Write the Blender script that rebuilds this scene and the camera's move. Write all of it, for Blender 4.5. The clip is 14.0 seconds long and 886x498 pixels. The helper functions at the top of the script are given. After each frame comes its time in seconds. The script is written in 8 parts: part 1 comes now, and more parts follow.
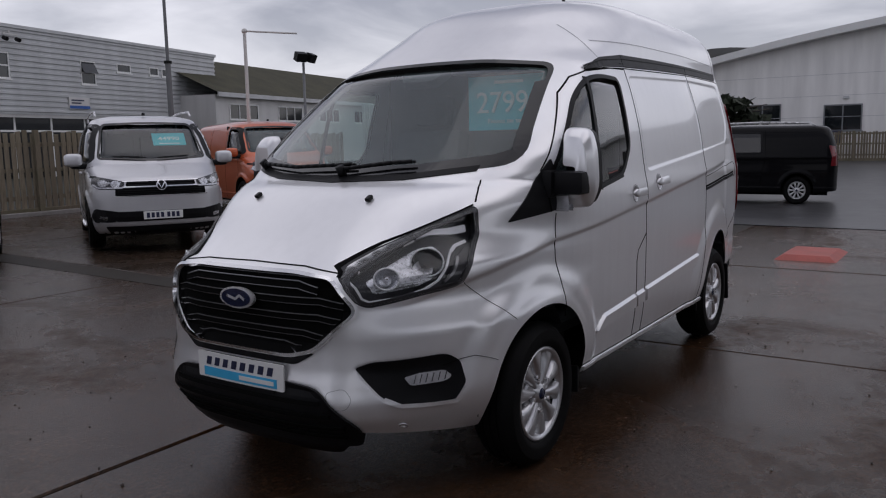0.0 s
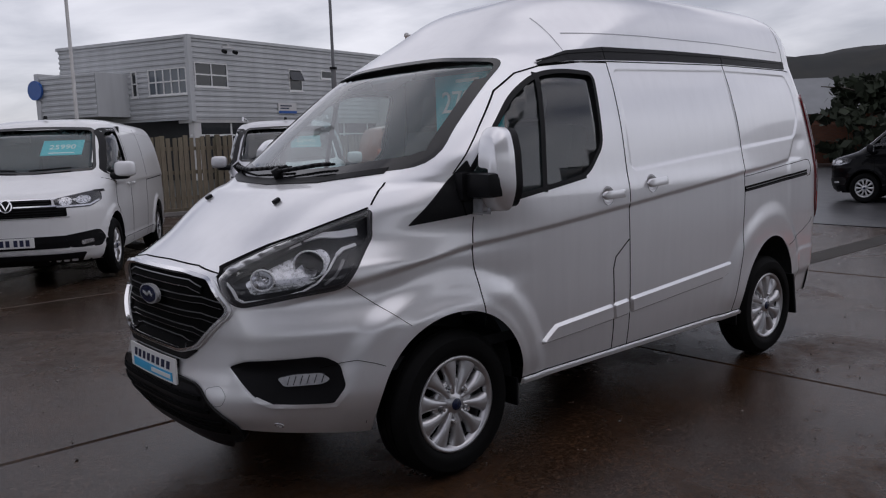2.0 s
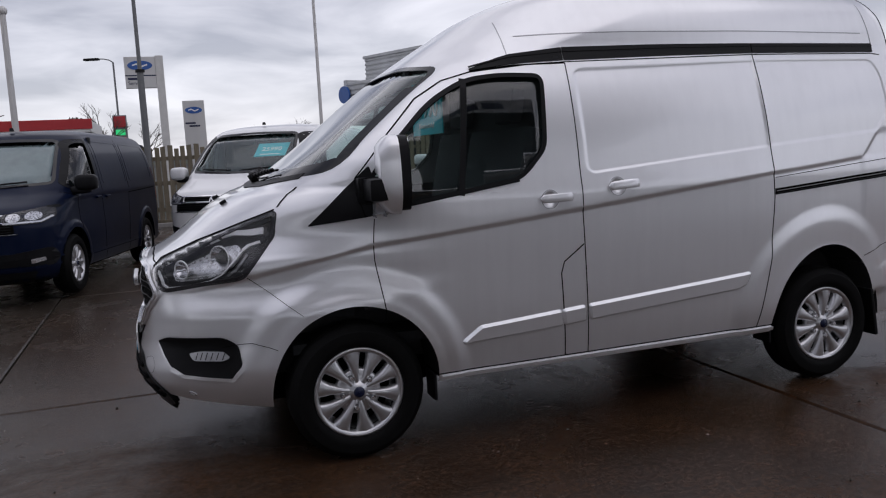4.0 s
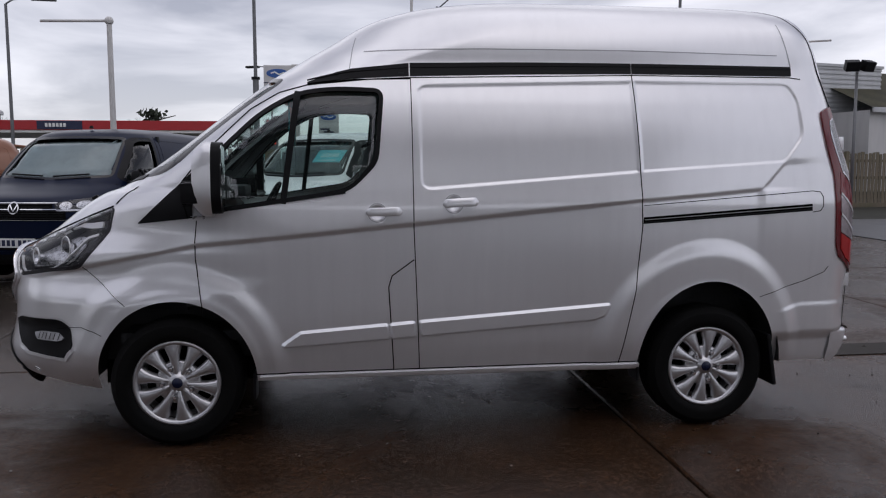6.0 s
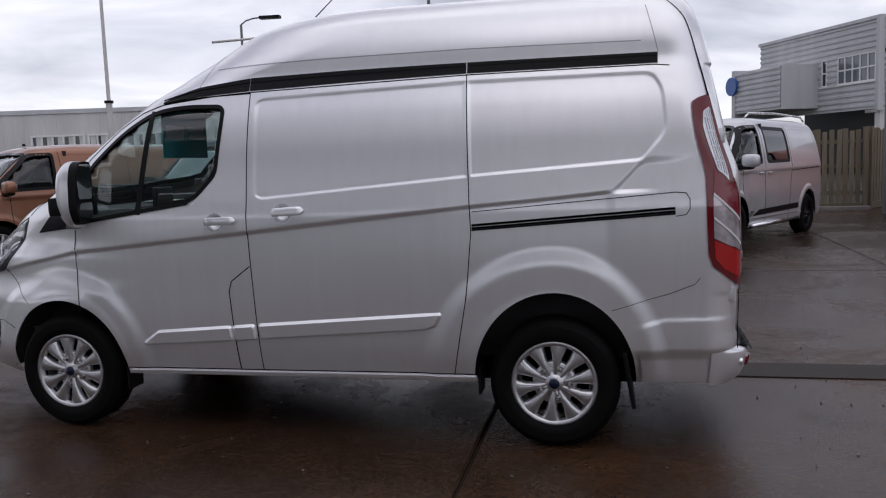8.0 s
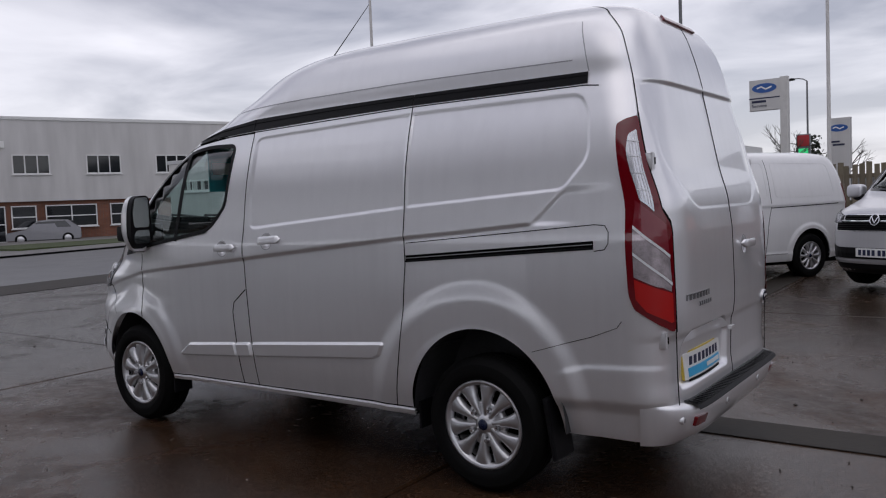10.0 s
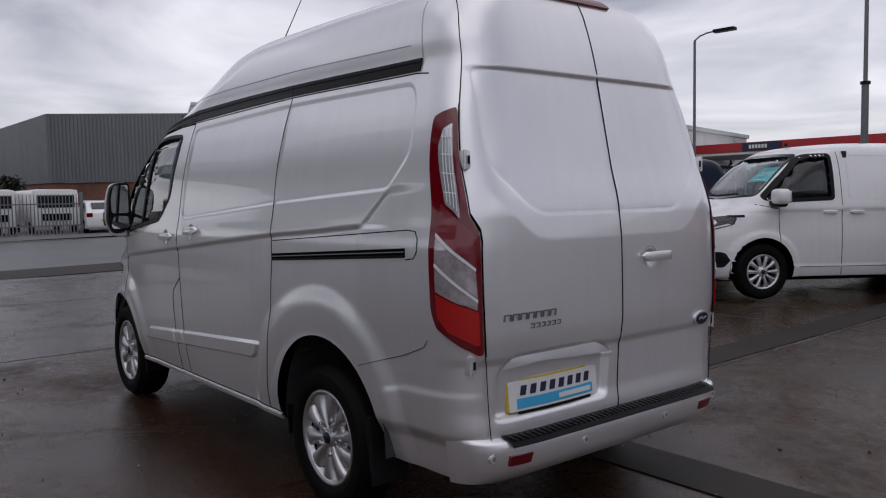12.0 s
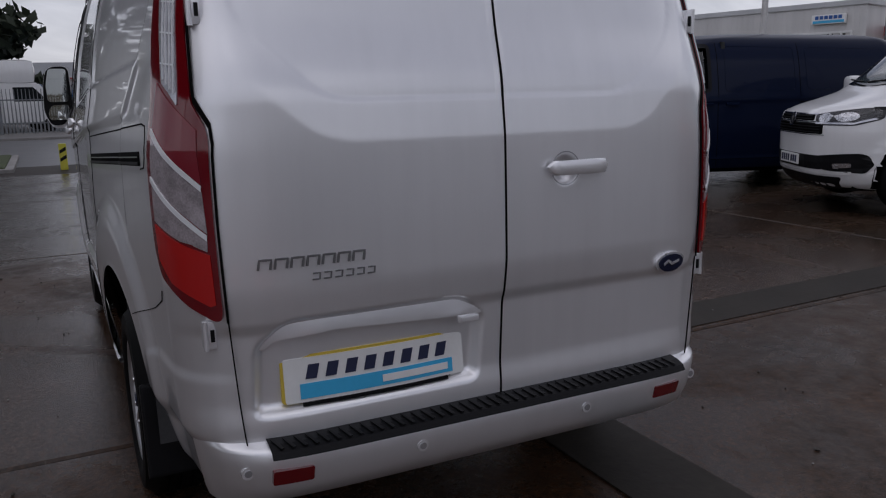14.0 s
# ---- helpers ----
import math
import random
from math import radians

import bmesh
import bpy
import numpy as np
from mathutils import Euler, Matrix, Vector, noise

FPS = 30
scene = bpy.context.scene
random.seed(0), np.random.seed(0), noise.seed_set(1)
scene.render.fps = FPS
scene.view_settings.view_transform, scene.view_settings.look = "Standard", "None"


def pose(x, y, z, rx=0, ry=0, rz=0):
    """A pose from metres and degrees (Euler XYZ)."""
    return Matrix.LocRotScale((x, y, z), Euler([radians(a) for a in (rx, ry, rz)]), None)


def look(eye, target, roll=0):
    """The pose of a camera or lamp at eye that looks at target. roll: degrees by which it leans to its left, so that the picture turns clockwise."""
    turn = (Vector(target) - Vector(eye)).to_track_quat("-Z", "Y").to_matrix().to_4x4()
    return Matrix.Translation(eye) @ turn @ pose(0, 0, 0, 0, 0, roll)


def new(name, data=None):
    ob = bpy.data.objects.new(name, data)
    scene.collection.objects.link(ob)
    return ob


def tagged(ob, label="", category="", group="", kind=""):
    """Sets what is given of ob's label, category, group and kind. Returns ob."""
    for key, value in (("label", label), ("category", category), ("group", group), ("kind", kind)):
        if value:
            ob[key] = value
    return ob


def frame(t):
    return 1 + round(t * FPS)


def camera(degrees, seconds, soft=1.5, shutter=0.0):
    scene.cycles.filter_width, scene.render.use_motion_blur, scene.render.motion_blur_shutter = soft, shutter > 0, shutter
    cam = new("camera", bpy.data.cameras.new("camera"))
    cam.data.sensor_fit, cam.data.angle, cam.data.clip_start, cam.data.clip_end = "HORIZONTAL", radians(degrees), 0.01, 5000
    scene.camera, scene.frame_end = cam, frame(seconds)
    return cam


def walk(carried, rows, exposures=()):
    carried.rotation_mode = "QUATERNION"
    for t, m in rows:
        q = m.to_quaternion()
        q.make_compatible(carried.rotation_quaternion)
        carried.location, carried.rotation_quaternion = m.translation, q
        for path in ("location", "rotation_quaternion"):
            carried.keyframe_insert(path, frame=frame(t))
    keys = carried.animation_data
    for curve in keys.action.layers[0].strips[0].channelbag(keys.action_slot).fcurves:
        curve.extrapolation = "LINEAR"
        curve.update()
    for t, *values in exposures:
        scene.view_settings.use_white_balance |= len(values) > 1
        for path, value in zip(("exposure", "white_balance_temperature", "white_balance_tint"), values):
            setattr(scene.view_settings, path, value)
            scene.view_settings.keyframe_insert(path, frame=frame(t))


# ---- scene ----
cam = camera(58.3, 14.0, soft=1.15)

PATH = [
    (0, (-4.755, -2.608, 1.547), (-3.113, -1.5, 1.28), -1.2),
    (0.5, (-4.503, -2.762, 1.552), (-2.928, -1.566, 1.255), -1.5),
    (1, (-4.321, -2.964, 1.545), (-2.79, -1.714, 1.246), -1.0),
    (1.5, (-4.036, -3.23, 1.539), (-2.661, -1.802, 1.271), -1.9),
    (2, (-3.798, -3.584, 1.525), (-2.5, -2.085, 1.268), -2.0),
    (2.5, (-3.46, -3.913, 1.535), (-2.288, -2.319, 1.247), -2.5),
    (3, (-3.053, -4.209, 1.536), (-2.091, -2.478, 1.257), -2.5),
    (5.5, (-1.034, -5.128, 1.46), (-0.687, -3.17, 1.251), -1.3),
    (6, (-0.555, -5.163, 1.46), (-0.315, -3.187, 1.261), -0.1),
    (6.5, (0.026, -5.223, 1.474), (0.144, -3.235, 1.286), -2.4),
    (7, (0.574, -5.23, 1.486), (0.497, -3.243, 1.275), -2.0),
    (7.5, (1.151, -5.149, 1.508), (0.963, -3.168, 1.301), -2.8),
    (8, (1.81, -5.045, 1.524), (1.377, -3.105, 1.307), -2.0),
    (10.5, (3.903, -3.892, 1.445), (2.633, -2.351, 1.334), -1.8),
    (11, (4.15, -3.533, 1.441), (2.789, -2.074, 1.309), -0.9),
    (11.5, (4.466, -3.181, 1.475), (2.989, -1.837, 1.359), -1.4),
    (12, (4.682, -2.804, 1.475), (3.128, -1.553, 1.339), -1.0),
    (12.5, (4.804, -2.37, 1.483), (3.219, -1.163, 1.303), -1.7),
    (13, (4.879, -1.942, 1.511), (3.176, -0.895, 1.433), 0.0),
    (13.5, (4.681, -1.557, 1.473), (2.932, -0.615, 1.242), 1.1),
    (14, (4.373, -1.135, 1.407), (2.614, -0.268, 1.015), -1.2),
]
LIGHT = [(0.0, -0.08, 6350, 16), (2.0, -0.04, 6350, 16), (2.8, 0.08, 6350, 16), (5.0, 0.10, 6350, 16), (7.5, 0.24, 6350, 16), (8.2, 0.30, 6350, 16), (9.5, 0.18, 6400, 16), (11.0, 0.0, 6400, 16), (12.5, -0.02, 6400, 16), (12.9, 0.06, 6400, 16), (13.4, -0.40, 6300, 16), (14.0, -0.24, 6250, 16)]
walk(cam, [(t, look(eye, target, roll)) for t, eye, target, roll in PATH], LIGHT)
# ---------------------------------------------------------------- world and light
world = bpy.data.worlds.new("overcast_sky")
scene.world = world
world.use_nodes = True


def build_sky():
    nt = world.node_tree
    nt.nodes.clear()
    N, Lk = nt.nodes.new, nt.links.new
    out = N("ShaderNodeOutputWorld")
    bg = N("ShaderNodeBackground")
    sky = N("ShaderNodeTexSky")
    sky.sky_type = "NISHITA"
    sky.sun_disc = False
    sky.sun_elevation, sky.sun_rotation = radians(52), radians(SUN_TURN)
    co = N("ShaderNodeTexCoord")
    sep = N("ShaderNodeSeparateXYZ")
    Lk(co.outputs["Generated"], sep.inputs[0])
    # cloud sheet: direction projected on a flat layer
    add = N("ShaderNodeMath"); add.operation = "MAXIMUM"; add.inputs[1].default_value = 0.0
    Lk(sep.outputs[2], add.inputs[0])
    add2 = N("ShaderNodeMath"); add2.operation = "ADD"; add2.inputs[1].default_value = 0.16
    Lk(add.outputs[0], add2.inputs[0])
    div = N("ShaderNodeVectorMath"); div.operation = "DIVIDE"
    comb = N("ShaderNodeCombineXYZ")
    for k in range(3):
        Lk(add2.outputs[0], comb.inputs[k])
    Lk(co.outputs["Generated"], div.inputs[0]); Lk(comb.outputs[0], div.inputs[1])
    no = N("ShaderNodeTexNoise"); no.inputs["Scale"].default_value = 1.15; no.inputs["Detail"].default_value = 7; no.inputs["Roughness"].default_value = 0.5
    no.inputs["Distortion"].default_value = 0.5
    Lk(div.outputs[0], no.inputs["Vector"])
    ramp = N("ShaderNodeValToRGB")
    ramp.color_ramp.elements[0].position, ramp.color_ramp.elements[0].color = 0.36, (0.25, 0.26, 0.31, 1)
    ramp.color_ramp.elements[1].position, ramp.color_ramp.elements[1].color = 0.68, (0.98, 0.98, 1.0, 1)
    Lk(no.outputs["Fac"], ramp.inputs[0])
    # brighter towards the horizon
    hz = N("ShaderNodeMapRange"); hz.inputs[1].default_value = 0.0; hz.inputs[2].default_value = 0.32
    hz.inputs[3].default_value = 1.0; hz.inputs[4].default_value = 0.0
    Lk(sep.outputs[2], hz.inputs[0])
    mixh = N("ShaderNodeMix"); mixh.data_type = "RGBA"
    hzs = N("ShaderNodeMath"); hzs.operation = "MULTIPLY"; hzs.inputs[1].default_value = 0.6
    Lk(hz.outputs[0], hzs.inputs[0])
    Lk(hzs.outputs[0], mixh.inputs["Factor"]); Lk(ramp.outputs[0], mixh.inputs["A"])
    mixh.inputs["B"].default_value = (0.86, 0.87, 0.88, 1)
    # a little of the clear sky behind the cloud
    sc = N("ShaderNodeVectorMath"); sc.operation = "SCALE"; sc.inputs["Scale"].default_value = 0.02
    Lk(sky.outputs[0], sc.inputs[0])
    tot = N("ShaderNodeVectorMath"); tot.operation = "ADD"
    Lk(mixh.outputs["Result"], tot.inputs[0]); Lk(sc.outputs[0], tot.inputs[1])
    Lk(tot.outputs[0], bg.inputs[0])
    bg.inputs[1].default_value = SKY_STRENGTH
    Lk(bg.outputs[0], out.inputs[0])


SUN_TURN = 165.0
SKY_STRENGTH = 0.86
build_sky()
sun = new("sun", bpy.data.lights.new("sun", "SUN"))
sun.data.energy, sun.data.angle, sun.data.color = 0.45, radians(80), (1.0, 0.98, 0.95)
sun.matrix_world = look((1, -3, 15), (0, 0, 0))
scene.view_settings.exposure = 0.0


# ---------------------------------------------------------------- materials
class NT:
    """Small helper round a material's node tree."""

    def __init__(self, name):
        self.m = bpy.data.materials.new(name)
        self.m.use_nodes = True
        self.t = self.m.node_tree
        self.b = self.t.nodes["Principled BSDF"]
        self.co = self.t.nodes.new("ShaderNodeTexCoord")

    def n(self, kind, **props):
        node = self.t.nodes.new(kind)
        for k, v in props.items():
            node.inputs[k].default_value = v
        return node

    def link(self, a, b):
        self.t.links.new(a, b)

    def noise(self, scale, detail=4, rough=0.55, space="Object", dist=0.0):
        no = self.n("ShaderNodeTexNoise", Scale=scale, Detail=detail, Roughness=rough, Distortion=dist)
        self.link(self.co.outputs[space], no.inputs["Vector"])
        return no.outputs["Fac"]

    def ramp(self, fac, stops):
        r = self.t.nodes.new("ShaderNodeValToRGB")
        while len(r.color_ramp.elements) < len(stops):
            r.color_ramp.elements.new(0.5)
        for e, (p, c) in zip(r.color_ramp.elements, stops):
            e.position, e.color = p, (*c, 1) if len(c) == 3 else c
        self.link(fac, r.inputs[0])
        return r.outputs[0]

    def math(self, op, a, b):
        mnode = self.t.nodes.new("ShaderNodeMath")
        mnode.operation = op
        for k, v in enumerate((a, b)):
            if isinstance(v, (int, float)):
                mnode.inputs[k].default_value = v
            else:
                self.link(v, mnode.inputs[k])
        return mnode.outputs[0]

    def mix(self, fac, a, b, blend="MIX"):
        mx = self.t.nodes.new("ShaderNodeMix")
        mx.data_type, mx.blend_type = "RGBA", blend
        for key, v in (("Factor", fac), ("A", a), ("B", b)):
            if isinstance(v, (int, float)):
                mx.inputs[key].default_value = v
            elif isinstance(v, tuple):
                mx.inputs[key].default_value = (*v, 1) if len(v) == 3 else v
            else:
                self.link(v, mx.inputs[key])
        return mx.outputs["Result"]

    def bump(self, height, strength=0.3, distance=0.01):
        b = self.n("ShaderNodeBump", Strength=strength, Distance=distance)
        self.link(height, b.inputs["Height"])
        self.link(b.outputs[0], self.b.inputs["Normal"])

    def rnd(self):
        return self.t.nodes.new("ShaderNodeObjectInfo").outputs["Random"]

    def set(self, **kw):
        for k, v in kw.items():
            key = k.replace("_", " ")
            if isinstance(v, (int, float)):
                self.b.inputs[key].default_value = v
            elif isinstance(v, tuple):
                self.b.inputs[key].default_value = (*v, 1) if len(v) == 3 else v
            else:
                self.link(v, self.b.inputs[key])
        return self


def plain(name, col, rough=0.5, metal=0.0, var=0.08, scale=6.0, bump=0.0, spec=0.5, coat=0.0):
    """Colour with two scales of small variation."""
    k = NT(name)
    f = k.math("ADD", k.math("MULTIPLY", k.noise(scale), 0.6), k.math("MULTIPLY", k.noise(scale * 9, 3), 0.4))
    lo, hi = tuple(c * (1 - var) for c in col), tuple(min(1, c * (1 + var)) for c in col)
    k.set(Base_Color=k.ramp(f, [(0.3, lo), (0.7, hi)]), Metallic=metal, Specular_IOR_Level=spec)
    k.set(Roughness=k.math("ADD", k.math("MULTIPLY", k.noise(scale * 2), 0.12), rough - 0.06), Coat_Weight=coat, Coat_Roughness=0.05)
    if bump:
        k.bump(k.noise(scale * 20, 3), bump, 0.004)
    return k.m


def car_paint(name, col, metal=0.0, rough=0.35, dirt=0.12, coat=0.8):
    k = NT(name)
    fl = k.noise(900, 2)
    f = k.noise(1.7, 5)
    streak = k.n("ShaderNodeMapping")
    streak.inputs["Scale"].default_value = (9, 9, 0.7)
    k.link(k.co.outputs["Object"], streak.inputs[0])
    ns = k.n("ShaderNodeTexNoise", Scale=2.0, Detail=5.0)
    k.link(streak.outputs[0], ns.inputs["Vector"])
    base = k.mix(k.math("MULTIPLY", fl, 0.25), col, tuple(min(1, c * 1.25) for c in col))
    grime = k.ramp(k.math("MULTIPLY", ns.outputs["Fac"], f), [(0.2, (0, 0, 0)), (0.42, (1, 1, 1))])
    base = k.mix(k.math("MULTIPLY", grime, dirt), base, tuple(c * 0.62 for c in col))
    k.set(Base_Color=base, Metallic=metal, Roughness=k.math("ADD", k.math("MULTIPLY", f, 0.12), rough - 0.05),
          Coat_Weight=coat, Specular_IOR_Level=min(0.5, 0.5 * coat / 0.8), Coat_Roughness=k.math("MULTIPLY", f, 0.05))
    return k.m


def glass(name, tint=(0.76, 0.86, 0.83), rough=0.0, mist=0.0, gloss=1.8):
    k = NT(name)
    t = k.t
    tr = k.n("ShaderNodeBsdfTransparent")
    tr.inputs[0].default_value = (*tint, 1)
    gl = k.n("ShaderNodeBsdfGlossy", Roughness=0.015 + rough)
    lw = k.n("ShaderNodeLayerWeight")
    sheen = k.math("ADD", 0.043, k.math("MULTIPLY", k.math("POWER", lw.outputs["Facing"], 5.0), 0.957))
    mx = t.nodes.new("ShaderNodeMixShader")
    fac = k.math("MINIMUM", k.math("MULTIPLY", sheen, gloss), 1.0)
    base = tr
    if mist:
        df = k.n("ShaderNodeBsdfDiffuse")
        df.inputs[0].default_value = (0.52, 0.68, 0.70, 1)
        tl = k.n("ShaderNodeBsdfTranslucent")
        tl.inputs[0].default_value = (0.62, 0.66, 0.66, 1)
        half, base = t.nodes.new("ShaderNodeMixShader"), t.nodes.new("ShaderNodeMixShader")
        k.link(df.outputs[0], half.inputs[1]); k.link(tl.outputs[0], half.inputs[2])
        amount = k.math("MULTIPLY", k.ramp(k.noise(2.2, 5, 0.6), [(0.25, (0.6, 0.6, 0.6)), (0.75, (1, 1, 1))]), mist)
        k.link(amount, base.inputs[0]); k.link(tr.outputs[0], base.inputs[1]); k.link(half.outputs[0], base.inputs[2])
    k.link(fac, mx.inputs[0]); k.link(base.outputs[0], mx.inputs[1]); k.link(gl.outputs[0], mx.inputs[2])
    k.link(mx.outputs[0], t.nodes["Material Output"].inputs[0])
    return k.m


M_SILVER = car_paint("silver_metallic_paint", (0.88, 0.88, 0.895), metal=0.66, rough=0.33, dirt=0.10, coat=1.0)
M_WHITE_PAINT = car_paint("white_paint", (0.78, 0.78, 0.78), rough=0.3)
M_SILVER2 = car_paint("bright_silver_paint", (0.6, 0.6, 0.62), metal=0.55, rough=0.33)
M_NAVY = car_paint("navy_paint", (0.004, 0.008, 0.026), metal=0.1, rough=0.3, coat=0.14, dirt=0.03)
M_ORANGE = car_paint("orange_paint", (0.52, 0.10, 0.03), metal=0.3, rough=0.3)
M_BRONZE = car_paint("bronze_paint", (0.30, 0.13, 0.07), metal=0.4, rough=0.35)
M_BLACK_PAINT = car_paint("black_paint", (0.003, 0.003, 0.004), rough=0.22, coat=0.12, dirt=0.0)
M_BLACK = plain("black_plastic", (0.007, 0.007, 0.008), 0.42, var=0.15, bump=0.05, spec=0.16)
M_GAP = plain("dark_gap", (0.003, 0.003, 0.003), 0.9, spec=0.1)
M_RUBBER = plain("tyre_rubber", (0.006, 0.006, 0.006), 0.6, var=0.2, bump=0.15, spec=0.08)
M_ALLOY = plain("alloy_silver", (0.62, 0.62, 0.63), 0.3, metal=0.85, var=0.05)
M_CHROME = plain("chrome", (0.85, 0.85, 0.86), 0.12, metal=1.0, var=0.02)
M_GLASS = glass("tinted_glass", mist=0.01, gloss=2.4)
M_SCREEN = glass("misted_screen", (0.82, 0.98, 0.96), mist=0.18, gloss=1.7)
M_FOGGED = glass("fogged_screen", (0.66, 0.86, 0.82), mist=0.80)
M_DARKGLASS = glass("privacy_glass", (0.12, 0.13, 0.14))
M_CLEAR = glass("lamp_glass", (0.95, 0.95, 0.96), rough=0.01, gloss=1.1)
M_INTERIOR = plain("cab_plastic", (0.03, 0.031, 0.033), 0.65, var=0.2)
M_SEAT = plain("seat_cloth", (0.035, 0.037, 0.042), 0.9, var=0.3, scale=30, bump=0.2)


# ---------------------------------------------------------------- mesh helpers
def link_mesh(name, verts, faces, material, parent=None, smooth=True, label="", normals=None):
    me = bpy.data.meshes.new(name)
    me.from_pydata(verts, [], faces)
    me.update()
    if smooth:
        me.polygons.foreach_set("use_smooth", [True] * len(me.polygons))
    for mat in material if isinstance(material, (list, tuple)) else [material]:
        me.materials.append(mat)
    if normals is not None:
        me.normals_split_custom_set_from_vertices(normals)
    ob = new(name, me)
    if parent:
        ob.parent = parent
    if label:
        ob["label"] = label
    return ob


def part(name, bm, material, parent, label="", smooth=False, angle=None):
    """One bmesh as one mesh object under a thing or a part."""
    me = bpy.data.meshes.new(name)
    bm.normal_update()
    bm.to_mesh(me)
    bm.free()
    if smooth or angle:
        me.polygons.foreach_set("use_smooth", [True] * len(me.polygons))
        if angle:
            me.set_sharp_from_angle(angle=radians(angle))
    me.materials.append(material)
    ob = new(name, me)
    if parent:
        ob.parent = parent
    if label:
        ob["label"] = label
    return ob


def thing(name, label, category, m=None, group="", kind=""):
    ob = new(name)
    if m is not None:
        ob.matrix_world = m
    return tagged(ob, label, category, group, kind)


def add_box(bm, x0, x1, y0, y1, z0, z1, bevel=0.0, m=None):
    r = bmesh.ops.create_cube(bm, size=1.0)
    vs = r["verts"]
    for v in vs:
        v.co = Vector(((x0 + x1) / 2 + v.co.x * (x1 - x0), (y0 + y1) / 2 + v.co.y * (y1 - y0), (z0 + z1) / 2 + v.co.z * (z1 - z0)))
        if m is not None:
            v.co = m @ v.co
    if bevel:
        es = list({e for v in vs for e in v.link_edges})
        bmesh.ops.bevel(bm, geom=es, offset=bevel, segments=2, profile=0.7, affect="EDGES", clamp_overlap=True)
    return bm


def box(x0, x1, y0, y1, z0, z1, bevel=0.0, m=None):
    return add_box(bmesh.new(), x0, x1, y0, y1, z0, z1, bevel, m)


def add_tube(bm, p, q, r0, r1=None, seg=10, caps=True):
    p, q = Vector(p), Vector(q)
    d = q - p
    m = Matrix.Translation((p + q) / 2) @ d.to_track_quat("Z", "Y").to_matrix().to_4x4()
    bmesh.ops.create_cone(bm, cap_ends=caps, segments=seg, radius1=r0, radius2=r0 if r1 is None else r1, depth=d.length, matrix=m)
    return bm


def add_path(bm, pts, r, seg=8):
    for a, b in zip(pts[:-1], pts[1:]):
        add_tube(bm, a, b, r, seg=seg)
    for a in pts[1:-1]:
        bmesh.ops.create_uvsphere(bm, u_segments=seg, v_segments=6, radius=r, matrix=Matrix.Translation(a))
    return bm


def lathe(profile, axis="y", seg=48):
    """Surface of revolution: profile of (radius, along)."""
    bm = bmesh.new()
    rings = []
    for k in range(seg):
        a = 2 * math.pi * k / seg
        ring = []
        for r, h in profile:
            c, s = r * math.cos(a), r * math.sin(a)
            ring.append(bm.verts.new((c, h, s) if axis == "y" else (c, s, h)))
        rings.append(ring)
    for k in range(seg):
        a, b = rings[k], rings[(k + 1) % seg]
        for i in range(len(profile) - 1):
            bm.faces.new((a[i], a[i + 1], b[i + 1], b[i]))
    bmesh.ops.remove_doubles(bm, verts=bm.verts[:], dist=1e-5)
    bmesh.ops.recalc_face_normals(bm, faces=bm.faces[:])
    return bm


def densify(poly, step, closed=True):
    out = []
    n = len(poly)
    for i in range(n if closed else n - 1):
        a, b = poly[i], poly[(i + 1) % n]
        k = max(1, int(math.ceil(math.dist(a, b) / step)))
        out += [(a[0] + (b[0] - a[0]) * j / k, a[1] + (b[1] - a[1]) * j / k) for j in range(k)]
    if not closed:
        out.append(tuple(poly[-1]))
    return out


def rounded(poly, r, seg=5):
    """Polygon with its corners rounded; r may be one radius or one for each corner."""
    out = []
    n = len(poly)
    for i in range(n):
        p, a, b = Vector(poly[i]), Vector(poly[i - 1]), Vector(poly[(i + 1) % n])
        rr = r[i] if isinstance(r, (list, tuple)) else r
        u, v = (a - p), (b - p)
        rr = min(rr, u.length * 0.45, v.length * 0.45)
        if rr < 1e-4:
            out.append(tuple(p))
            continue
        s, e = p + u.normalized() * rr, p + v.normalized() * rr
        for k in range(seg + 1):
            t = k / seg
            out.append(tuple((1 - t) ** 2 * s + 2 * t * (1 - t) * p + t * t * e))
    return out


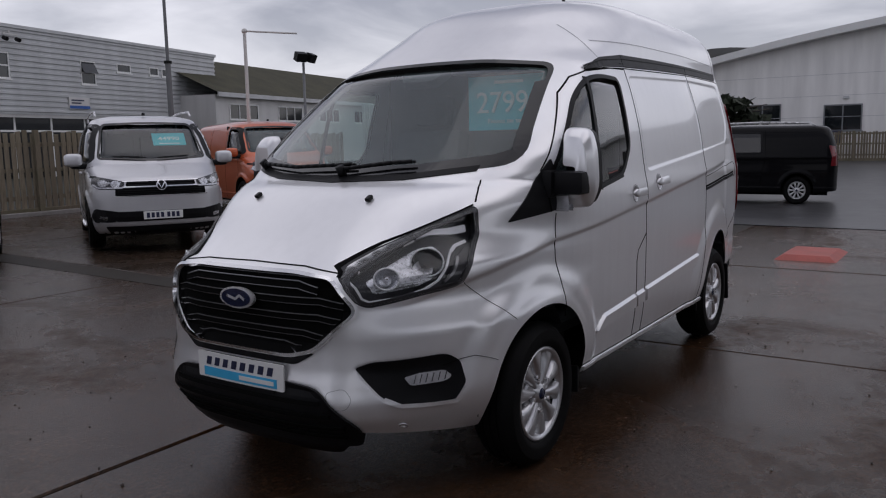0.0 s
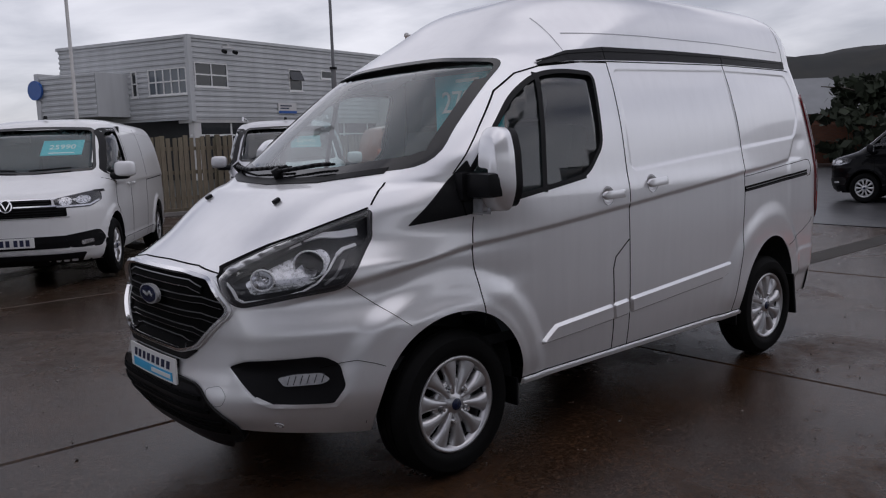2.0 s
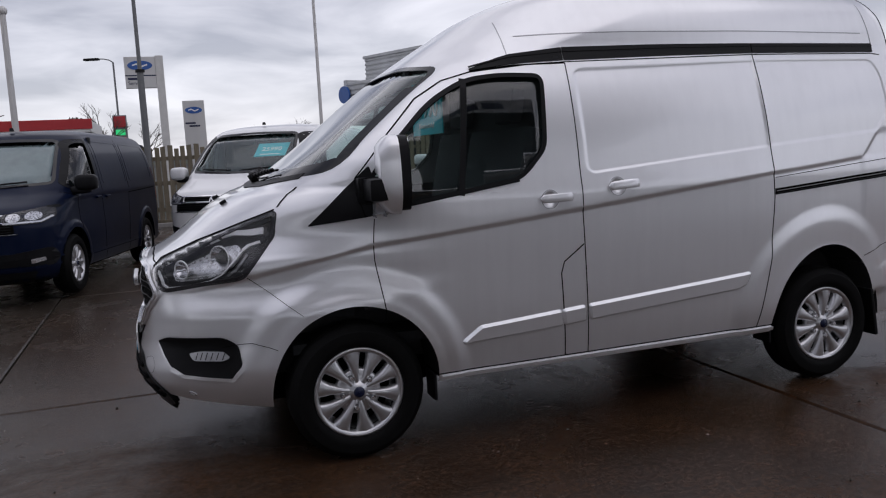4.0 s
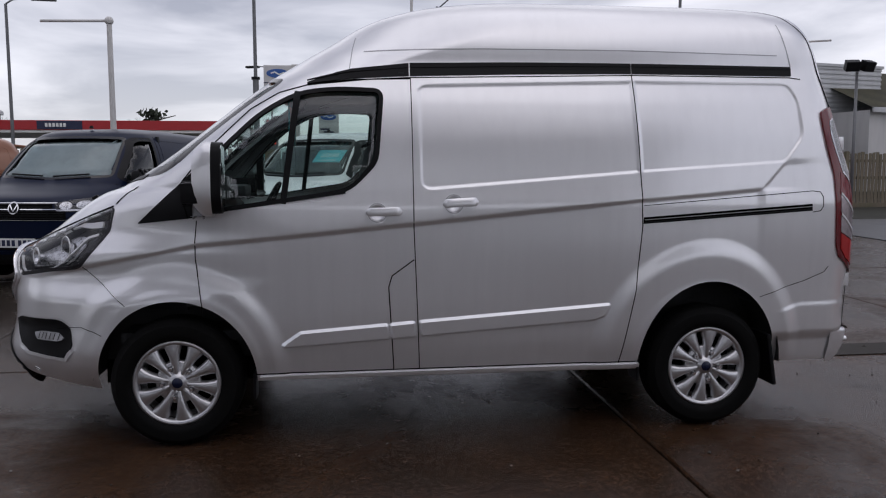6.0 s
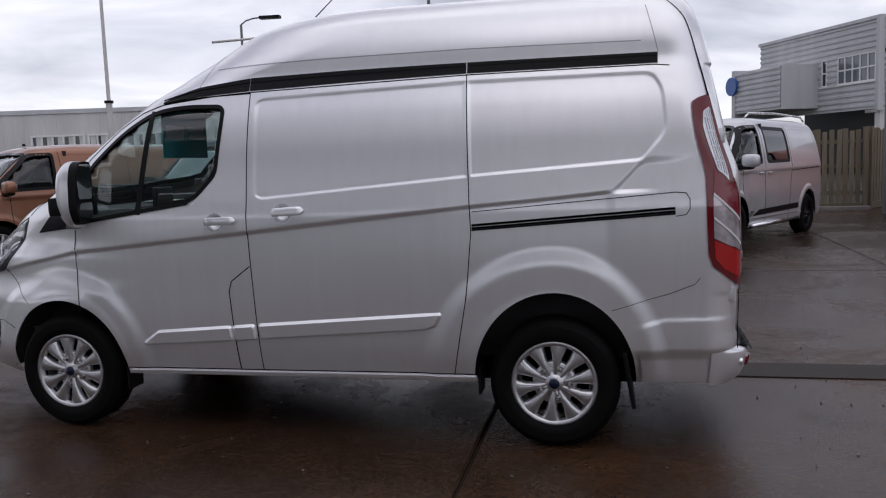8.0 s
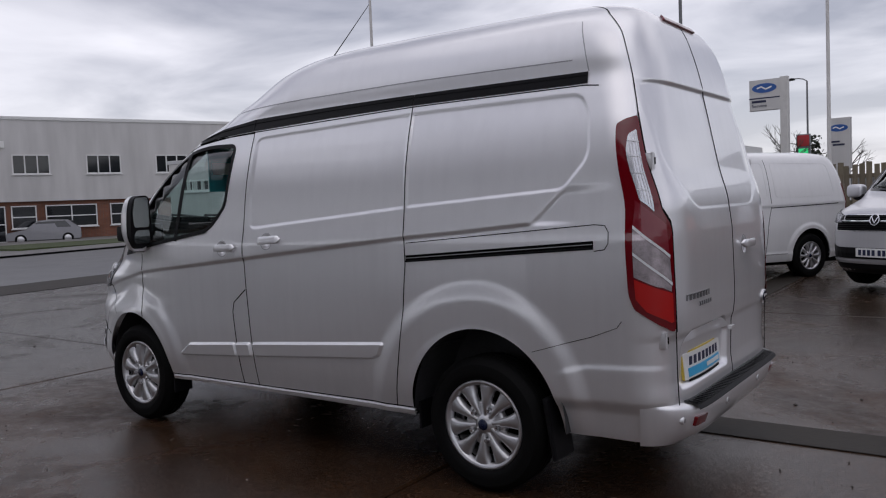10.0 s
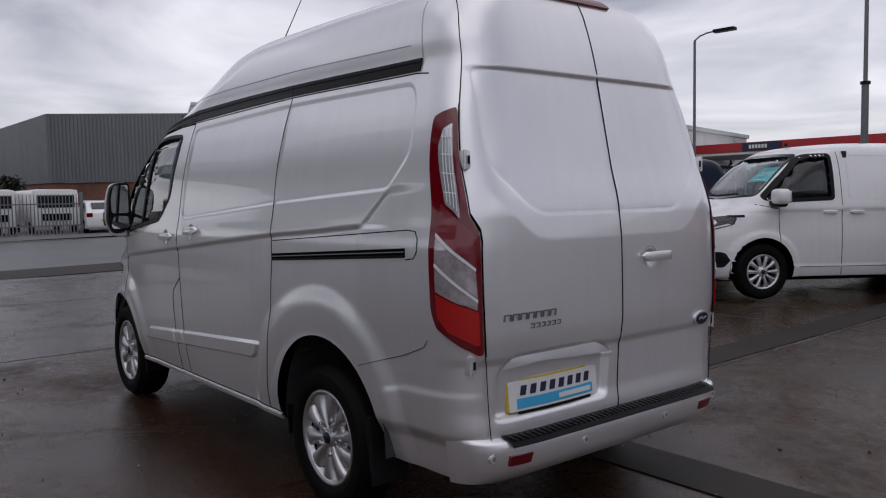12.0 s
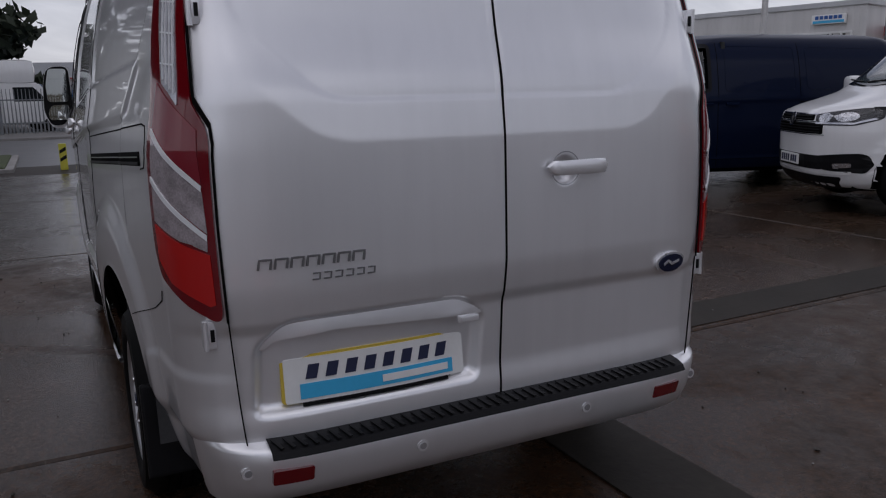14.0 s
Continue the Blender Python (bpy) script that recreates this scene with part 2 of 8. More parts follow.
def patch(poly, mapper, off, depth=0.012, step=0.05, bm=None, bevel=0.0):
    """A sheet with the outline poly (two surface coordinates), laid on a surface by mapper(a, b, off), with a skirt going down by depth."""
    own = bmesh.new()
    vs = [own.verts.new((a, b, 0)) for a, b in densify(poly, step)]
    f = own.faces.new(vs)
    if f.calc_area() == 0:
        own.free()
        return bm or bmesh.new()
    for ax in range(2):
        lo, hi = min(v.co[ax] for v in own.verts), max(v.co[ax] for v in own.verts)
        n = int((hi - lo) / step)
        for k in range(1, n + 1):
            c = lo + (hi - lo) * k / (n + 1)
            co, no = (Vector((c, 0, 0)), Vector((1, 0, 0))) if ax == 0 else (Vector((0, c, 0)), Vector((0, 1, 0)))
            bmesh.ops.bisect_plane(own, geom=own.verts[:] + own.edges[:] + own.faces[:], plane_co=co, plane_no=no)
    bmesh.ops.triangulate(own, faces=[f for f in own.faces if len(f.verts) > 4])
    flat = [(v.co.x, v.co.y) for v in own.verts]
    own.verts.index_update()
    edge = [(e.verts[0].index, e.verts[1].index) for e in own.edges if len(e.link_faces) == 1]
    tris = [[v.index for v in f.verts] for f in own.faces]
    own.free()
    out = bm or bmesh.new()
    top = [out.verts.new(mapper(a, b, off)) for a, b in flat]
    low = {}
    push = {}
    if bevel:
        for i, j in edge:
            a, b = Vector(flat[i]), Vector(flat[j])
            n = Vector((b.y - a.y, a.x - b.x)).normalized()
            mid = (a + b) / 2 + n * 1e-3
            if poly_dist(mid.x, mid.y, poly) > 0:
                n = -n
            for k in (i, j):
                push[k] = push.get(k, Vector((0, 0))) + n
    for i in {k for e in edge for k in e}:
        o = push[i].normalized() * bevel if i in push else Vector((0, 0))
        low[i] = out.verts.new(mapper(flat[i][0] + o.x, flat[i][1] + o.y, off - depth))
    new_faces = []
    for t in tris:
        new_faces.append(out.faces.new([top[i] for i in t]))
    for i, j in edge:
        new_faces.append(out.faces.new((top[i], top[j], low[j], low[i])))
    bmesh.ops.recalc_face_normals(out, faces=new_faces)
    return out


def ribbon(line, mapper, width, off, step=0.03, bm=None, closed=False, depth=0.004):
    """A narrow raised strip along a line on a surface."""
    pts = densify(line, step, closed)
    out = bm or bmesh.new()
    n = len(pts)
    rows = []
    for i, p in enumerate(pts):
        a = pts[i - 1] if (i or closed) else p
        b = pts[(i + 1) % n] if (i < n - 1 or closed) else p
        d = Vector((b[0] - a[0], b[1] - a[1]))
        d = d.normalized() if d.length else Vector((1, 0))
        s = Vector((-d.y, d.x)) * width / 2
        l, r = (p[0] + s.x, p[1] + s.y), (p[0] - s.x, p[1] - s.y)
        rows.append([out.verts.new(mapper(*l, off - depth)), out.verts.new(mapper(*l, off)), out.verts.new(mapper(*r, off)), out.verts.new(mapper(*r, off - depth))])
    fs = []
    for i in range(n if closed else n - 1):
        a, b = rows[i], rows[(i + 1) % n]
        for k in range(3):
            fs.append(out.faces.new((a[k], a[k + 1], b[k + 1], b[k])))
    bmesh.ops.recalc_face_normals(out, faces=fs)
    return out


# ---------------------------------------------------------------- van bodies
def table(pts):
    xs, ys = zip(*pts)
    xs, ys = np.array(xs, float), np.array(ys, float)
    # monotone-ish smooth interpolation (cubic Hermite with limited slopes)
    d = np.diff(ys) / np.diff(xs)
    s = np.r_[d[0], np.where(d[:-1] * d[1:] > 0, 2 * d[:-1] * d[1:] / np.where(d[:-1] + d[1:] == 0, 1, d[:-1] + d[1:]), 0), d[-1]]

    def f(x):
        x = np.clip(np.asarray(x, float), xs[0], xs[-1])
        i = np.clip(np.searchsorted(xs, x) - 1, 0, len(xs) - 2)
        h = xs[i + 1] - xs[i]
        t = (x - xs[i]) / h
        return (ys[i] * (1 + 2 * t) * (1 - t) ** 2 + s[i] * h * t * (1 - t) ** 2 + ys[i + 1] * t * t * (3 - 2 * t) + s[i + 1] * h * t * t * (t - 1))

    return f


def sstep(a, b, x):
    t = np.clip((np.asarray(x, float) - a) / (b - a), 0, 1)
    return t * t * (3 - 2 * t)


def poly_dist(px, pz, poly):
    """Signed distance to a polygon, positive inside."""
    px, pz = np.broadcast_arrays(np.asarray(px, float), np.asarray(pz, float))
    d = np.full(px.shape, 1e9)
    inside = np.zeros(px.shape, bool)
    n = len(poly)
    for i in range(n):
        (ax, ay), (bx, by) = poly[i], poly[(i + 1) % n]
        ex, ey = bx - ax, by - ay
        t = np.clip(((px - ax) * ex + (pz - ay) * ey) / (ex * ex + ey * ey + 1e-12), 0, 1)
        d = np.minimum(d, np.hypot(px - ax - t * ex, pz - ay - t * ey))
        cross = ((ay > pz) != (by > pz)) & (px < (bx - ax) * (pz - ay) / (by - ay + 1e-12) + ax)
        inside ^= cross
    return np.where(inside, d, -d)


class VanShape:
    """A van's outer skin as a stack of level outlines. Front at -x, left side at -y."""

    def __init__(self, xf, lf, xr, lr, w, qf=2.9, qr=5.0, taper=(0.0, 0.06), relief=None, arches=(), rear_relief=None, front_relief=None, floor=None):
        self.xf, self.lf, self.xr, self.lr, self.w = (table(v) for v in (xf, lf, xr, lr, w))
        self.qf, self.qr, self.taper, self.relief, self.arches = qf, qr, taper, relief, arches
        self.z0, self.z1 = w[0][0], w[-1][0]
        self.rear_relief, self.front_relief, self.floor = rear_relief, front_relief, floor
        self.tables()

    def half(self, x, z):
        """Half width at (x, z)."""
        x, z = np.broadcast_arrays(np.asarray(x, float), np.asarray(z, float))
        s = np.clip((x - self.xf(z)) / self.lf(z), 0, 1)
        r = np.clip((self.xr(z) - x) / self.lr(z), 0, 1)
        g = (1 - (1 - s) ** 2) ** (1 / self.qf) * (1 - (1 - r) ** 2) ** (1 / self.qr)
        t = 1 - self.taper[1] * sstep(0.8, 2.6, x) - self.taper[0] * sstep(-0.6, -2.2, x)
        y = self.w(z) * g * t
        if self.relief is not None:
            y = y + self.relief(x, z) * np.minimum(1, 3 * s) * np.minimum(1, 4 * r)
        return y

    def side(self, sign):
        T, X0, Z0, D = self._side, -2.7, self.z0, 0.008

        def h(x, z):
            u = min(max((z - Z0) / D, 0), T.shape[0] - 1.001)
            v = min(max((x - X0) / D, 0), T.shape[1] - 1.001)
            i, j = int(u), int(v)
            u, v = u - i, v - j
            return float(T[i, j] * (1 - u) * (1 - v) + T[i + 1, j] * u * (1 - v) + T[i, j + 1] * (1 - u) * v + T[i + 1, j + 1] * u * v)

        def put(x, z, off):
            e = 0.012
            y = h(x, z)
            dx, dz = (h(x + e, z) - h(x - e, z)) / (2 * e), (h(x, z + e) - h(x, z - e)) / (2 * e)
            n = Vector((-dx, 1, -dz)).normalized() * off
            return (x + n.x, sign * (y + n.y), z + n.z)
        return put

    def tables(self):
        """Plan outlines of the two ends, tabled by height and |y|."""
        zs = np.arange(self.z0, self.z1 - 0.02, 0.008)
        ys = np.arange(0, 1.03, 0.006)
        a = None
        self._zs, self._ys, self._tab = zs, ys, {}
        gx, gz = np.meshgrid(np.arange(-2.7, 2.7, 0.008), np.arange(self.z0, self.z1, 0.008))
        self._side = self.half(gx, gz)
        for end in ("f", "r"):
            for sg in (-1, 1):
                T = np.zeros((len(zs), len(ys)))
                u = np.linspace(0, 0.985, 200)
                a = np.concatenate([np.arcsin(u ** ((self.qf if end == "f" else self.qr) / 2)), np.linspace(1.40, math.pi / 2, 20)])
                for i, z in enumerate(zs):
                    if end == "f":
                        X = self.xf(z) + self.lf(z) * (1 - np.cos(a))
                    else:
                        X = self.xr(z) - self.lr(z) * (1 - np.cos(a))
                    Y = self.half(X, z)
                    Y[0] = 0
                    rel = self.front_relief if end == "f" else self.rear_relief
                    if rel is not None:
                        X = X + (-1 if end == "f" else 1) * rel(Y * sg, np.full(Y.shape, z)) * np.maximum(0, np.cos(a)) ** 0.5
                    Y = np.maximum.accumulate(Y + 1e-6 * np.arange(len(Y)))
                    T[i] = np.interp(ys, Y, X)
                self._tab[end, sg] = T

    def _look(self, end, y, z):
        T = self._tab[end, 1 if y > 0 else -1]
        u = min(max((z - self._zs[0]) / 0.008, 0), len(self._zs) - 1.001)
        v = min(max(abs(y) / 0.006, 0), len(self._ys) - 1.001)
        i, j = int(u), int(v)
        u, v = u - i, v - j
        return float(T[i, j] * (1 - u) * (1 - v) + T[i + 1, j] * u * (1 - v) + T[i, j + 1] * (1 - u) * v + T[i + 1, j + 1] * u * v)

    def front_x(self, y, z):
        return self._look("f", y, z)

    def rear_x(self, y, z):
        return self._look("r", y, z)

    def front(self):
        def put(y, z, off):
            e = 0.012
            x = self.front_x(y, z)
            dy, dz = (self.front_x(y + e, z) - self.front_x(y - e, z)) / (2 * e), (self.front_x(y, z + e) - self.front_x(y, z - e)) / (2 * e)
            n = Vector((-1, dy, dz)).normalized() * off
            return (x + n.x, y + n.y, z + n.z)
        return put

    def rear(self):
        def put(y, z, off):
            e = 0.012
            x = self.rear_x(y, z)
            dy, dz = (self.rear_x(y + e, z) - self.rear_x(y - e, z)) / (2 * e), (self.rear_x(y, z + e) - self.rear_x(y, z - e)) / (2 * e)
            n = Vector((1, -dy, -dz)).normalized() * off
            return (x + n.x, y + n.y, z + n.z)
        return put

    def corner(self, sign):
        """Rear corner: an angle from the rear (0) to the side (90 degrees), and the height."""
        def at(a, z):
            x = float(self.xr(z)) - float(self.lr(z)) * (1 - math.cos(a))
            return (x, float(self.w(z)) * (1 - self.taper[1] * float(sstep(0.8, 2.6, x))) * max(0.0, math.sin(a)) ** (2 / self.qr))

        def put(a, z, off):
            x, y = at(a, z)
            x2, y2 = at(a + 0.01, z)
            n = Vector((y2 - y, -(x2 - x))).normalized() * off
            return (x + n.x, sign * (y + n.y), z)
        return put

    def skin(self, nf, ns, nr, zs, regions, default, parent, material, holes):
        """Build the skin. regions: (part name, test(x, y, z), label, material) in order; holes(x, y, z): which faces are left out."""
        zs = np.asarray(zs, float)
        def spread(n, q, most):
            k = int(n * 0.68)
            a = np.arcsin(np.linspace(0, most, k + 1) ** (q / 2))
            return np.concatenate([a, np.linspace(a[-1], math.pi / 2, n - k + 1)[1:]])

        pf = spread(nf, self.qf, 0.86)
        pr = spread(nr, self.qr, 0.90)[::-1]
        xf, lf, xr, lr = (f(zs)[:, None] for f in (self.xf, self.lf, self.xr, self.lr))
        cols_x = np.concatenate([xf + lf * (1 - np.cos(pf))[None], (xf + lf) + (xr - lr - xf - lf) * np.linspace(0, 1, ns + 1)[None, 1:-1], xr - lr * (1 - np.cos(pr))[None]], 1)
        Z = np.broadcast_to(zs[:, None], cols_x.shape).copy()
        X = cols_x
        # crisp wheel arches: grid points near the circle move on to it
        side_cols = np.zeros(X.shape, bool)
        side_cols[:, nf // 2:-(nr // 2)] = True
        for cx, cz, r, flat in self.arches:
            d = np.hypot(X - cx, (Z - cz) / flat)
            cell = max(0.033, float(np.abs(np.diff(X, axis=1)).mean()) * 1.2)
            near = side_cols & (d < r + 1e-6) & (d > r - cell) & (d > 1e-3)
            X = np.where(near, cx + (X - cx) * r / np.maximum(d, 1e-3), X)
            Z = np.where(near, cz + (Z - cz) * r / np.maximum(d, 1e-3), Z)
        low = np.zeros(X.shape, bool)
        if self.floor is not None:
            fl = self.floor(X)
            low = Z <= fl
            Z = np.maximum(Z, fl)
        Y = self.half(X, Z)
        Y[:, 0] = 0
        Y[:, -1] = 0
        nz, nc = X.shape
        halves = []
        for sg in (-1, 1):
            XX = X.copy()
            if self.rear_relief is not None:
                k = slice(nc - nr - 1, nc)
                XX[:, k] += self.rear_relief(sg * Y[:, k], Z[:, k]) * np.maximum(0, np.cos(pr))[None] ** 0.5
            if self.front_relief is not None:
                XX[:, :nf + 1] -= self.front_relief(sg * Y[:, :nf + 1], Z[:, :nf + 1]) * np.maximum(0, np.cos(pf))[None] ** 0.5
            halves.append(np.stack([XX, sg * Y, Z], -1).reshape(-1, 3))
        V = np.concatenate(halves)
        i, j = np.meshgrid(np.arange(nz - 1), np.arange(nc - 1), indexing="ij")
        a = (i * nc + j).ravel()
        F1 = np.stack([a, a + 1, a + nc + 1, a + nc], 1)
        F2 = np.stack([a, a + nc, a + nc + 1, a + 1], 1) + nz * nc
        F = np.concatenate([F1, F2])
        C = V[F].mean(1)
        # vertex normals over the whole skin
        fn = np.cross(V[F[:, 2]] - V[F[:, 0]], V[F[:, 3]] - V[F[:, 1]])
        VN = np.zeros_like(V)
        for k in range(4):
            np.add.at(VN, F[:, k], fn)
        half_n = nz * nc
        for col in (0, nc - 1):
            idx = np.arange(nz) * nc + col
            m = VN[idx] + VN[idx + half_n] * 1.0
            m[:, 1] = 0
            VN[idx] = VN[idx + half_n] = m
        VN /= np.maximum(np.linalg.norm(VN, axis=1, keepdims=True), 1e-9)
        gone = holes(C[:, 0], C[:, 1], C[:, 2])
        lowv = np.concatenate([low.ravel(), low.ravel()])
        gone |= lowv[F].all(1)
        sidey = np.abs(C[:, 1]) > 0.5
        for cx, cz, r, flat in self.arches:
            gone |= sidey & (np.hypot(C[:, 0] - cx, (C[:, 2] - cz) / flat) < r - 0.004)
        owner = np.zeros(len(F), int)
        for k, (_, test, *_rest) in enumerate(regions, 1):
            owner[(owner == 0) & test(C[:, 0], C[:, 1], C[:, 2])] = k
        made = {}
        for k, (name, label, mat) in enumerate([(default, "", material)] + [(n, lb, mt) for n, _, lb, mt in regions]):
            mine = F[(owner == k) & ~gone]
            if not len(mine):
                continue
            used, inv = np.unique(mine, return_inverse=True)
            ob = link_mesh(name, V[used].tolist(), inv.reshape(-1, 4).tolist(), mat or material, parent, label=label, normals=VN[used].tolist())
            made[k] = ob
        return made


# ---------------------------------------------------------------- the silver high-roof van
ROWS_Z = np.concatenate([np.arange(0.20, 2.30, 0.0075), np.linspace(2.30, 2.478, 32)])
P1 = rounded([(-0.168, 1.910), (1.022, 1.944), (1.041, 1.443), (-0.160, 1.352)], [0.045, 0.003, 0.003, 0.06])
P2 = rounded([(1.036, 1.944), (1.985, 1.949), (2.038, 1.86), (2.054, 1.645), (1.93, 1.499), (1.054, 1.445)], [0.003, 0.09, 0.05, 0.06, 0.03, 0.003])
RP_L = rounded([(-0.690, 1.980), (0.012, 1.980), (0.012, 1.385), (-0.50, 1.385), (-0.715, 1.59)], [0.03, 0.003, 0.003, 0.09, 0.10])
RP_R = rounded([(0.028, 1.980), (0.650, 1.980), (0.680, 1.59), (0.46, 1.385), (0.028, 1.385)], [0.003, 0.03, 0.10, 0.09, 0.003])
RP_OUT = rounded([(-0.722, 1.992), (0.682, 1.992), (0.710, 1.62), (0.706, 1.50), (0.52, 1.283), (-0.51, 1.283), (-0.742, 1.50), (-0.746, 1.62)], [0.03, 0.03, 0.02, 0.06, 0.10, 0.10, 0.06, 0.02])
PLATE_DIP = rounded([(-0.71, 0.765), (-0.63, 0.83), (-0.13, 0.83), (-0.05, 0.77), (-0.07, 0.575), (-0.72, 0.575)], 0.03)


def crease(x):
    """Height of the sharp line under the shoulder of the side."""
    return np.interp(x, [-2.2, -1.80, -1.335, -0.87, -0.15, 0.42, 1.04, 1.42, 1.76], [0.90, 0.985, 1.075, 1.118, 1.184, 1.238, 1.295, 1.322, 1.350])


def van_relief(x, z):
    u = z - crease(x)
    rear = 1 - sstep(1.74, 1.80, x)
    y = -0.011 * sstep(0.006, -0.020, u) * (1 - sstep(-0.05, -0.50, u)) * rear
    y = y - 0.004 * sstep(0.02, 0.16, u) * (1 - sstep(0.45, 0.8, u))
    # the shoulder ends in a slanting step ahead of the tail
    s = ((x - 1.765) - (z - 1.345)) / 1.414
    y = y - 0.008 * sstep(0.0, 0.022, s) * (1 - sstep(0.03, 0.22, s)) * sstep(1.33, 1.36, z) * (1 - sstep(1.47, 1.53, z))
    for poly in (P1, P2):
        y = y - 0.0065 * sstep(-0.003, 0.012, poly_dist(x, z, poly))
    # bowls behind the door handles
    for cx, cz in ((-0.395, 1.235), (0.010, 1.278)):
        y = y - 0.022 * (1 - sstep(0.015, 0.048, np.hypot(x - cx, z - cz)))
    # flared wheel arches with a crisp shoulder
    for cx, cz, r0, r1, out, k in ((-1.45, 0.36, 0.535, 0.635, 0.019, 1.05), (1.47, 0.36, 0.605, 0.725, 0.021, 1.20)):
        d = np.hypot((x - cx) * np.where(x > cx, k, 1.0), z - cz)
        y = y + out * (1 - sstep(r0, r1, d)) * sstep(0.2, 0.5, z)
        y = y + 0.004 * (1 - sstep(0.45, 0.495, d)) * sstep(0.2, 0.5, z)
    # ledge on the rear bumper, and its tucked-in lower edge
    ledge = np.interp(x, [1.85, 2.04, 2.3], [0.655, 0.700, 0.705])
    y = y + 0.006 * sstep(1.84, 1.98, x) * (1 - sstep(ledge - 0.035, ledge, z))
    y = y - 0.022 * sstep(0.53, 0.46, z) * sstep(1.80, 1.92, x)
    return y


def rear_relief(y, z):
    x = 0 * y
    inner = np.maximum(poly_dist(y, z, RP_L), poly_dist(y, z, RP_R))
    outer = poly_dist(y, z, RP_OUT)
    slope = np.clip(outer / np.maximum(outer + np.maximum(0, -inner), 1e-4), 0, 1)
    x = x - 0.009 * np.where(outer > 0, np.where(inner > 0, 1.0, slope), 0.0)
    x = x - 0.0035 * sstep(-0.001, 0.006, inner)
    x = x - 0.022 * (1 - sstep(0.015, 0.048, np.hypot(y - 0.225, z - 1.172)))
    x = x - 0.030 * sstep(-0.006, 0.02, poly_dist(y, z, PLATE_DIP))
    # the doors turn in below a long soft ridge
    x = x - 0.012 * sstep(0.935, 0.785, z) - 0.008 * sstep(0.835, 0.797, z) * sstep(0.54, 0.62, z)
    return x


HOOD_TOP = [(-0.62, 1.02), (0.62, 1.02), (0.83, 1.30), (0.80, 1.40), (0.4, 1.352), (0, 1.335), (-0.4, 1.352), (-0.80, 1.40), (-0.83, 1.30)]
GRILLE = rounded([(-0.565, 0.875), (-0.475, 1.0), (-0.30, 1.018), (0.30, 1.018), (0.475, 1.0), (0.565, 0.875), (0.40, 0.715), (0.28, 0.685), (-0.28, 0.685), (-0.40, 0.715)], 0.04)
LOW_GRILLE = rounded([(-0.42, 0.56), (-0.30, 0.575), (0.30, 0.575), (0.42, 0.56), (0.57, 0.40), (0.55, 0.30), (-0.55, 0.30), (-0.57, 0.40)], 0.05)
FOG = rounded([(-0.555, 0.645), (-0.61, 0.668), (-0.80, 0.673), (-0.828, 0.634), (-0.852, 0.535), (-0.825, 0.468), (-0.696, 0.483), (-0.650, 0.525)], [0.012, 0.02, 0.02, 0.03, 0.02, 0.012, 0.03, 0.03])


def lower_edge(x):
    return np.interp(x, [-2.60, -2.45, -2.40, -1.88, -1.5, -1.1, -1.03, 1.06, 1.2, 1.78, 1.86, 2.25, 2.5], [0.22, 0.24, 0.375, 0.30, 0.30, 0.30, 0.345, 0.345, 0.30, 0.30, 0.345, 0.335, 0.335])


def front_relief(y, z):
    x = -0.035 * sstep(-0.004, 0.02, poly_dist(y, z, GRILLE))
    x = x - 0.012 * sstep(-0.004, 0.02, poly_dist(y, z, LOW_GRILLE))
    for p in (FOG, [(-a, b) for a, b in FOG]):
        x = x - 0.03 * sstep(-0.004, 0.03, poly_dist(y, z, p))
    # shoulder of the bumper below the lamps
    x = x + 0.007 * sstep(0.62, 0.72, z) * (1 - sstep(0.80, 0.93, z)) * sstep(0.55, 0.75, np.abs(y))
    return x


CUSTOM = VanShape(
    xf=[(0.20, -2.29), (0.28, -2.39), (0.36, -2.445), (0.44, -2.492), (0.49, -2.498), (0.56, -2.482), (0.64, -2.464), (0.74, -2.457), (0.90, -2.470), (0.97, -2.46), (1.02, -2.42), (1.06, -2.345), (1.12, -2.245), (1.20, -2.14), (1.28, -2.03),
        (1.335, -1.93), (1.37, -1.83), (1.98, -0.985), (2.10, -0.80), (2.185, -0.66), (2.30, -0.47), (2.366, -0.30), (2.42, -0.06), (2.455, 0.25), (2.478, 0.8)],
    lf=[(0.20, 1.12), (0.75, 1.18), (0.92, 1.62), (1.12, 1.45), (1.25, 1.12), (1.33, 0.92), (1.40, 0.66), (1.50, 0.45), (1.62, 0.38), (1.95, 0.47), (2.06, 0.68), (2.25, 0.95), (2.42, 0.6), (2.478, 0.2)],
    xr=[(0.20, 2.36), (0.30, 2.42), (0.50, 2.44), (0.60, 2.44), (0.86, 2.445), (1.38, 2.435), (1.60, 2.385), (1.97, 2.31), (2.20, 2.25), (2.35, 2.18), (2.43, 1.97), (2.478, 1.4)],
    lr=[(0.20, 0.22), (2.20, 0.24), (2.40, 0.40), (2.478, 0.2)],
    w=[(0.20, 0.80), (0.27, 0.90), (0.34, 0.935), (0.38, 0.945), (0.55, 0.972), (0.80, 0.988), (1.10, 1.002), (1.25, 1.0), (1.36, 0.982), (1.60, 0.945), (1.80, 0.895), (1.93, 0.850), (2.04, 0.812),
       (2.12, 0.80), (2.22, 0.772), (2.30, 0.728), (2.36, 0.66), (2.40, 0.58), (2.43, 0.47), (2.455, 0.31), (2.478, 0.02)],
    qf=3.6, qr=9.0, taper=(0.035, 0.108), relief=van_relief, rear_relief=rear_relief, front_relief=front_relief,
    arches=((-1.45, 0.36, 0.415, 1.02), (1.47, 0.36, 0.42, 1.13)), floor=lower_edge)

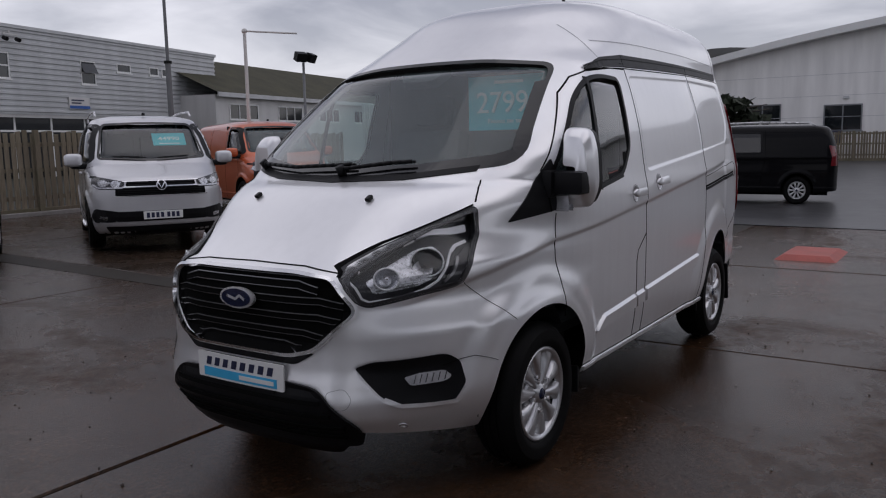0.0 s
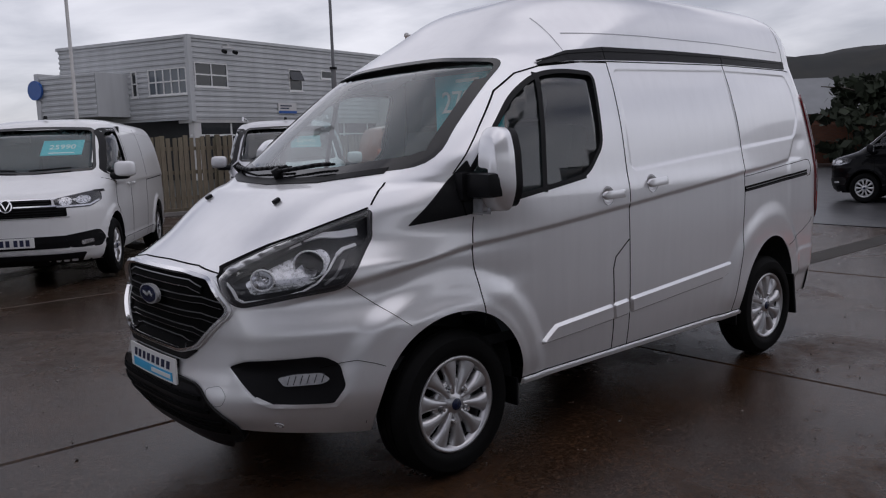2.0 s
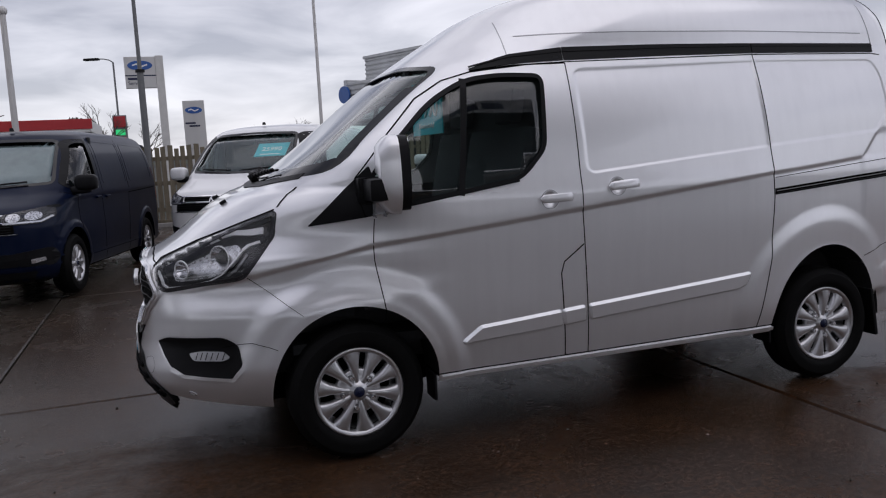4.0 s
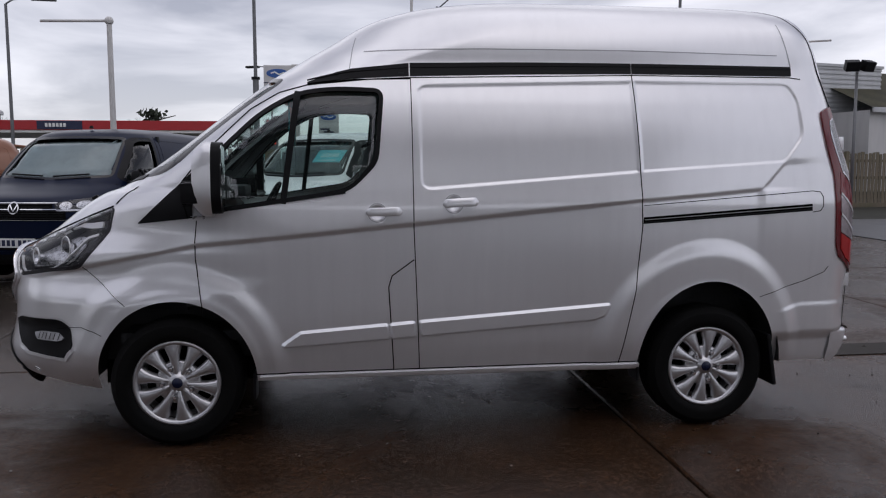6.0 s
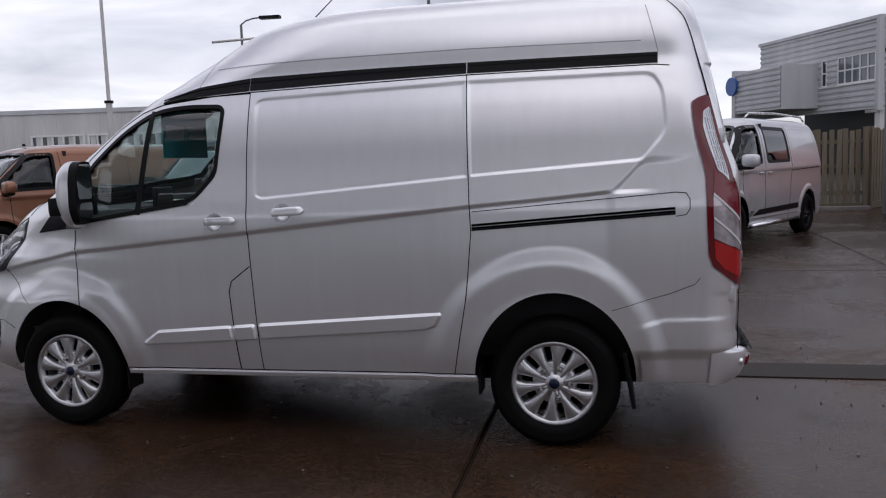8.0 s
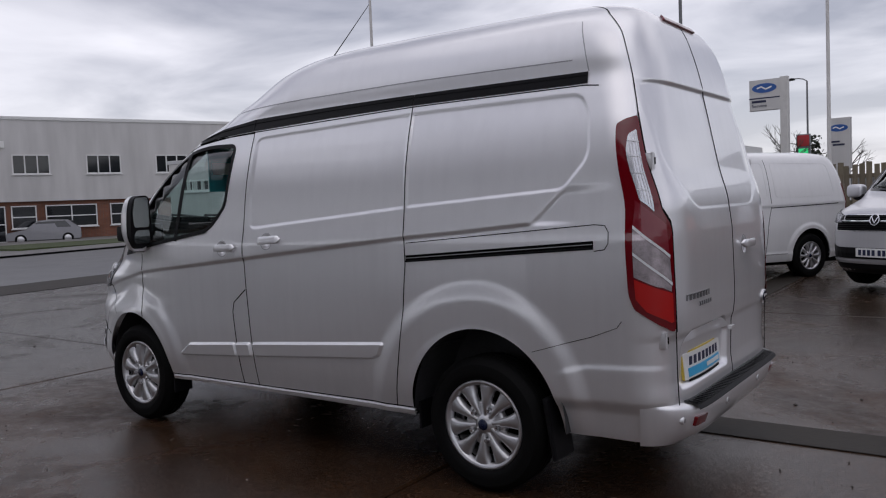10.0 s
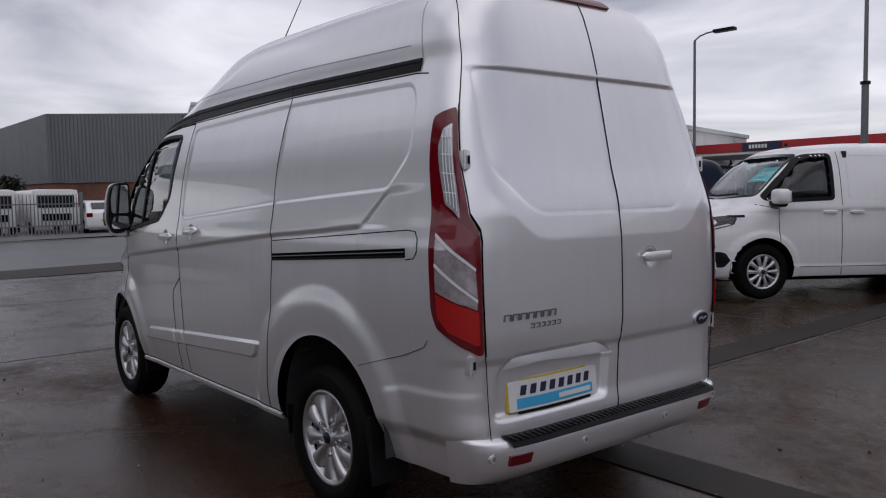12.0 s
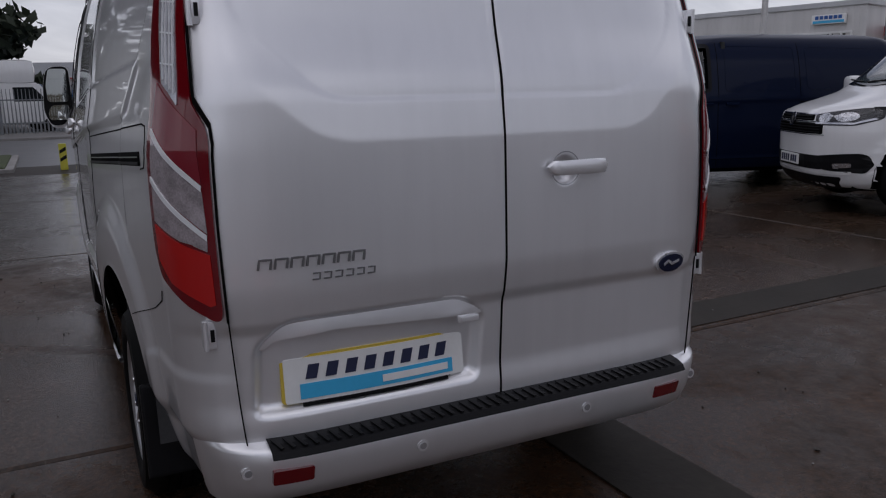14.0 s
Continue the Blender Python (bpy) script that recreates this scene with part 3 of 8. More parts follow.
WIN = rounded([(-0.352, 1.884), (-0.385, 1.50), (-0.535, 1.345), (-1.31, 1.235), (-1.375, 1.34), (-1.22, 1.545), (-1.0, 1.765), (-0.80, 1.872), (-0.60, 1.895)], [0.05, 0.05, 0.08, 0.02, 0.02, 0.1, 0.1, 0.1, 0.1])
QUARTER = rounded([(-1.64, 1.180), (-1.33, 1.215), (-1.27, 1.25), (-1.33, 1.46)], 0.012)
SCREEN = rounded([(-0.865, 1.445), (-0.4, 1.39), (0, 1.375), (0.4, 1.39), (0.865, 1.445), (0.735, 1.945), (0.35, 1.985), (0, 1.995), (-0.35, 1.985), (-0.735, 1.945)], [0.10, 0.1, 0.1, 0.1, 0.10, 0.06, 0.1, 0.1, 0.1, 0.06])
DOOR_F = [(-0.205, 1.945), (-0.203, 1.176), (-0.173, 0.395), (-1.03, 0.395), (-1.10, 0.62), (-1.302, 0.746), (-1.336, 1.087), (-1.324, 1.205), (-1.39, 1.38), (-1.22, 1.58), (-1.0, 1.80), (-0.80, 1.912), (-0.5, 1.94)]
DOOR_S = [(-0.205, 1.945), (1.029, 1.985), (1.045, 1.47), (1.055, 1.152), (0.94, 0.395), (-0.173, 0.395), (-0.203, 1.176)]


FLAT_FRONT = VanShape(
    xf=[(0.20, -2.29), (0.28, -2.39), (0.36, -2.445), (0.44, -2.492), (0.49, -2.498), (0.56, -2.482), (0.64, -2.464), (0.74, -2.457), (0.90, -2.470), (0.97, -2.46), (1.02, -2.42), (1.06, -2.345), (1.12, -2.245), (1.2, -2.14)],
    lf=[(0.20, 1.12), (0.75, 1.18), (0.92, 1.62), (1.12, 1.45), (1.2, 1.2)], xr=[(0.20, 2.4), (1.2, 2.44)], lr=[(0.2, 0.36), (1.2, 0.36)],
    w=[(0.20, 0.80), (0.27, 0.90), (0.34, 0.935), (0.38, 0.945), (0.55, 0.972), (0.80, 0.988), (1.2, 1.002)], qf=3.6, qr=5.0, taper=(0.035, 0.055))


def inset(poly, d):
    c = Vector((sum(p[0] for p in poly) / len(poly), sum(p[1] for p in poly) / len(poly)))
    out = []
    for p in poly:
        v = Vector(p) - c
        out.append(tuple(c + v * max(0.0, (v.length - d) / v.length)))
    return out


def wheel(name, radius, width, rim_r, material, spokes, parent, m, dark=None, spoke_w=0.021, broad=False):
    """Tyre, alloy rim with twin spokes, hub cap and nuts. Outer face towards -y."""
    w = part(name, lathe([(rim_r - 0.03, width * 0.45), (rim_r - 0.03, -width * 0.30)], seg=32), M_BLACK, parent, smooth=True)
    w.matrix_parent_inverse = Matrix()
    w.matrix_basis = m
    tread = [(rim_r, width / 2 - 0.02), (rim_r + 0.02, width / 2), (radius - 0.035, width / 2), (radius - 0.008, width / 2 - 0.03), (radius, width * 0.30)]
    for k in (0.18, 0.0, -0.18):
        tread += [(radius, width * (k + 0.02)), (radius - 0.008, width * (k + 0.015)), (radius - 0.008, width * (k - 0.015)), (radius, width * (k - 0.02))]
    tread += [(radius, -width * 0.30), (radius - 0.008, -width / 2 + 0.03), (radius - 0.035, -width / 2), (rim_r + 0.045, -width / 2 - 0.004), (rim_r + 0.02, -width / 2), (rim_r, -width / 2 + 0.02)]
    part("tyre", lathe(tread, seg=64), M_RUBBER, w, "wet black tyre", smooth=True, angle=40)
    face = -width / 2 + 0.012
    rim = lathe([(rim_r - 0.004, face + 0.03), (rim_r + 0.004, face), (rim_r - 0.008, face - 0.004), (rim_r - 0.022, face + 0.012), (rim_r - 0.035, face + 0.06), (rim_r - 0.04, face + 0.12)], seg=64)
    part("rim", rim, material, w, smooth=True)
    # near-black disc stands in for the shade behind the spokes
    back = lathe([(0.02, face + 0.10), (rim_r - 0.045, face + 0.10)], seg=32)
    part("dark_backing", back, dark or M_GAP, w, smooth=True)
    for k in range(spokes):
        sp = bmesh.new()
        a = 2 * math.pi * k / spokes
        rows = []
        for t in (0.0, 0.12, 0.3, 0.6, 0.85, 0.94, 1.0):
            r = 0.05 + (rim_r - 0.012 - 0.05) * t
            hw = spoke_w * (0.62 + 0.25 * t + 0.75 * t ** 4)
            if broad:
                r = 0.042 + (rim_r - 0.010 - 0.042) * t
                hw = float(np.interp(r, [0.042, 0.08, 0.12, 0.165, 0.195, 0.214], [0.010, 0.014, 0.021, 0.027, 0.040, 0.060]))
            dpt = face + 0.016 - 0.012 * math.sin(t * math.pi * 0.9)
            c, s = math.cos(a), math.sin(a)
            rows.append([sp.verts.new((r * c - s * q * hw, dpt + dd, r * s + c * q * hw)) for q, dd in ((-1.25, 0.035), (-1.0, 0.006), (-0.6, 0.0), (0, -0.003), (0.6, 0.0), (1.0, 0.006), (1.25, 0.035))])
        for r1, r2 in zip(rows[:-1], rows[1:]):
            for i in range(6):
                sp.faces.new((r1[i], r1[i + 1], r2[i + 1], r2[i]))
        bmesh.ops.recalc_face_normals(sp, faces=sp.faces[:])
        if sum((f.normal.y for f in sp.faces)) > 0:
            bmesh.ops.reverse_faces(sp, faces=sp.faces[:])
        part("spoke", sp, material, w, smooth=True, angle=60)
    profile = [(0.001, face + 0.002), (0.042, face + 0.004), (0.050, face + 0.020), (0.090, face + 0.024), (0.108, face + 0.026), (0.116, face + 0.034), (0.118, face + 0.06)] if broad else [(0.001, face + 0.004), (0.05, face + 0.006), (0.072, face + 0.018), (0.082, face + 0.05)]
    part("hub", lathe(profile, seg=40), material, w, smooth=True)
    part("hub_cap", lathe([(0.001, face - 0.004), (0.024, face - 0.003), (0.030, face + 0.006)], seg=24), M_BADGE, w, "dark blue hub cap", smooth=True)
    for k in range(5):
        a = 2 * math.pi * (k + 0.25) / 5
        bm = bmesh.new()
        reach = 0.080 if broad else 0.058
        c = Vector((reach * math.cos(a), 0, reach * math.sin(a)))
        if broad:
            well = bmesh.new()
            add_tube(well, c + Vector((0, face + 0.03, 0)), c + Vector((0, face + 0.019, 0)), 0.017, 0.016, seg=12)
            part("nut_well", well, M_BADGEGREY, w)
        add_tube(bm, c + Vector((0, face + 0.02, 0)), c + Vector((0, face - 0.002, 0)), 0.011, 0.009, seg=8)
        part("wheel_nut", bm, M_CHROME, w)
    return w


M_LINER = plain("arch_liner", (0.045, 0.045, 0.047), 0.7, var=0.3, bump=0.2)
M_BADGE = plain("badge_blue", (0.006, 0.011, 0.04), 0.25, var=0.05)


M_RED = NT("red_lens").set(Base_Color=(0.15, 0.002, 0.006), Roughness=0.08, Specular_IOR_Level=0.45, Coat_Weight=0.5, Coat_Roughness=0.02).m
M_LAMP_WHITE = plain("lamp_clear_plastic", (0.66, 0.67, 0.70), 0.16, metal=0.6, var=0.25, scale=25)
M_LAMP_DARK = plain("lamp_bezel", (0.014, 0.014, 0.017), 0.5, var=0.3)
M_LAMP_BASE = plain("lamp_housing", (0.045, 0.046, 0.052), 0.4, var=0.4, scale=30)
M_LAMP_BAR = plain("light_guide", (0.78, 0.79, 0.80), 0.25, var=0.05)
M_LAMP_INNER = plain("lamp_inner_reflector", (0.60, 0.61, 0.63), 0.28, metal=0.7, var=0.55, scale=26)
M_REFLECTOR = plain("lamp_reflector", (0.75, 0.76, 0.78), 0.16, metal=0.95, var=0.2, scale=30)
M_PLATE = plain("plate_white", (0.78, 0.78, 0.76), 0.35, var=0.05)
M_PLATE_Y = plain("plate_yellow", (0.62, 0.46, 0.06), 0.35, var=0.05)
M_CYAN = plain("dealer_blue", (0.05, 0.42, 0.72), 0.4, var=0.05)
M_INK = plain("dark_ink", (0.015, 0.02, 0.06), 0.5, var=0.05)
M_CARD = plain("price_card_teal", (0.03, 0.50, 0.58), 0.45, var=0.05)
M_PAPER = plain("white_paper", (0.8, 0.8, 0.78), 0.6, var=0.04)
M_LINING = plain("roof_lining", (0.20, 0.205, 0.20), 0.9, var=0.08)
M_MIRROR = NT("mirror_glass").set(Base_Color=(0.8, 0.85, 0.84), Metallic=1.0, Roughness=0.02).m
M_BRIGHT = plain("bright_silver_edge", (0.72, 0.72, 0.73), 0.28, metal=0.6, var=0.05)
M_BADGEGREY = plain("badge_grey", (0.22, 0.22, 0.225), 0.3, metal=0.6, var=0.1)
M_DARKCHROME = plain("dark_chrome", (0.13, 0.13, 0.135), 0.25, metal=0.8, var=0.1)
M_SEALER = plain("cab_dark", (0.02, 0.022, 0.024), 0.8, var=0.2)


def mirrored(poly):
    return [(-a, b) for a, b in poly]


def plate_bars(parent, put, y0, y1, z0, z1, off, yellow=False, sg=1):
    """A dealer's plate: white board, blue band, dark bars in place of the lettering. put(y, z, off)."""
    w, h = y1 - y0, z1 - z0
    r = lambda a, b, c, d: [(y0 + a * w, z0 + c * h), (y0 + b * w, z0 + c * h), (y0 + b * w, z0 + d * h), (y0 + a * w, z0 + d * h)]
    if yellow:
        part("plate_back", patch(rounded(r(0, 0.95, 0.0, 1.06), 0.01), put, off - 0.003, 0.01, 0.2), M_PLATE_Y, parent, "yellow backing plate")
    board = part("plate_board", patch(rounded(r(0.015, 1, 0, 1), 0.008), put, off, 0.008, 0.2), M_PLATE, parent, "white dealer plate")
    part("blue_band", patch(r(0.09, 0.93, 0.08, 0.42), put, off + 0.002, 0.002, 0.2), M_CYAN, board, "bright blue band")
    part("edge_strip", patch(r(0.10, 0.90, -0.09, -0.01), put, off + 0.002, 0.006, 0.2), M_BLACK, board)
    for k in range(8):
        a = 0.12 + k * 0.101
        slant = 0.010
        q = r(a, a + 0.056, 0.52, 0.84)
        q = [(q[0][0], q[0][1]), (q[1][0], q[1][1]), (q[2][0] + slant * sg, q[2][1]), (q[3][0] + slant * sg, q[3][1])]
        bm = patch(q, put, off + 0.002, 0.002, 0.2)
        part("dark_bar", bm, M_INK, board)
    part("pale_bar", patch(r(0.52, 0.90, 0.17, 0.33), put, off + 0.004, 0.002, 0.2), M_PLATE, board)
    return board


def text_mesh(body, size, material, parent, m, name="lettering", extrude=0.002, align="CENTER"):
    cu = bpy.data.curves.new(name, "FONT")
    cu.body, cu.size, cu.extrude, cu.align_x = body, size, extrude, align
    tmp = bpy.data.objects.new("tmp_text", cu)
    scene.collection.objects.link(tmp)
    bpy.context.view_layer.update()
    me = bpy.data.meshes.new_from_object(tmp.evaluated_get(bpy.context.evaluated_depsgraph_get()))
    bpy.data.objects.remove(tmp)
    bpy.data.curves.remove(cu)
    me.name = name
    me.materials.clear()
    me.materials.append(material)
    ob = new(name, me)
    ob.parent = parent
    ob.matrix_basis = m
    return ob


def oval_badge(name, put, cy, cz, a, b, off, parent, label):
    el = [(cy + a * math.cos(t), cz + b * math.sin(t)) for t in np.linspace(0, 2 * math.pi, 28, endpoint=False)]
    base = part(name, patch(el, put, off, 0.02, 0.03), M_BRIGHT, parent, label, smooth=True, angle=30)
    el2 = [(cy + 0.85 * a * math.cos(t), cz + 0.82 * b * math.sin(t)) for t in np.linspace(0, 2 * math.pi, 28, endpoint=False)]
    part("badge_field", patch(el2, put, off + 0.004, 0.005, 0.03), M_BADGE, base, "dark blue oval field")
    part("badge_mark", ribbon([(cy - 0.55 * a, cz - 0.1 * b), (cy - 0.25 * a, cz + 0.25 * b), (cy, cz - 0.1 * b), (cy + 0.5 * a, cz + 0.15 * b)], put, b * 0.22, off + 0.006, 0.01, depth=0.003), M_BRIGHT, base)


def pull_handle(parent, put, cx, cz, slope=0.0, w=0.19):
    """A bar across the bowl pressed in the door."""
    skin = put
    put = lambda x, z, off: Vector(skin(cx - 0.10, z, off)).lerp(Vector(skin(cx + 0.10, z, off)), (x - cx + 0.10) / 0.20)
    # thin darker ring paints the shade at the bowl's edge
    part("cup_rim_shade", ribbon([(cx - 0.035 + 0.049 * math.cos(t), cz + 0.049 * math.sin(t)) for t in np.linspace(0, 2 * math.pi, 28, endpoint=False)], skin, 0.003, 0.001, 0.02, closed=True), M_SHADE_TRIM, parent)
    bm = bmesh.new()
    n = 14
    rows = []
    for k in range(n + 1):
        t = k / n
        x = cx - w / 2 + w * t
        z = cz + slope * (x - cx) + 0.004
        h = 0.017 * (1 - abs(2 * t - 1) ** 16) ** 0.5 + 0.004
        o = 0.016 + 0.020 * (1 - (2 * t - 1) ** 6)
        rows.append([bm.verts.new(put(x, z + dz * h, oo)) for dz, oo in ((-1, o - 0.012), (-1, o - 0.003), (-0.7, o), (0.7, o), (1, o - 0.003), (1, o - 0.012))])
    for a, b in zip(rows[:-1], rows[1:]):
        for i in range(5):
            bm.faces.new((a[i], a[i + 1], b[i + 1], b[i]))
    bmesh.ops.recalc_face_normals(bm, faces=bm.faces[:])
    part("handle", bm, M_SILVER_TRIM, parent, "painted silver pull handle", smooth=True, angle=50)


M_SILVER_TRIM = car_paint("silver_trim_paint", (0.88, 0.88, 0.895), metal=0.64, rough=0.32, dirt=0.05, coat=1.0)
# darker copy of the silver: painted shade at handle bowls, also lines, trim
M_SHADE_TRIM = car_paint("silver_shade_trim_paint", (0.40, 0.40, 0.41), metal=0.7, rough=0.4)
HEAD = rounded([(-2.372, 1.003), (-2.325, 1.040), (-2.14, 1.125), (-1.92, 1.212), (-1.772, 1.262), (-1.786, 1.19), (-1.790, 1.15), (-1.87, 1.05), (-1.945, 0.953), (-1.98, 0.940), (-2.18, 0.917), (-2.33, 0.892), (-2.358, 0.913), (-2.375, 0.958)],
               [0.02, 0.02, 0.05, 0.05, 0.012, 0.03, 0.03, 0.04, 0.015, 0.015, 0.05, 0.02, 0.02, 0.03])


def cup_reflector(bm, m, r, depth):
    """A hollow dish that opens along local +z."""
    rings = []
    for t in np.linspace(0.12, 1, 7):
        rings.append([bm.verts.new(m @ Vector((r * t * math.cos(a), r * t * math.sin(a), depth * (t * t - 1)))) for a in np.linspace(0, 2 * math.pi, 22, endpoint=False)])
    for A, B in zip(rings[:-1], rings[1:]):
        for i in range(22):
            bm.faces.new((A[i], A[(i + 1) % 22], B[(i + 1) % 22], B[i]))
    bm.faces.new(rings[0])
    return bm


def head_lamp(parent, sg):
    """A glazed lamp with a deep dark housing, two dishes, a projector and light guides."""
    S = CUSTOM.side(sg)
    lamp = part("headlamp", patch(inset(HEAD, 0.004), S, -0.075, -0.074, 0.04), M_LAMP_BASE, parent, "dark-framed projector headlamp")
    part("lamp_frame", ribbon(inset(HEAD, 0.010), S, 0.020, 0.002, 0.02, closed=True, depth=0.02), M_LAMP_DARK, lamp)
    part("chrome_edge", ribbon([(-2.05, 1.142), (-2.217, 1.080), (-2.335, 1.022), (-2.352, 1.008), (-2.350, 0.985), (-2.335, 0.925), (-2.315, 0.910), (-2.215, 0.921), (-2.114, 0.943), (-2.059, 0.972), (-1.949, 1.085), (-1.918, 1.105)], S, 0.007, -0.008, 0.02, depth=0.012), M_LAMP_BAR, lamp)
    part("light_bar", patch(rounded([(-1.842, 1.190), (-1.915, 1.180), (-1.990, 1.178), (-2.06, 1.152), (-2.065, 1.140), (-1.985, 1.158), (-1.91, 1.152), (-1.845, 1.158)], 0.006), S, -0.006, 0.012, 0.03), M_LAMP_BAR, lamp, "curved daytime light bar")
    part("light_bar", ribbon([(-1.862, 1.122), (-1.918, 1.107), (-1.949, 1.085)], S, 0.012, -0.005, 0.02, depth=0.012), M_LAMP_BAR, lamp)
    part("dark_fin", patch([(-1.80, 1.14), (-1.862, 1.11), (-1.94, 1.06), (-2.04, 0.955), (-1.99, 0.950), (-1.95, 0.962), (-1.87, 1.06)], S, -0.012, 0.01, 0.03), M_LAMP_DARK, lamp)
    part("side_rib", ribbon([(-1.93, 1.065), (-1.985, 0.998), (-2.03, 0.965)], S, 0.010, -0.006, 0.02, depth=0.008), M_BADGEGREY, lamp)
    part("inner_panel", patch(rounded([(-2.31, 0.985), (-2.30, 1.02), (-2.18, 1.075), (-2.05, 1.125), (-1.98, 1.130), (-1.965, 1.09), (-2.06, 0.985), (-2.12, 0.955), (-2.30, 0.935)], 0.02), S, -0.050, 0.01, 0.03), M_LAMP_INNER, lamp, "silver-grey faceted reflector")
    out = Vector((-0.80, 0.58 * sg, 0.05)).to_track_quat("Z", "Y").to_matrix().to_4x4()
    for x, z, r in ((-2.245, 1.005, 0.052), (-2.062, 1.058, 0.070)):
        at = Matrix.Translation(S(x, z, -0.018)) @ out @ Matrix.Diagonal((1.0, 0.86, 1, 1))
        dish = part("lamp_bowl", cup_reflector(bmesh.new(), at, r, 0.045), M_REFLECTOR, lamp, "bright hollow reflector", smooth=True)
        ring = bmesh.new()
        add_path(ring, [at @ Vector((r * math.cos(a), r * math.sin(a), 0)) for a in np.linspace(0, 2 * math.pi, 25)], 0.004, 6)
        part("lens_ring", ring, M_LAMP_BAR, dish, smooth=True)
        bm = bmesh.new()
        bmesh.ops.create_uvsphere(bm, u_segments=20, v_segments=12, radius=r * (0.52 if r > 0.06 else 0.26), matrix=at @ Matrix.Translation((0, 0, -0.022)))
        part("lamp_lens", bm, M_BLACKGLASS if r > 0.06 else M_CHROME, dish, "dark projector lens" if r > 0.06 else "", smooth=True)
    for z in (0.950, 0.965):
        part("lamp_rib", ribbon([(-2.29, z), (-2.13, z + 0.012)], S, 0.005, -0.040, 0.03), M_BADGEGREY, lamp)
    cover = part("lamp_cover", patch(inset(HEAD, 0.004), S, 0.0045, 0.006, 0.03), M_CLEAR, lamp, "clear curved lens", smooth=True)
    cover.visible_shadow = False


def tail_lamp(parent, sg):
    """Red lens wrapped round the corner: an angle from the rear (0) to the side, and the height."""
    lay = CUSTOM.corner(sg)
    put = lambda a, z, off: lay(float(np.interp(a, [0.5, 0.7, 0.9, 1.2], [0.54, 0.78, 1.06, 1.46])), z, off)
    outer = [(0.79, 1.822), (0.98, 1.805), (1.10, 1.785), (1.14, 1.70), (1.19, 1.40), (1.20, 1.20), (1.19, 1.02), (1.12, 0.955), (0.80, 0.885), (0.60, 0.850), (0.545, 0.855), (0.535, 1.02), (0.54, 1.29), (0.57, 1.33), (0.70, 1.392), (0.715, 1.43), (0.76, 1.62)]
    lamp = part("tail_lamp", patch(rounded(outer, 0.03), put, 0.010, 0.03, 0.035), M_RED, parent, "tall red and clear tail lamp", smooth=True, angle=40)
    part("lamp_seal", ribbon([(0.52, 0.845), (0.515, 1.02), (0.52, 1.29), (0.55, 1.335), (0.685, 1.398), (0.70, 1.43), (0.745, 1.62), (0.775, 1.835)], put, 0.016, 0.006, 0.03), M_GAP, lamp)
    part("white_section", patch(rounded([(0.835, 1.757), (0.955, 1.735), (1.02, 1.66), (0.98, 1.44), (0.885, 1.415), (0.80, 1.383), (0.825, 1.60)], [0.01, 0.02, 0.03, 0.02, 0.01, 0.01, 0.02]), put, 0.0130, 0.006, 0.03), M_LAMP_WHITE, lamp, "clear white upper lens")
    for a, top in ((0.842, 1.748), (0.875, 1.742), (0.915, 1.735), (0.955, 1.715)):
        part("lens_rib", ribbon([(a, top), (a - 0.012, 1.40 + 0.3 * (a - 0.80))], put, 0.007, 0.0165, 0.05, depth=0.004), M_LAMP_BAR, lamp)
    for z in (1.48, 1.555, 1.63, 1.70):
        part("lens_rib", ribbon([(0.825, z), (0.975, z + 0.006)], put, 0.004, 0.0155, 0.05, depth=0.003), M_LAMP_BAR, lamp)
    for (a0, z0), (a1, z1), (a2, z2), (a3, z3), mat in (
            ((1.04, 1.440), (0.635, 1.325), (0.60, 1.195), (1.09, 1.330), M_REDCLEAR), ((1.09, 1.315), (0.60, 1.175), (0.585, 1.075), (1.10, 1.212), M_LAMP_GREY), ((1.10, 1.195), (0.59, 1.058), (0.595, 1.03), (0.70, 1.045), M_LAMP_GREY)):
        part("lower_section", patch([(a0, z0), (a1, z1), (a2, z2), (a3, z3)], put, 0.013, 0.006, 0.03), mat, lamp)
    part("lower_section", patch([(1.10, 1.192), (0.72, 1.085), (0.60, 1.04), (0.80, 1.055), (1.10, 1.100)], put, 0.0135, 0.006, 0.03), M_LAMP_GREY, lamp)
    for p, q in (((1.09, 1.322), (0.60, 1.185)), ((1.10, 1.204), (0.585, 1.064))):
        part("lens_rib", ribbon([p, q], put, 0.014, 0.0165, 0.05, depth=0.004), M_LAMP_BAR, lamp)
    part("indicator_bowl", patch([(1.10, 1.090), (1.09, 1.0), (0.95, 0.945), (0.62, 0.890), (0.58, 0.895), (0.58, 1.022), (0.78, 1.045)], put, 0.0135, 0.005, 0.03), M_REDBRIGHT, lamp, "bright red lower lens")


M_LAMP_GREY = plain("smoked_clear_lens", (0.55, 0.49, 0.51), 0.15, metal=0.5, var=0.45, scale=22)
M_REDCLEAR = NT("pink_lens").set(Base_Color=(0.20, 0.015, 0.025), Roughness=0.15, Coat_Weight=0.4).m
M_REDBRIGHT = NT("bright_red_lens").set(Base_Color=(0.46, 0.010, 0.008), Roughness=0.1, Coat_Weight=0.3).m


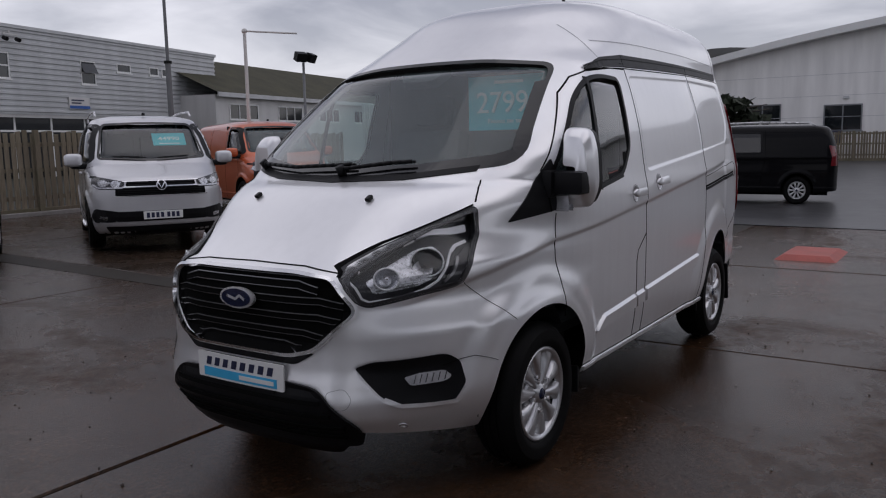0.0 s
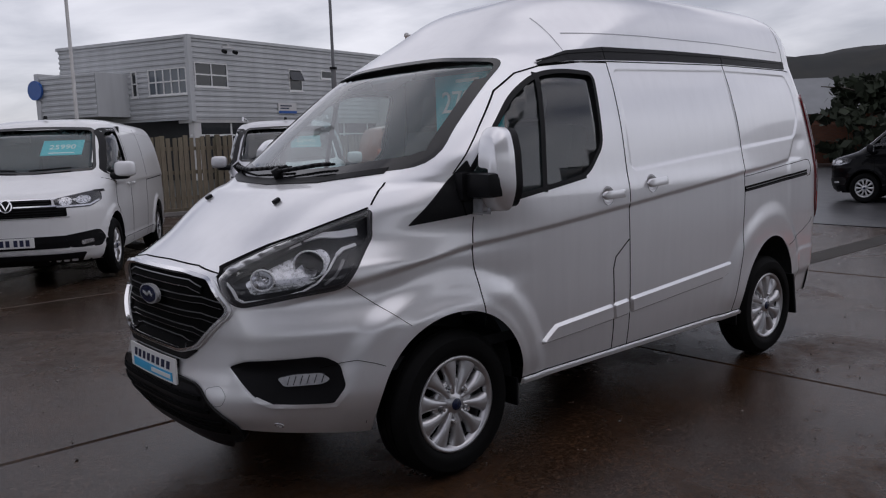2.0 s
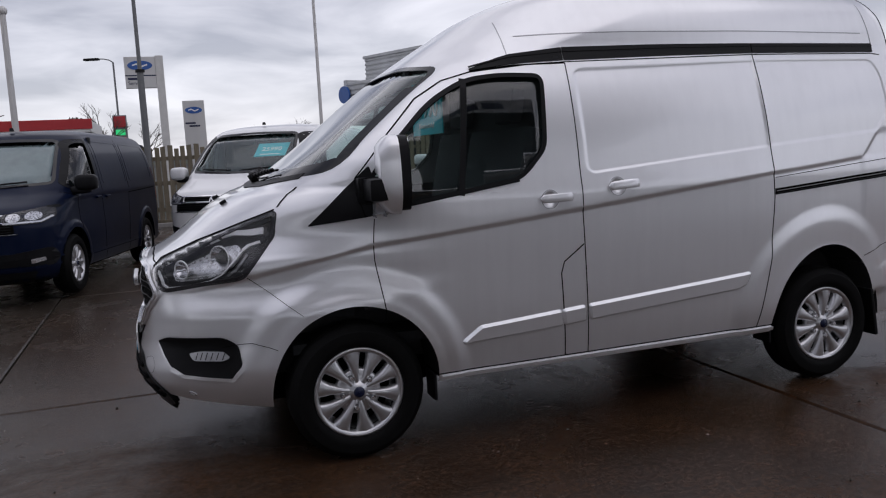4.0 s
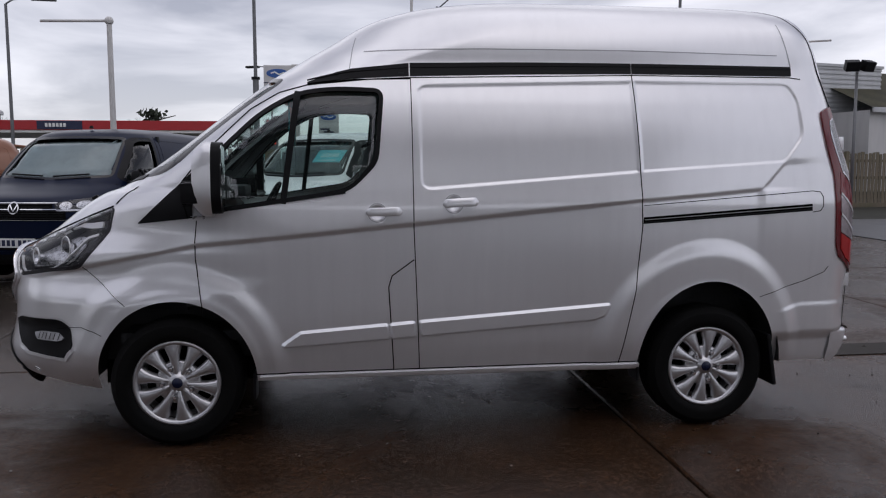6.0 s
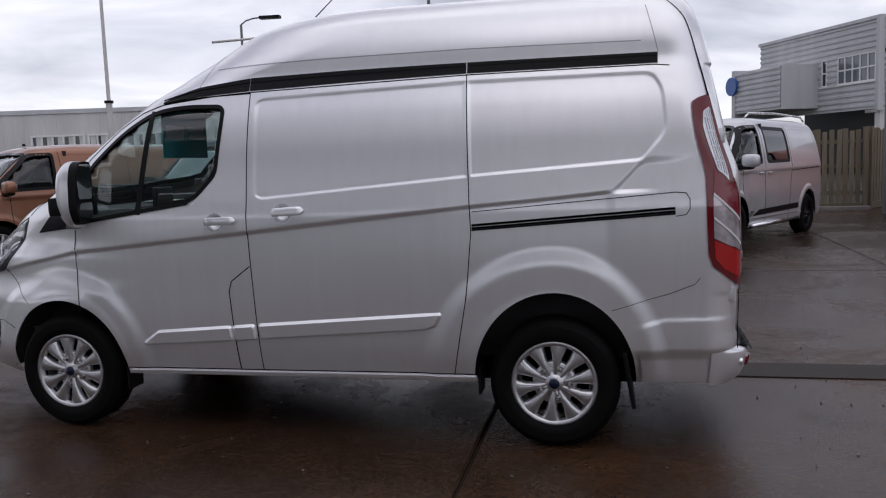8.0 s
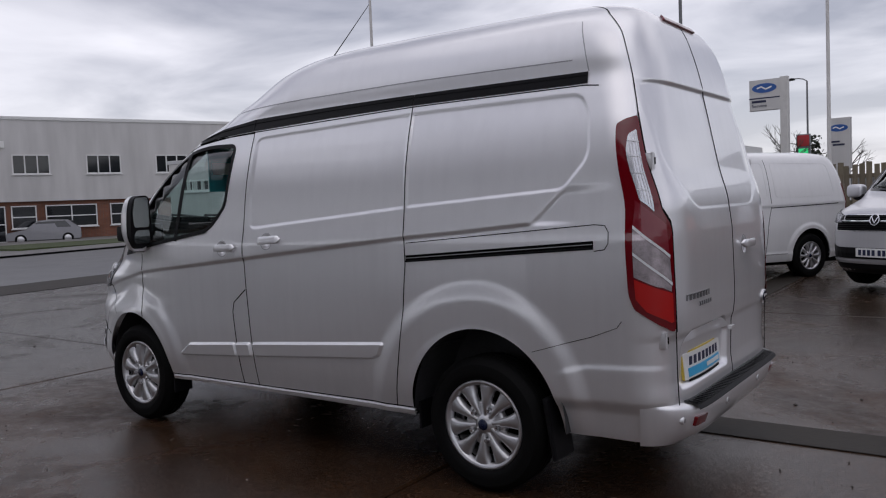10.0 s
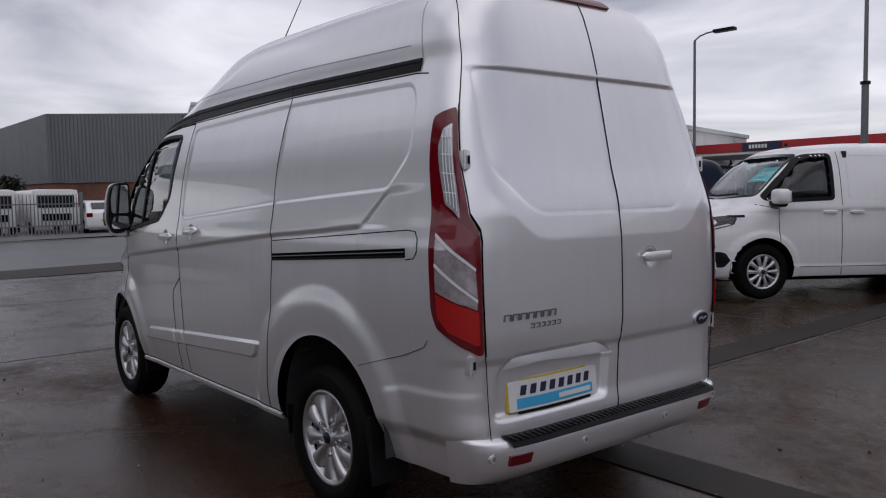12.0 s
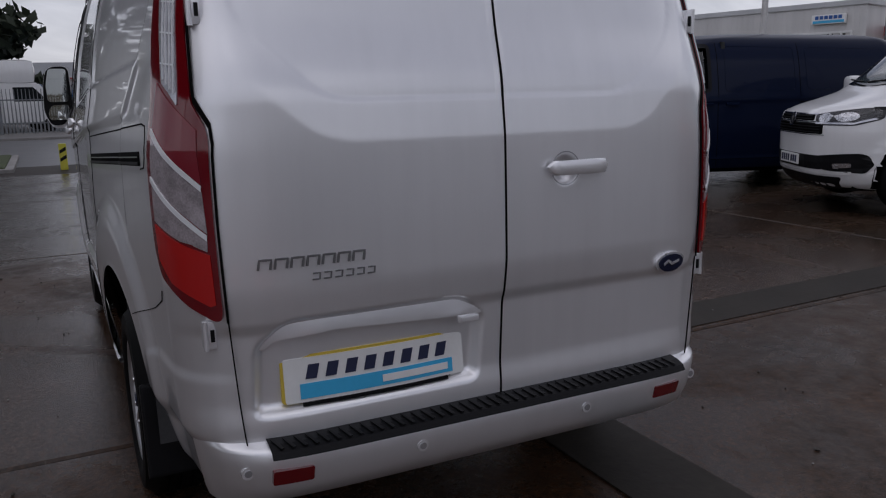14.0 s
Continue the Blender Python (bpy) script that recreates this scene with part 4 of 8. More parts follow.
def door_mirror(parent, sg):
    arm = bmesh.new()
    add_box(arm, -1.40, -1.26, -0.08, 0.08, 1.275, 1.405, 0.025, Matrix.Translation((0, sg * 0.88, 0)))
    add_box(arm, -1.375, -1.22, -0.12, 0.075, 1.29, 1.400, 0.03, Matrix.Translation((0, sg * 0.985, 0)))
    mir = part("door_mirror", arm, M_BLACK, parent, "tall silver-backed door mirror", smooth=True, angle=50)
    # shell: rounded front, flat back
    n = 10
    bm = bmesh.new()
    loops = []
    for t in np.linspace(0, 1, n):
        x = -1.315 + 0.094 * t
        k = 0.72 + 0.28 * math.sin(min(1.0, t * 1.4) * math.pi / 2)
        pts = rounded([(0.952, 1.425), (0.962, 1.605), (1.085, 1.60), (1.115, 1.50), (1.125, 1.32), (1.085, 1.225), (0.985, 1.222), (0.965, 1.262), (1.035, 1.292), (1.040, 1.415)], [0.02, 0.04, 0.05, 0.05, 0.05, 0.03, 0.015, 0.015, 0.02, 0.02], 4)
        pts = [(1.045 + (a - 1.045) * k, 1.425 + (b - 1.425) * k) for a, b in pts]
        loops.append([bm.verts.new((x, sg * a, b)) for a, b in pts])
    for A, B in zip(loops[:-1], loops[1:]):
        for i in range(len(A)):
            bm.faces.new((A[i], A[(i + 1) % len(A)], B[(i + 1) % len(A)], B[i]))
    bm.faces.new(loops[0])
    bm.faces.new(loops[-1])
    bmesh.ops.recalc_face_normals(bm, faces=bm.faces[:])
    part("mirror_shell", bm, M_SILVER_TRIM, mir, "matt silver mirror shell", smooth=True, angle=45)
    rim = rounded([(0.955, 1.31), (0.965, 1.605), (1.085, 1.60), (1.115, 1.50), (1.125, 1.32), (1.085, 1.235), (1.02, 1.24)], [0.02, 0.04, 0.05, 0.05, 0.05, 0.03, 0.02], 4)
    part("mirror_case", patch(inset(rim, 0.004), lambda y, z, o: (-1.186 + o, sg * y, z), 0.012, 0.06, 0.2, bevel=0.002), M_BLACK, mir, "black mirror case", smooth=True, angle=40)
    for lo, hi in ((1.385, 1.585), (1.275, 1.365)):
        pane = rounded([(0.978, lo), (0.980, hi), (1.078, hi), (1.100, (lo + hi) / 2), (1.095, lo)], 0.02)
        part("mirror_pane", patch(pane, lambda y, z, o: (-1.172 + o, sg * y, z), 0.002, 0.004, 0.2), M_MIRROR, mir, "mirror glass")
    bm = box(-1.33, -1.28, 0.955, 1.0, 1.225, 1.285, 0.015, Matrix.Diagonal((1, sg, 1, 1)))
    bmesh.ops.recalc_face_normals(bm, faces=bm.faces[:])
    part("side_indicator", bm, M_LAMP_WHITE, mir, "clear indicator lens")


def seat(parent, x, y, w):
    st = part("seat", box(x - 0.25, x + 0.25, y - w / 2, y + w / 2, 0.85, 1.0, 0.05), M_SEAT, parent, "dark grey cloth seat", smooth=True, angle=50)
    part("backrest", box(-0.07, 0.07, -w / 2, w / 2, 0, 0.65, 0.05, pose(x + 0.24, y, 0.98, 0, 12, 0)), M_SEAT, st, smooth=True, angle=50)
    part("headrest", box(-0.045, 0.045, -0.13, 0.13, 0, 0.2, 0.04, pose(x + 0.375, y, 1.65, 0, 10, 0)), M_SEAT, st, smooth=True, angle=50)


def cab_inside(van):
    seat(van, -0.72, 0.42, 0.5)
    seat(van, -0.72, -0.36, 0.85)
    bm = bmesh.new()
    prof = [(-1.80, 1.28), (-1.55, 1.315), (-1.36, 1.295), (-1.30, 1.22), (-1.36, 1.02), (-1.42, 0.70), (-1.75, 0.70)]
    A = [bm.verts.new((x, -0.80 + max(0.0, -1.36 - x) * 0.45, z)) for x, z in prof]
    B = [bm.verts.new((x, 0.80 - max(0.0, -1.36 - x) * 0.45, z)) for x, z in prof]
    for i in range(len(prof)):
        bm.faces.new((A[i], A[(i + 1) % len(prof)], B[(i + 1) % len(prof)], B[i]))
    bm.faces.new(A); bm.faces.new(B)
    bmesh.ops.recalc_face_normals(bm, faces=bm.faces[:])
    dash = part("dashboard", bm, M_INTERIOR, van, "black moulded dashboard")
    part("screen", box(-1.33, -1.30, -0.12, 0.10, 1.27, 1.42, 0.012, None), M_LAMP_DARK, dash)
    part("instrument_hood", box(-1.42, -1.22, 0.24, 0.60, 1.27, 1.36, 0.03), M_INTERIOR, dash)
    wh = bmesh.new()
    m = pose(-1.10, 0.42, 1.20, 0, -62, 0)
    pts = [m @ Vector((0.19 * math.cos(a), 0.19 * math.sin(a), 0)) for a in np.linspace(0, 2 * math.pi, 25)]
    add_path(wh, pts, 0.015, 7)
    for a in (0.2, math.pi - 0.2, -math.pi / 2):
        add_tube(wh, m @ Vector((0, 0, -0.03)), m @ Vector((0.185 * math.cos(a), 0.185 * math.sin(a), 0)), 0.014, seg=6)
    add_tube(wh, m @ Vector((0, 0, -0.03)), m @ Vector((0, 0, 0.01)), 0.06, seg=16)
    add_tube(wh, m @ Vector((0, 0, -0.03)), m @ Vector((0, 0, -0.25)), 0.03, seg=8)
    part("steering_wheel", wh, M_BLACK, van, "black steering wheel", smooth=True)
    part("bulkhead", box(-0.27, -0.24, -0.84, 0.84, 0.4, 1.98), M_SEALER, van, "dark load-space bulkhead")
    part("cab_floor", box(-1.75, -0.25, -0.85, 0.85, 0.55, 0.60), M_SEALER, van)
    for sg in (-1, 1):
        put = CUSTOM.side(sg)
        part("door_lining", patch([(-1.40, 0.75), (-0.28, 0.75), (-0.28, 1.30), (-0.5, 1.30), (-1.30, 1.20), (-1.40, 1.20)], put, -0.06, 0.02, 0.1), M_INTERIOR, van)
        fput = CUSTOM.front()
        bm = ribbon([(sg * 0.845, 1.47), (sg * 0.785, 1.72), (sg * 0.72, 1.93)], fput, 0.05, -0.03, 0.05, depth=0.03)
        part("pillar_lining", bm, M_LINING, van)
    part("screen_lining", ribbon(inset(SCREEN, 0.002), CUSTOM.front(), 0.055, -0.016, 0.03, closed=True, depth=0.004), M_LINING, van, "grey trim round the screen")
    bm = bmesh.new()
    g = [[bm.verts.new((x, y, 1.99 + 0.03 * (1 - (y / 0.8) ** 2))) for y in np.linspace(-0.60, 0.60, 7)] for x in (-0.74, -0.25)]
    for i in range(6):
        bm.faces.new((g[0][i], g[0][i + 1], g[1][i + 1], g[1][i]))
    part("headlining", bm, M_LINING, van, "pale grey headlining")
    # price card behind the screen
    tm = pose(-0.86, -0.44, 1.755, 90, 0, -90)
    card = part("price_card", box(-0.26, 0.26, -0.148, 0.148, -0.004, 0.004, 0.0, tm), M_CARD, van, "teal price card with white numbers")
    text_mesh("27990", 0.165, M_PAPER, card, tm @ pose(0, -0.052, 0.006), "price_digits", extrude=0.004)
    text_mesh("Finance me today!", 0.036, M_PAPER, card, tm @ pose(0.0, -0.110, 0.006), "small_print")
    part("heading_bar", box(-0.09, 0.09, 0.105, 0.122, 0.004, 0.006, 0, tm), M_PAPER, card)
    for sg in (-1, 1):
        part("card_print", box(sg * 0.13 - 0.10, sg * 0.13 + 0.10, -0.03, 0.05, -0.006, -0.004, 0, tm), M_PAPER, card)
    part("paper_sheet", box(-1.50, -1.30, 0.05, 0.35, 1.318, 1.322, 0, None), M_PAPER, van, "white paper on the dashboard")


def van_details(van):
    F, R = CUSTOM.front(), CUSTOM.rear()
    for sg in (-1, 1):
        S = CUSTOM.side(sg)
        gap = lambda name, line, w=0.005: part(name, ribbon(line, S, w, 0.0016, 0.025), M_GAP, van)
        gap("door_gap", [(-1.31, 0.70), (-1.302, 0.746), (-1.336, 1.0), (-1.336, 1.087), (-1.324, 1.20)])
        gap("door_gap", [(-0.205, 1.945), (-0.203, 1.176), (-0.173, 0.385)])
        gap("door_gap", [(-0.205, 1.945), (-0.5, 1.938), (-0.72, 1.915), (-0.90, 1.868), (-1.05, 1.78), (-1.22, 1.61), (-1.34, 1.47), (-1.40, 1.40)], 0.006)
        gap("sill_gap", [(-1.04, 0.382), (-0.1, 0.385), (0.94, 0.390), (1.05, 0.390)], 0.006)
        part("wing_gap", ribbon([(-1.94, 0.953), (-1.86, 0.89), (-1.76, 0.805), (-1.70, 0.757)], S, 0.0025, 0.0025, 0.02), M_GAP, van)
        part("bumper_gap", ribbon([(-2.085, 0.624), (-2.0, 0.636), (-1.944, 0.641), (-1.87, 0.617), (-1.83, 0.600)], S, 0.0025, 0.0025, 0.02), M_GAP, van)
        part("bumper_gap", ribbon([(1.77, 0.737), (1.90, 0.775), (2.059, 0.820), (2.184, 0.868), (2.208, 0.90)], S, 0.0025, 0.0022, 0.02), M_GAP, van)
        # window
        part("window_surround", ribbon(inset(WIN, 0.009), S, 0.022, 0.003, 0.03, closed=True, depth=0.012), M_BLACK, van, "black rubber window surround")
        g = part("side_window", patch(inset(WIN, 0.013), S, -0.003, 0.004, 0.08), M_GLASS, van, "tinted side glass", smooth=True)
        g.visible_shadow = False
        part("window_bar", ribbon([(-0.80, 1.87), (-0.88, 1.285)], S, 0.032, 0.005, 0.05), M_BLACK, van)
        part("corner_panel", patch(QUARTER, S, 0.006, 0.012, 0.04), M_BLACK, van, "black corner panel below the screen pillar", smooth=True, angle=40)
        part("corner_seam", ribbon([(-1.40, 1.33), (-1.365, 1.21)], S, 0.006, 0.008, 0.04), M_GAP, van)
        part("window_waist", ribbon([(-1.31, 1.238), (-0.56, 1.345)], S, 0.02, 0.008, 0.04), M_BLACK, van)
        door_mirror(van, sg)
        # black band below the raised roof, in three lengths
        top = [(-0.75, 1.920), (-0.55, 1.99), (-0.21, 2.031), (0.4, 2.043), (1.997, 2.048)]
        bot = [(-0.75, 1.912), (-0.5, 1.945), (-0.21, 1.960), (0.4, 1.978), (1.03, 1.988), (2.012, 1.994)]
        for x0, x1 in ((-0.75, -0.213), (-0.207, 1.027), (1.033, 2.012)):
            tx = [x for x in np.linspace(x0, x1, 8)]
            up = [(x, float(np.interp(x, *zip(*top)))) for x in tx]
            dn = [(x, float(np.interp(x, *zip(*bot)))) for x in tx[::-1]]
            part("roof_band", patch(up + dn, S, 0.006, 0.012, 0.06), M_BLACK, van, "ribbed black band under the roof")
            part("band_rib", ribbon([(x, (u[1] + float(np.interp(x, *zip(*bot)))) / 2 + 0.012) for x, u in zip(tx, up)], S, 0.006, 0.010, 0.1), M_BLACK, van)
        gap("roof_seam", [(-0.75, 1.906), (-0.4, 1.942), (-0.21, 1.951), (1.03, 1.979), (2.0, 1.985), (2.07, 1.977)], 0.005)
        part("roof_line", ribbon([(-0.45, 2.10), (0.2, 2.115), (1.0, 2.118), (1.93, 2.112)], S, 0.005, 0.0018, 0.05), M_SHADE_TRIM, van)
        part("roof_line", ribbon([(-0.53, 1.99), (-0.51, 2.12), (-0.49, 2.20)], S, 0.005, 0.0018, 0.05), M_SHADE_TRIM, van)
        part("roof_line", ribbon([(2.015, 2.05), (1.985, 2.18), (1.955, 2.30)], S, 0.005, 0.0018, 0.05), M_SHADE_TRIM, van)
        tail_lamp(van, sg)
        head_lamp(van, sg)
        part("mud_flap", box(-0.012, 0.012, -0.10, 0.09, -0.30, 0.0, 0.010, pose(1.83, sg * 0.855, 0.52, 0, -9, 0)), M_BLACK, van)
        part("mud_flap", box(1.06, 1.075, sg * 0.86 - 0.07, sg * 0.86 + 0.07, 0.27, 0.42, 0.006), M_BLACK, van)
        part("mud_flap", box(-1.06, -1.045, sg * 0.86 - 0.08, sg * 0.86 + 0.06, 0.24, 0.38, 0.006), M_BLACK, van)
        part("sill_ridge", ribbon([(-1.02, 0.362), (1.06, 0.370)], S, 0.018, 0.012, 0.1, depth=0.02), M_SILVER_TRIM, van)
        # protective mouldings
        for poly in ([(-0.895, 0.535), (-0.80, 0.600), (-0.352, 0.632), (-0.342, 0.566)], [(-0.325, 0.633), (-0.208, 0.642), (-0.200, 0.576), (-0.315, 0.567)], [(-0.168, 0.645), (0.872, 0.716), (0.845, 0.663), (0.79, 0.643), (-0.158, 0.580)]):
            part("side_moulding", patch(rounded(poly, 0.006), S, 0.016, 0.016, 0.06, bevel=0.014), M_SILVER_TRIM, van, "silver side moulding", smooth=True, angle=30)
        for hx, hy, hz in ((CUSTOM.rear_x(sg * 0.765, 1.61), sg * 0.785, 1.61), (CUSTOM.rear_x(sg * 0.80, 0.81), sg * 0.815, 0.81)):
            hinge = part("door_hinge", box(hx - 0.06, hx + 0.006, hy - 0.016, hy + 0.016, hz - 0.036, hz + 0.036, 0.005), M_SILVER_TRIM, van, "silver door hinge", smooth=True, angle=40)
            pin = bmesh.new()
            add_tube(pin, (hx + 0.003, hy + sg * 0.010, hz - 0.038), (hx + 0.003, hy + sg * 0.010, hz + 0.038), 0.007, seg=10)
            part("hinge_pin", pin, M_SILVER_TRIM, hinge, smooth=True, angle=40)
            part("hinge_stop", box(hx + 0.004, hx + 0.010, hy - sg * 0.006 - 0.005, hy - sg * 0.006 + 0.005, hz - 0.016, hz + 0.016, 0.002), M_BLACK, hinge)
        # front lamps and bumper details
        fm = mirrored if sg > 0 else (lambda p: p)
        fb = part("fog_bezel", patch(fm(FOG), F, 0.004, 0.012, 0.04), M_BLACK, van, "black fog lamp surround", smooth=True, angle=40)
        fl = part("fog_lamp", patch(fm(rounded([(-0.695, 0.592), (-0.735, 0.604), (-0.790, 0.602), (-0.808, 0.572), (-0.795, 0.555), (-0.715, 0.556)], 0.010)), F, 0.010, 0.01, 0.03), M_LAMP_WHITE, fb, "clear faceted fog lamp")
        for k in range(6):
            y = -0.722 - 0.014 * k
            part("lens_rib", ribbon(fm([(y, 0.562), (y - 0.003, 0.597)]), F, 0.0018, 0.0115, 0.03, depth=0.002), M_DARKCHROME, fl)
        part("fog_ledge", ribbon(fm([(-0.655, 0.516), (-0.70, 0.482), (-0.825, 0.460), (-0.855, 0.515)]), F, 0.014, 0.010, 0.03), M_SILVER_TRIM, van)
        part("bonnet_gap", ribbon(fm([(0.0, 1.050), (-0.30, 1.046), (-0.44, 1.030), (-0.485, 1.024)]), F, 0.0035, 0.0016, 0.02), M_GAP, van)
        part("bonnet_gap", ribbon([(-2.365, 1.010), (-2.325, 1.046), (-2.14, 1.131), (-1.92, 1.218), (-1.78, 1.270)], S, 0.006, 0.0025, 0.02), M_GAP, van)
        yb = -float(CUSTOM.half(-1.762, 1.278)) + 0.004
        part("bonnet_gap", ribbon(fm([(yb, 1.280), (yb + 0.012, 1.325), (yb + 0.035, 1.372)]), F, 0.005, 0.0022, 0.02), M_GAP, van)
        sn = [(-0.69 + 0.008 * math.cos(t), 0.387 + 0.010 * math.sin(t)) for t in np.linspace(0, 6.28, 14, endpoint=False)]
        part("parking_sensor", ribbon(fm(sn), F, 0.005, 0.003, 0.01, closed=True), M_BRIGHT, van)
        nz = fm([(-0.352, 1.296)])[0]
        part("washer_jet", box(-0.018, 0.018, -0.012, 0.012, 0, 0.018, 0.006, Matrix.Translation(F(nz[0], nz[1], 0.0)) @ pose(0, 0, 0, 0, -28, 0)), M_BLACK, van)
    S = CUSTOM.side(-1)
    gap = lambda name, line, w=0.005: part(name, ribbon(line, S, w, 0.0016, 0.025), M_GAP, van)
    gap("slide_gap", [(1.029, 1.985), (1.045, 1.47), (1.055, 1.152), (1.02, 0.80), (0.94, 0.385)])
    gap("flap_gap", [(-0.202, 0.985), (-0.32, 0.90), (-0.338, 0.84), (-0.312, 0.385)], 0.006)
    part("rail_slot", patch([(1.06, 1.162), (2.088, 1.223), (2.087, 1.262), (1.06, 1.198)], S, 0.002, 0.004, 0.1), M_GAP, van, "black sliding-door rail slot")
    part("rail_edge", ribbon([(1.06, 1.168), (2.085, 1.230)], S, 0.008, 0.006, 0.1), M_BLACK, van)
    part("rail_edge", ribbon([(1.065, 1.184), (2.085, 1.247)], S, 0.004, 0.006, 0.1), M_SHADE_TRIM, van)
    gap("rail_pocket", [(1.062, 1.262), (2.09, 1.335), (2.14, 1.33), (2.158, 1.30), (2.158, 1.25), (2.14, 1.222), (2.09, 1.215)], 0.004)
    pull_handle(van, S, -0.36, 1.235, 0.02)
    pull_handle(van, S, 0.045, 1.278, 0.05)
    pull_handle(van, CUSTOM.side(1), -0.36, 1.235, 0.02)
    # ---- rear doors
    gr = lambda name, line, w=0.008: part(name, ribbon(line, R, w, 0.0018, 0.03), M_GAP, van)
    gr("door_gap", [(0.006, 0.50), (0.014, 0.78), (0.019, 0.93), (0.020, 1.28), (0.020, 1.38), (0.024, 1.64), (0.020, 1.985), (0.014, 2.335)], 0.006)
    for sg in (-1, 1):
        C = CUSTOM.corner(sg)
        part("door_gap", ribbon([(0.565, 0.845), (0.54, 0.505)], C, 0.010, 0.0018, 0.03), M_GAP, van)
        part("door_gap", ribbon([(0.88, 1.82), (0.885, 1.90), (0.90, 2.05), (0.90, 2.20), (0.88, 2.33), (0.80, 2.41)], C, 0.014, 0.004, 0.03, depth=0.006), M_GAP, van)
    pull_handle(van, R, 0.26, 1.175, 0.0, 0.21)
    oval_badge("rear_badge", R, 0.640, 0.846, 0.062, 0.034, 0.010, van, "small dark oval badge")
    # plate handle moulding
    lid = lambda y, z, o: (flat + 0.020 + o - 0.22 * max(0.0, z - 0.80) - 0.22 * max(0.0, -y - 0.55) , y, z)
    flat = CUSTOM.rear_x(-0.38, 0.66)
    gm = patch(rounded([(-0.713, 0.757), (-0.623, 0.877), (-0.106, 0.866), (-0.042, 0.785), (-0.062, 0.768), (-0.50, 0.790), (-0.66, 0.775), (-0.685, 0.752)], 0.012), lid, 0.012, 0.05, 0.03, bevel=0.010)
    part("plate_moulding", gm, M_SILVER, van, "silver moulding above the plate", smooth=True, angle=50)
    part("release_catch", box(2.455, 2.475, -0.15, -0.09, 0.765, 0.785, 0.005), M_SILVER_TRIM, van)
    flat = CUSTOM.rear_x(-0.38, 0.66)
    plate_bars(van, lambda y, z, o: (flat + o + 0.012 - 0.10 * (z - 0.655) - 0.18 * (y + 0.36) ** 2, y, z), -0.645, -0.105, 0.595, 0.715, 0.006, True)
    for k in range(7):
        y = -0.695 + k * 0.041
        part("badge_bar", ribbon([(y, 0.975), (y + 0.004, 1.0), (y + 0.034, 1.0), (y + 0.030, 0.975)], R, 0.006, 0.006, 0.02), M_BADGEGREY, van)
    for k in range(6):
        y = -0.56 + k * 0.030
        part("badge_bar", ribbon([(y, 0.938), (y + 0.020, 0.938), (y + 0.022, 0.954), (y + 0.002, 0.954)], R, 0.004, 0.005, 0.02), M_BADGEGREY, van)
    part("brake_light", patch(rounded([(-0.24, 2.335), (0.24, 2.335), (0.20, 2.368), (-0.20, 2.368)], 0.015), R, 0.012, 0.03, 0.03), M_RED, van, "long red high brake light")
    # rear bumper
    prof = [(-0.02, 0.512), (0.036, 0.502), (0.047, 0.492), (0.050, 0.455), (0.043, 0.40), (0.022, 0.35), (-0.03, 0.32)]
    bm = bmesh.new()
    cols = []
    for sg, angs in ((-1, np.linspace(1.35, 0.02, 30)), (1, np.linspace(0.02, 1.35, 30))):
        C = CUSTOM.corner(sg)
        for a in angs:
            fade = float(sstep(0.0, 1.15, 1.18 - a))
            cols.append([bm.verts.new(C(a, z, o * fade - 0.004 * (1 - fade))) for o, z in prof])
    for A, B in zip(cols[:-1], cols[1:]):
        for i in range(len(prof) - 1):
            bm.faces.new((A[i], A[i + 1], B[i + 1], B[i]))
    bmesh.ops.recalc_face_normals(bm, faces=bm.faces[:])
    part("rear_bumper", bm, M_SILVER, van, "silver rear bumper", smooth=True, angle=50)
    bm = bmesh.new()
    rows = []
    for y in np.linspace(-0.70, 0.675, 56):
        x = CUSTOM.rear_x(y, 0.53) + 0.004
        rows.append([bm.verts.new((x + d, y, z)) for d, z in ((-0.01, 0.519), (0.030, 0.5135), (0.058, 0.503), (0.070, 0.486))])
    for A, B in zip(rows[:-1], rows[1:]):
        for i in range(3):
            bm.faces.new((A[i], A[i + 1], B[i + 1], B[i]))
    bmesh.ops.recalc_face_normals(bm, faces=bm.faces[:])
    step = part("bumper_step", bm, M_BLACK, van, "black ribbed plastic bumper step")
    for k in range(44):
        y = -0.68 + k * 0.0305
        x = CUSTOM.rear_x(y, 0.53) + 0.014
        part("tread_rib", box(-0.026, 0.026, -0.005, 0.005, 0, 0.003, 0.001, pose(x + 0.022, y, 0.5135, 0, 12, 20)), M_BLACK, step)
    for sg in (-1, 1):
        C = CUSTOM.corner(sg)
        R2 = lambda y, z, o: (CUSTOM.rear_x(y, 0.5) + 0.062 + o - 0.35 * max(0, 0.455 - z), y, z)
        part("bumper_reflector", patch(rounded([(sg * 0.625 - 0.073, 0.405), (sg * 0.625 - 0.073, 0.45), (sg * 0.625 + 0.033, 0.45), (sg * 0.625 + 0.033, 0.405)], 0.006), R2, 0.004, 0.02, 0.03), M_RED, van, "red bumper reflector")
        for y in (0.28, 0.76):
            cc = Vector(R2(sg * y, 0.435, 0.002)) if y < 0.5 else Vector(C(0.56, 0.44, 0.026))
            bm = bmesh.new()
            add_tube(bm, cc + Vector((-0.02, 0, 0)), cc + Vector((0.004, 0, 0)), 0.017, seg=16)
            part("parking_sensor", bm, M_SILVER_TRIM, van)
            bm = bmesh.new()
            add_tube(bm, cc + Vector((0, 0, 0)), cc + Vector((0.006, 0, 0)), 0.010, seg=12)
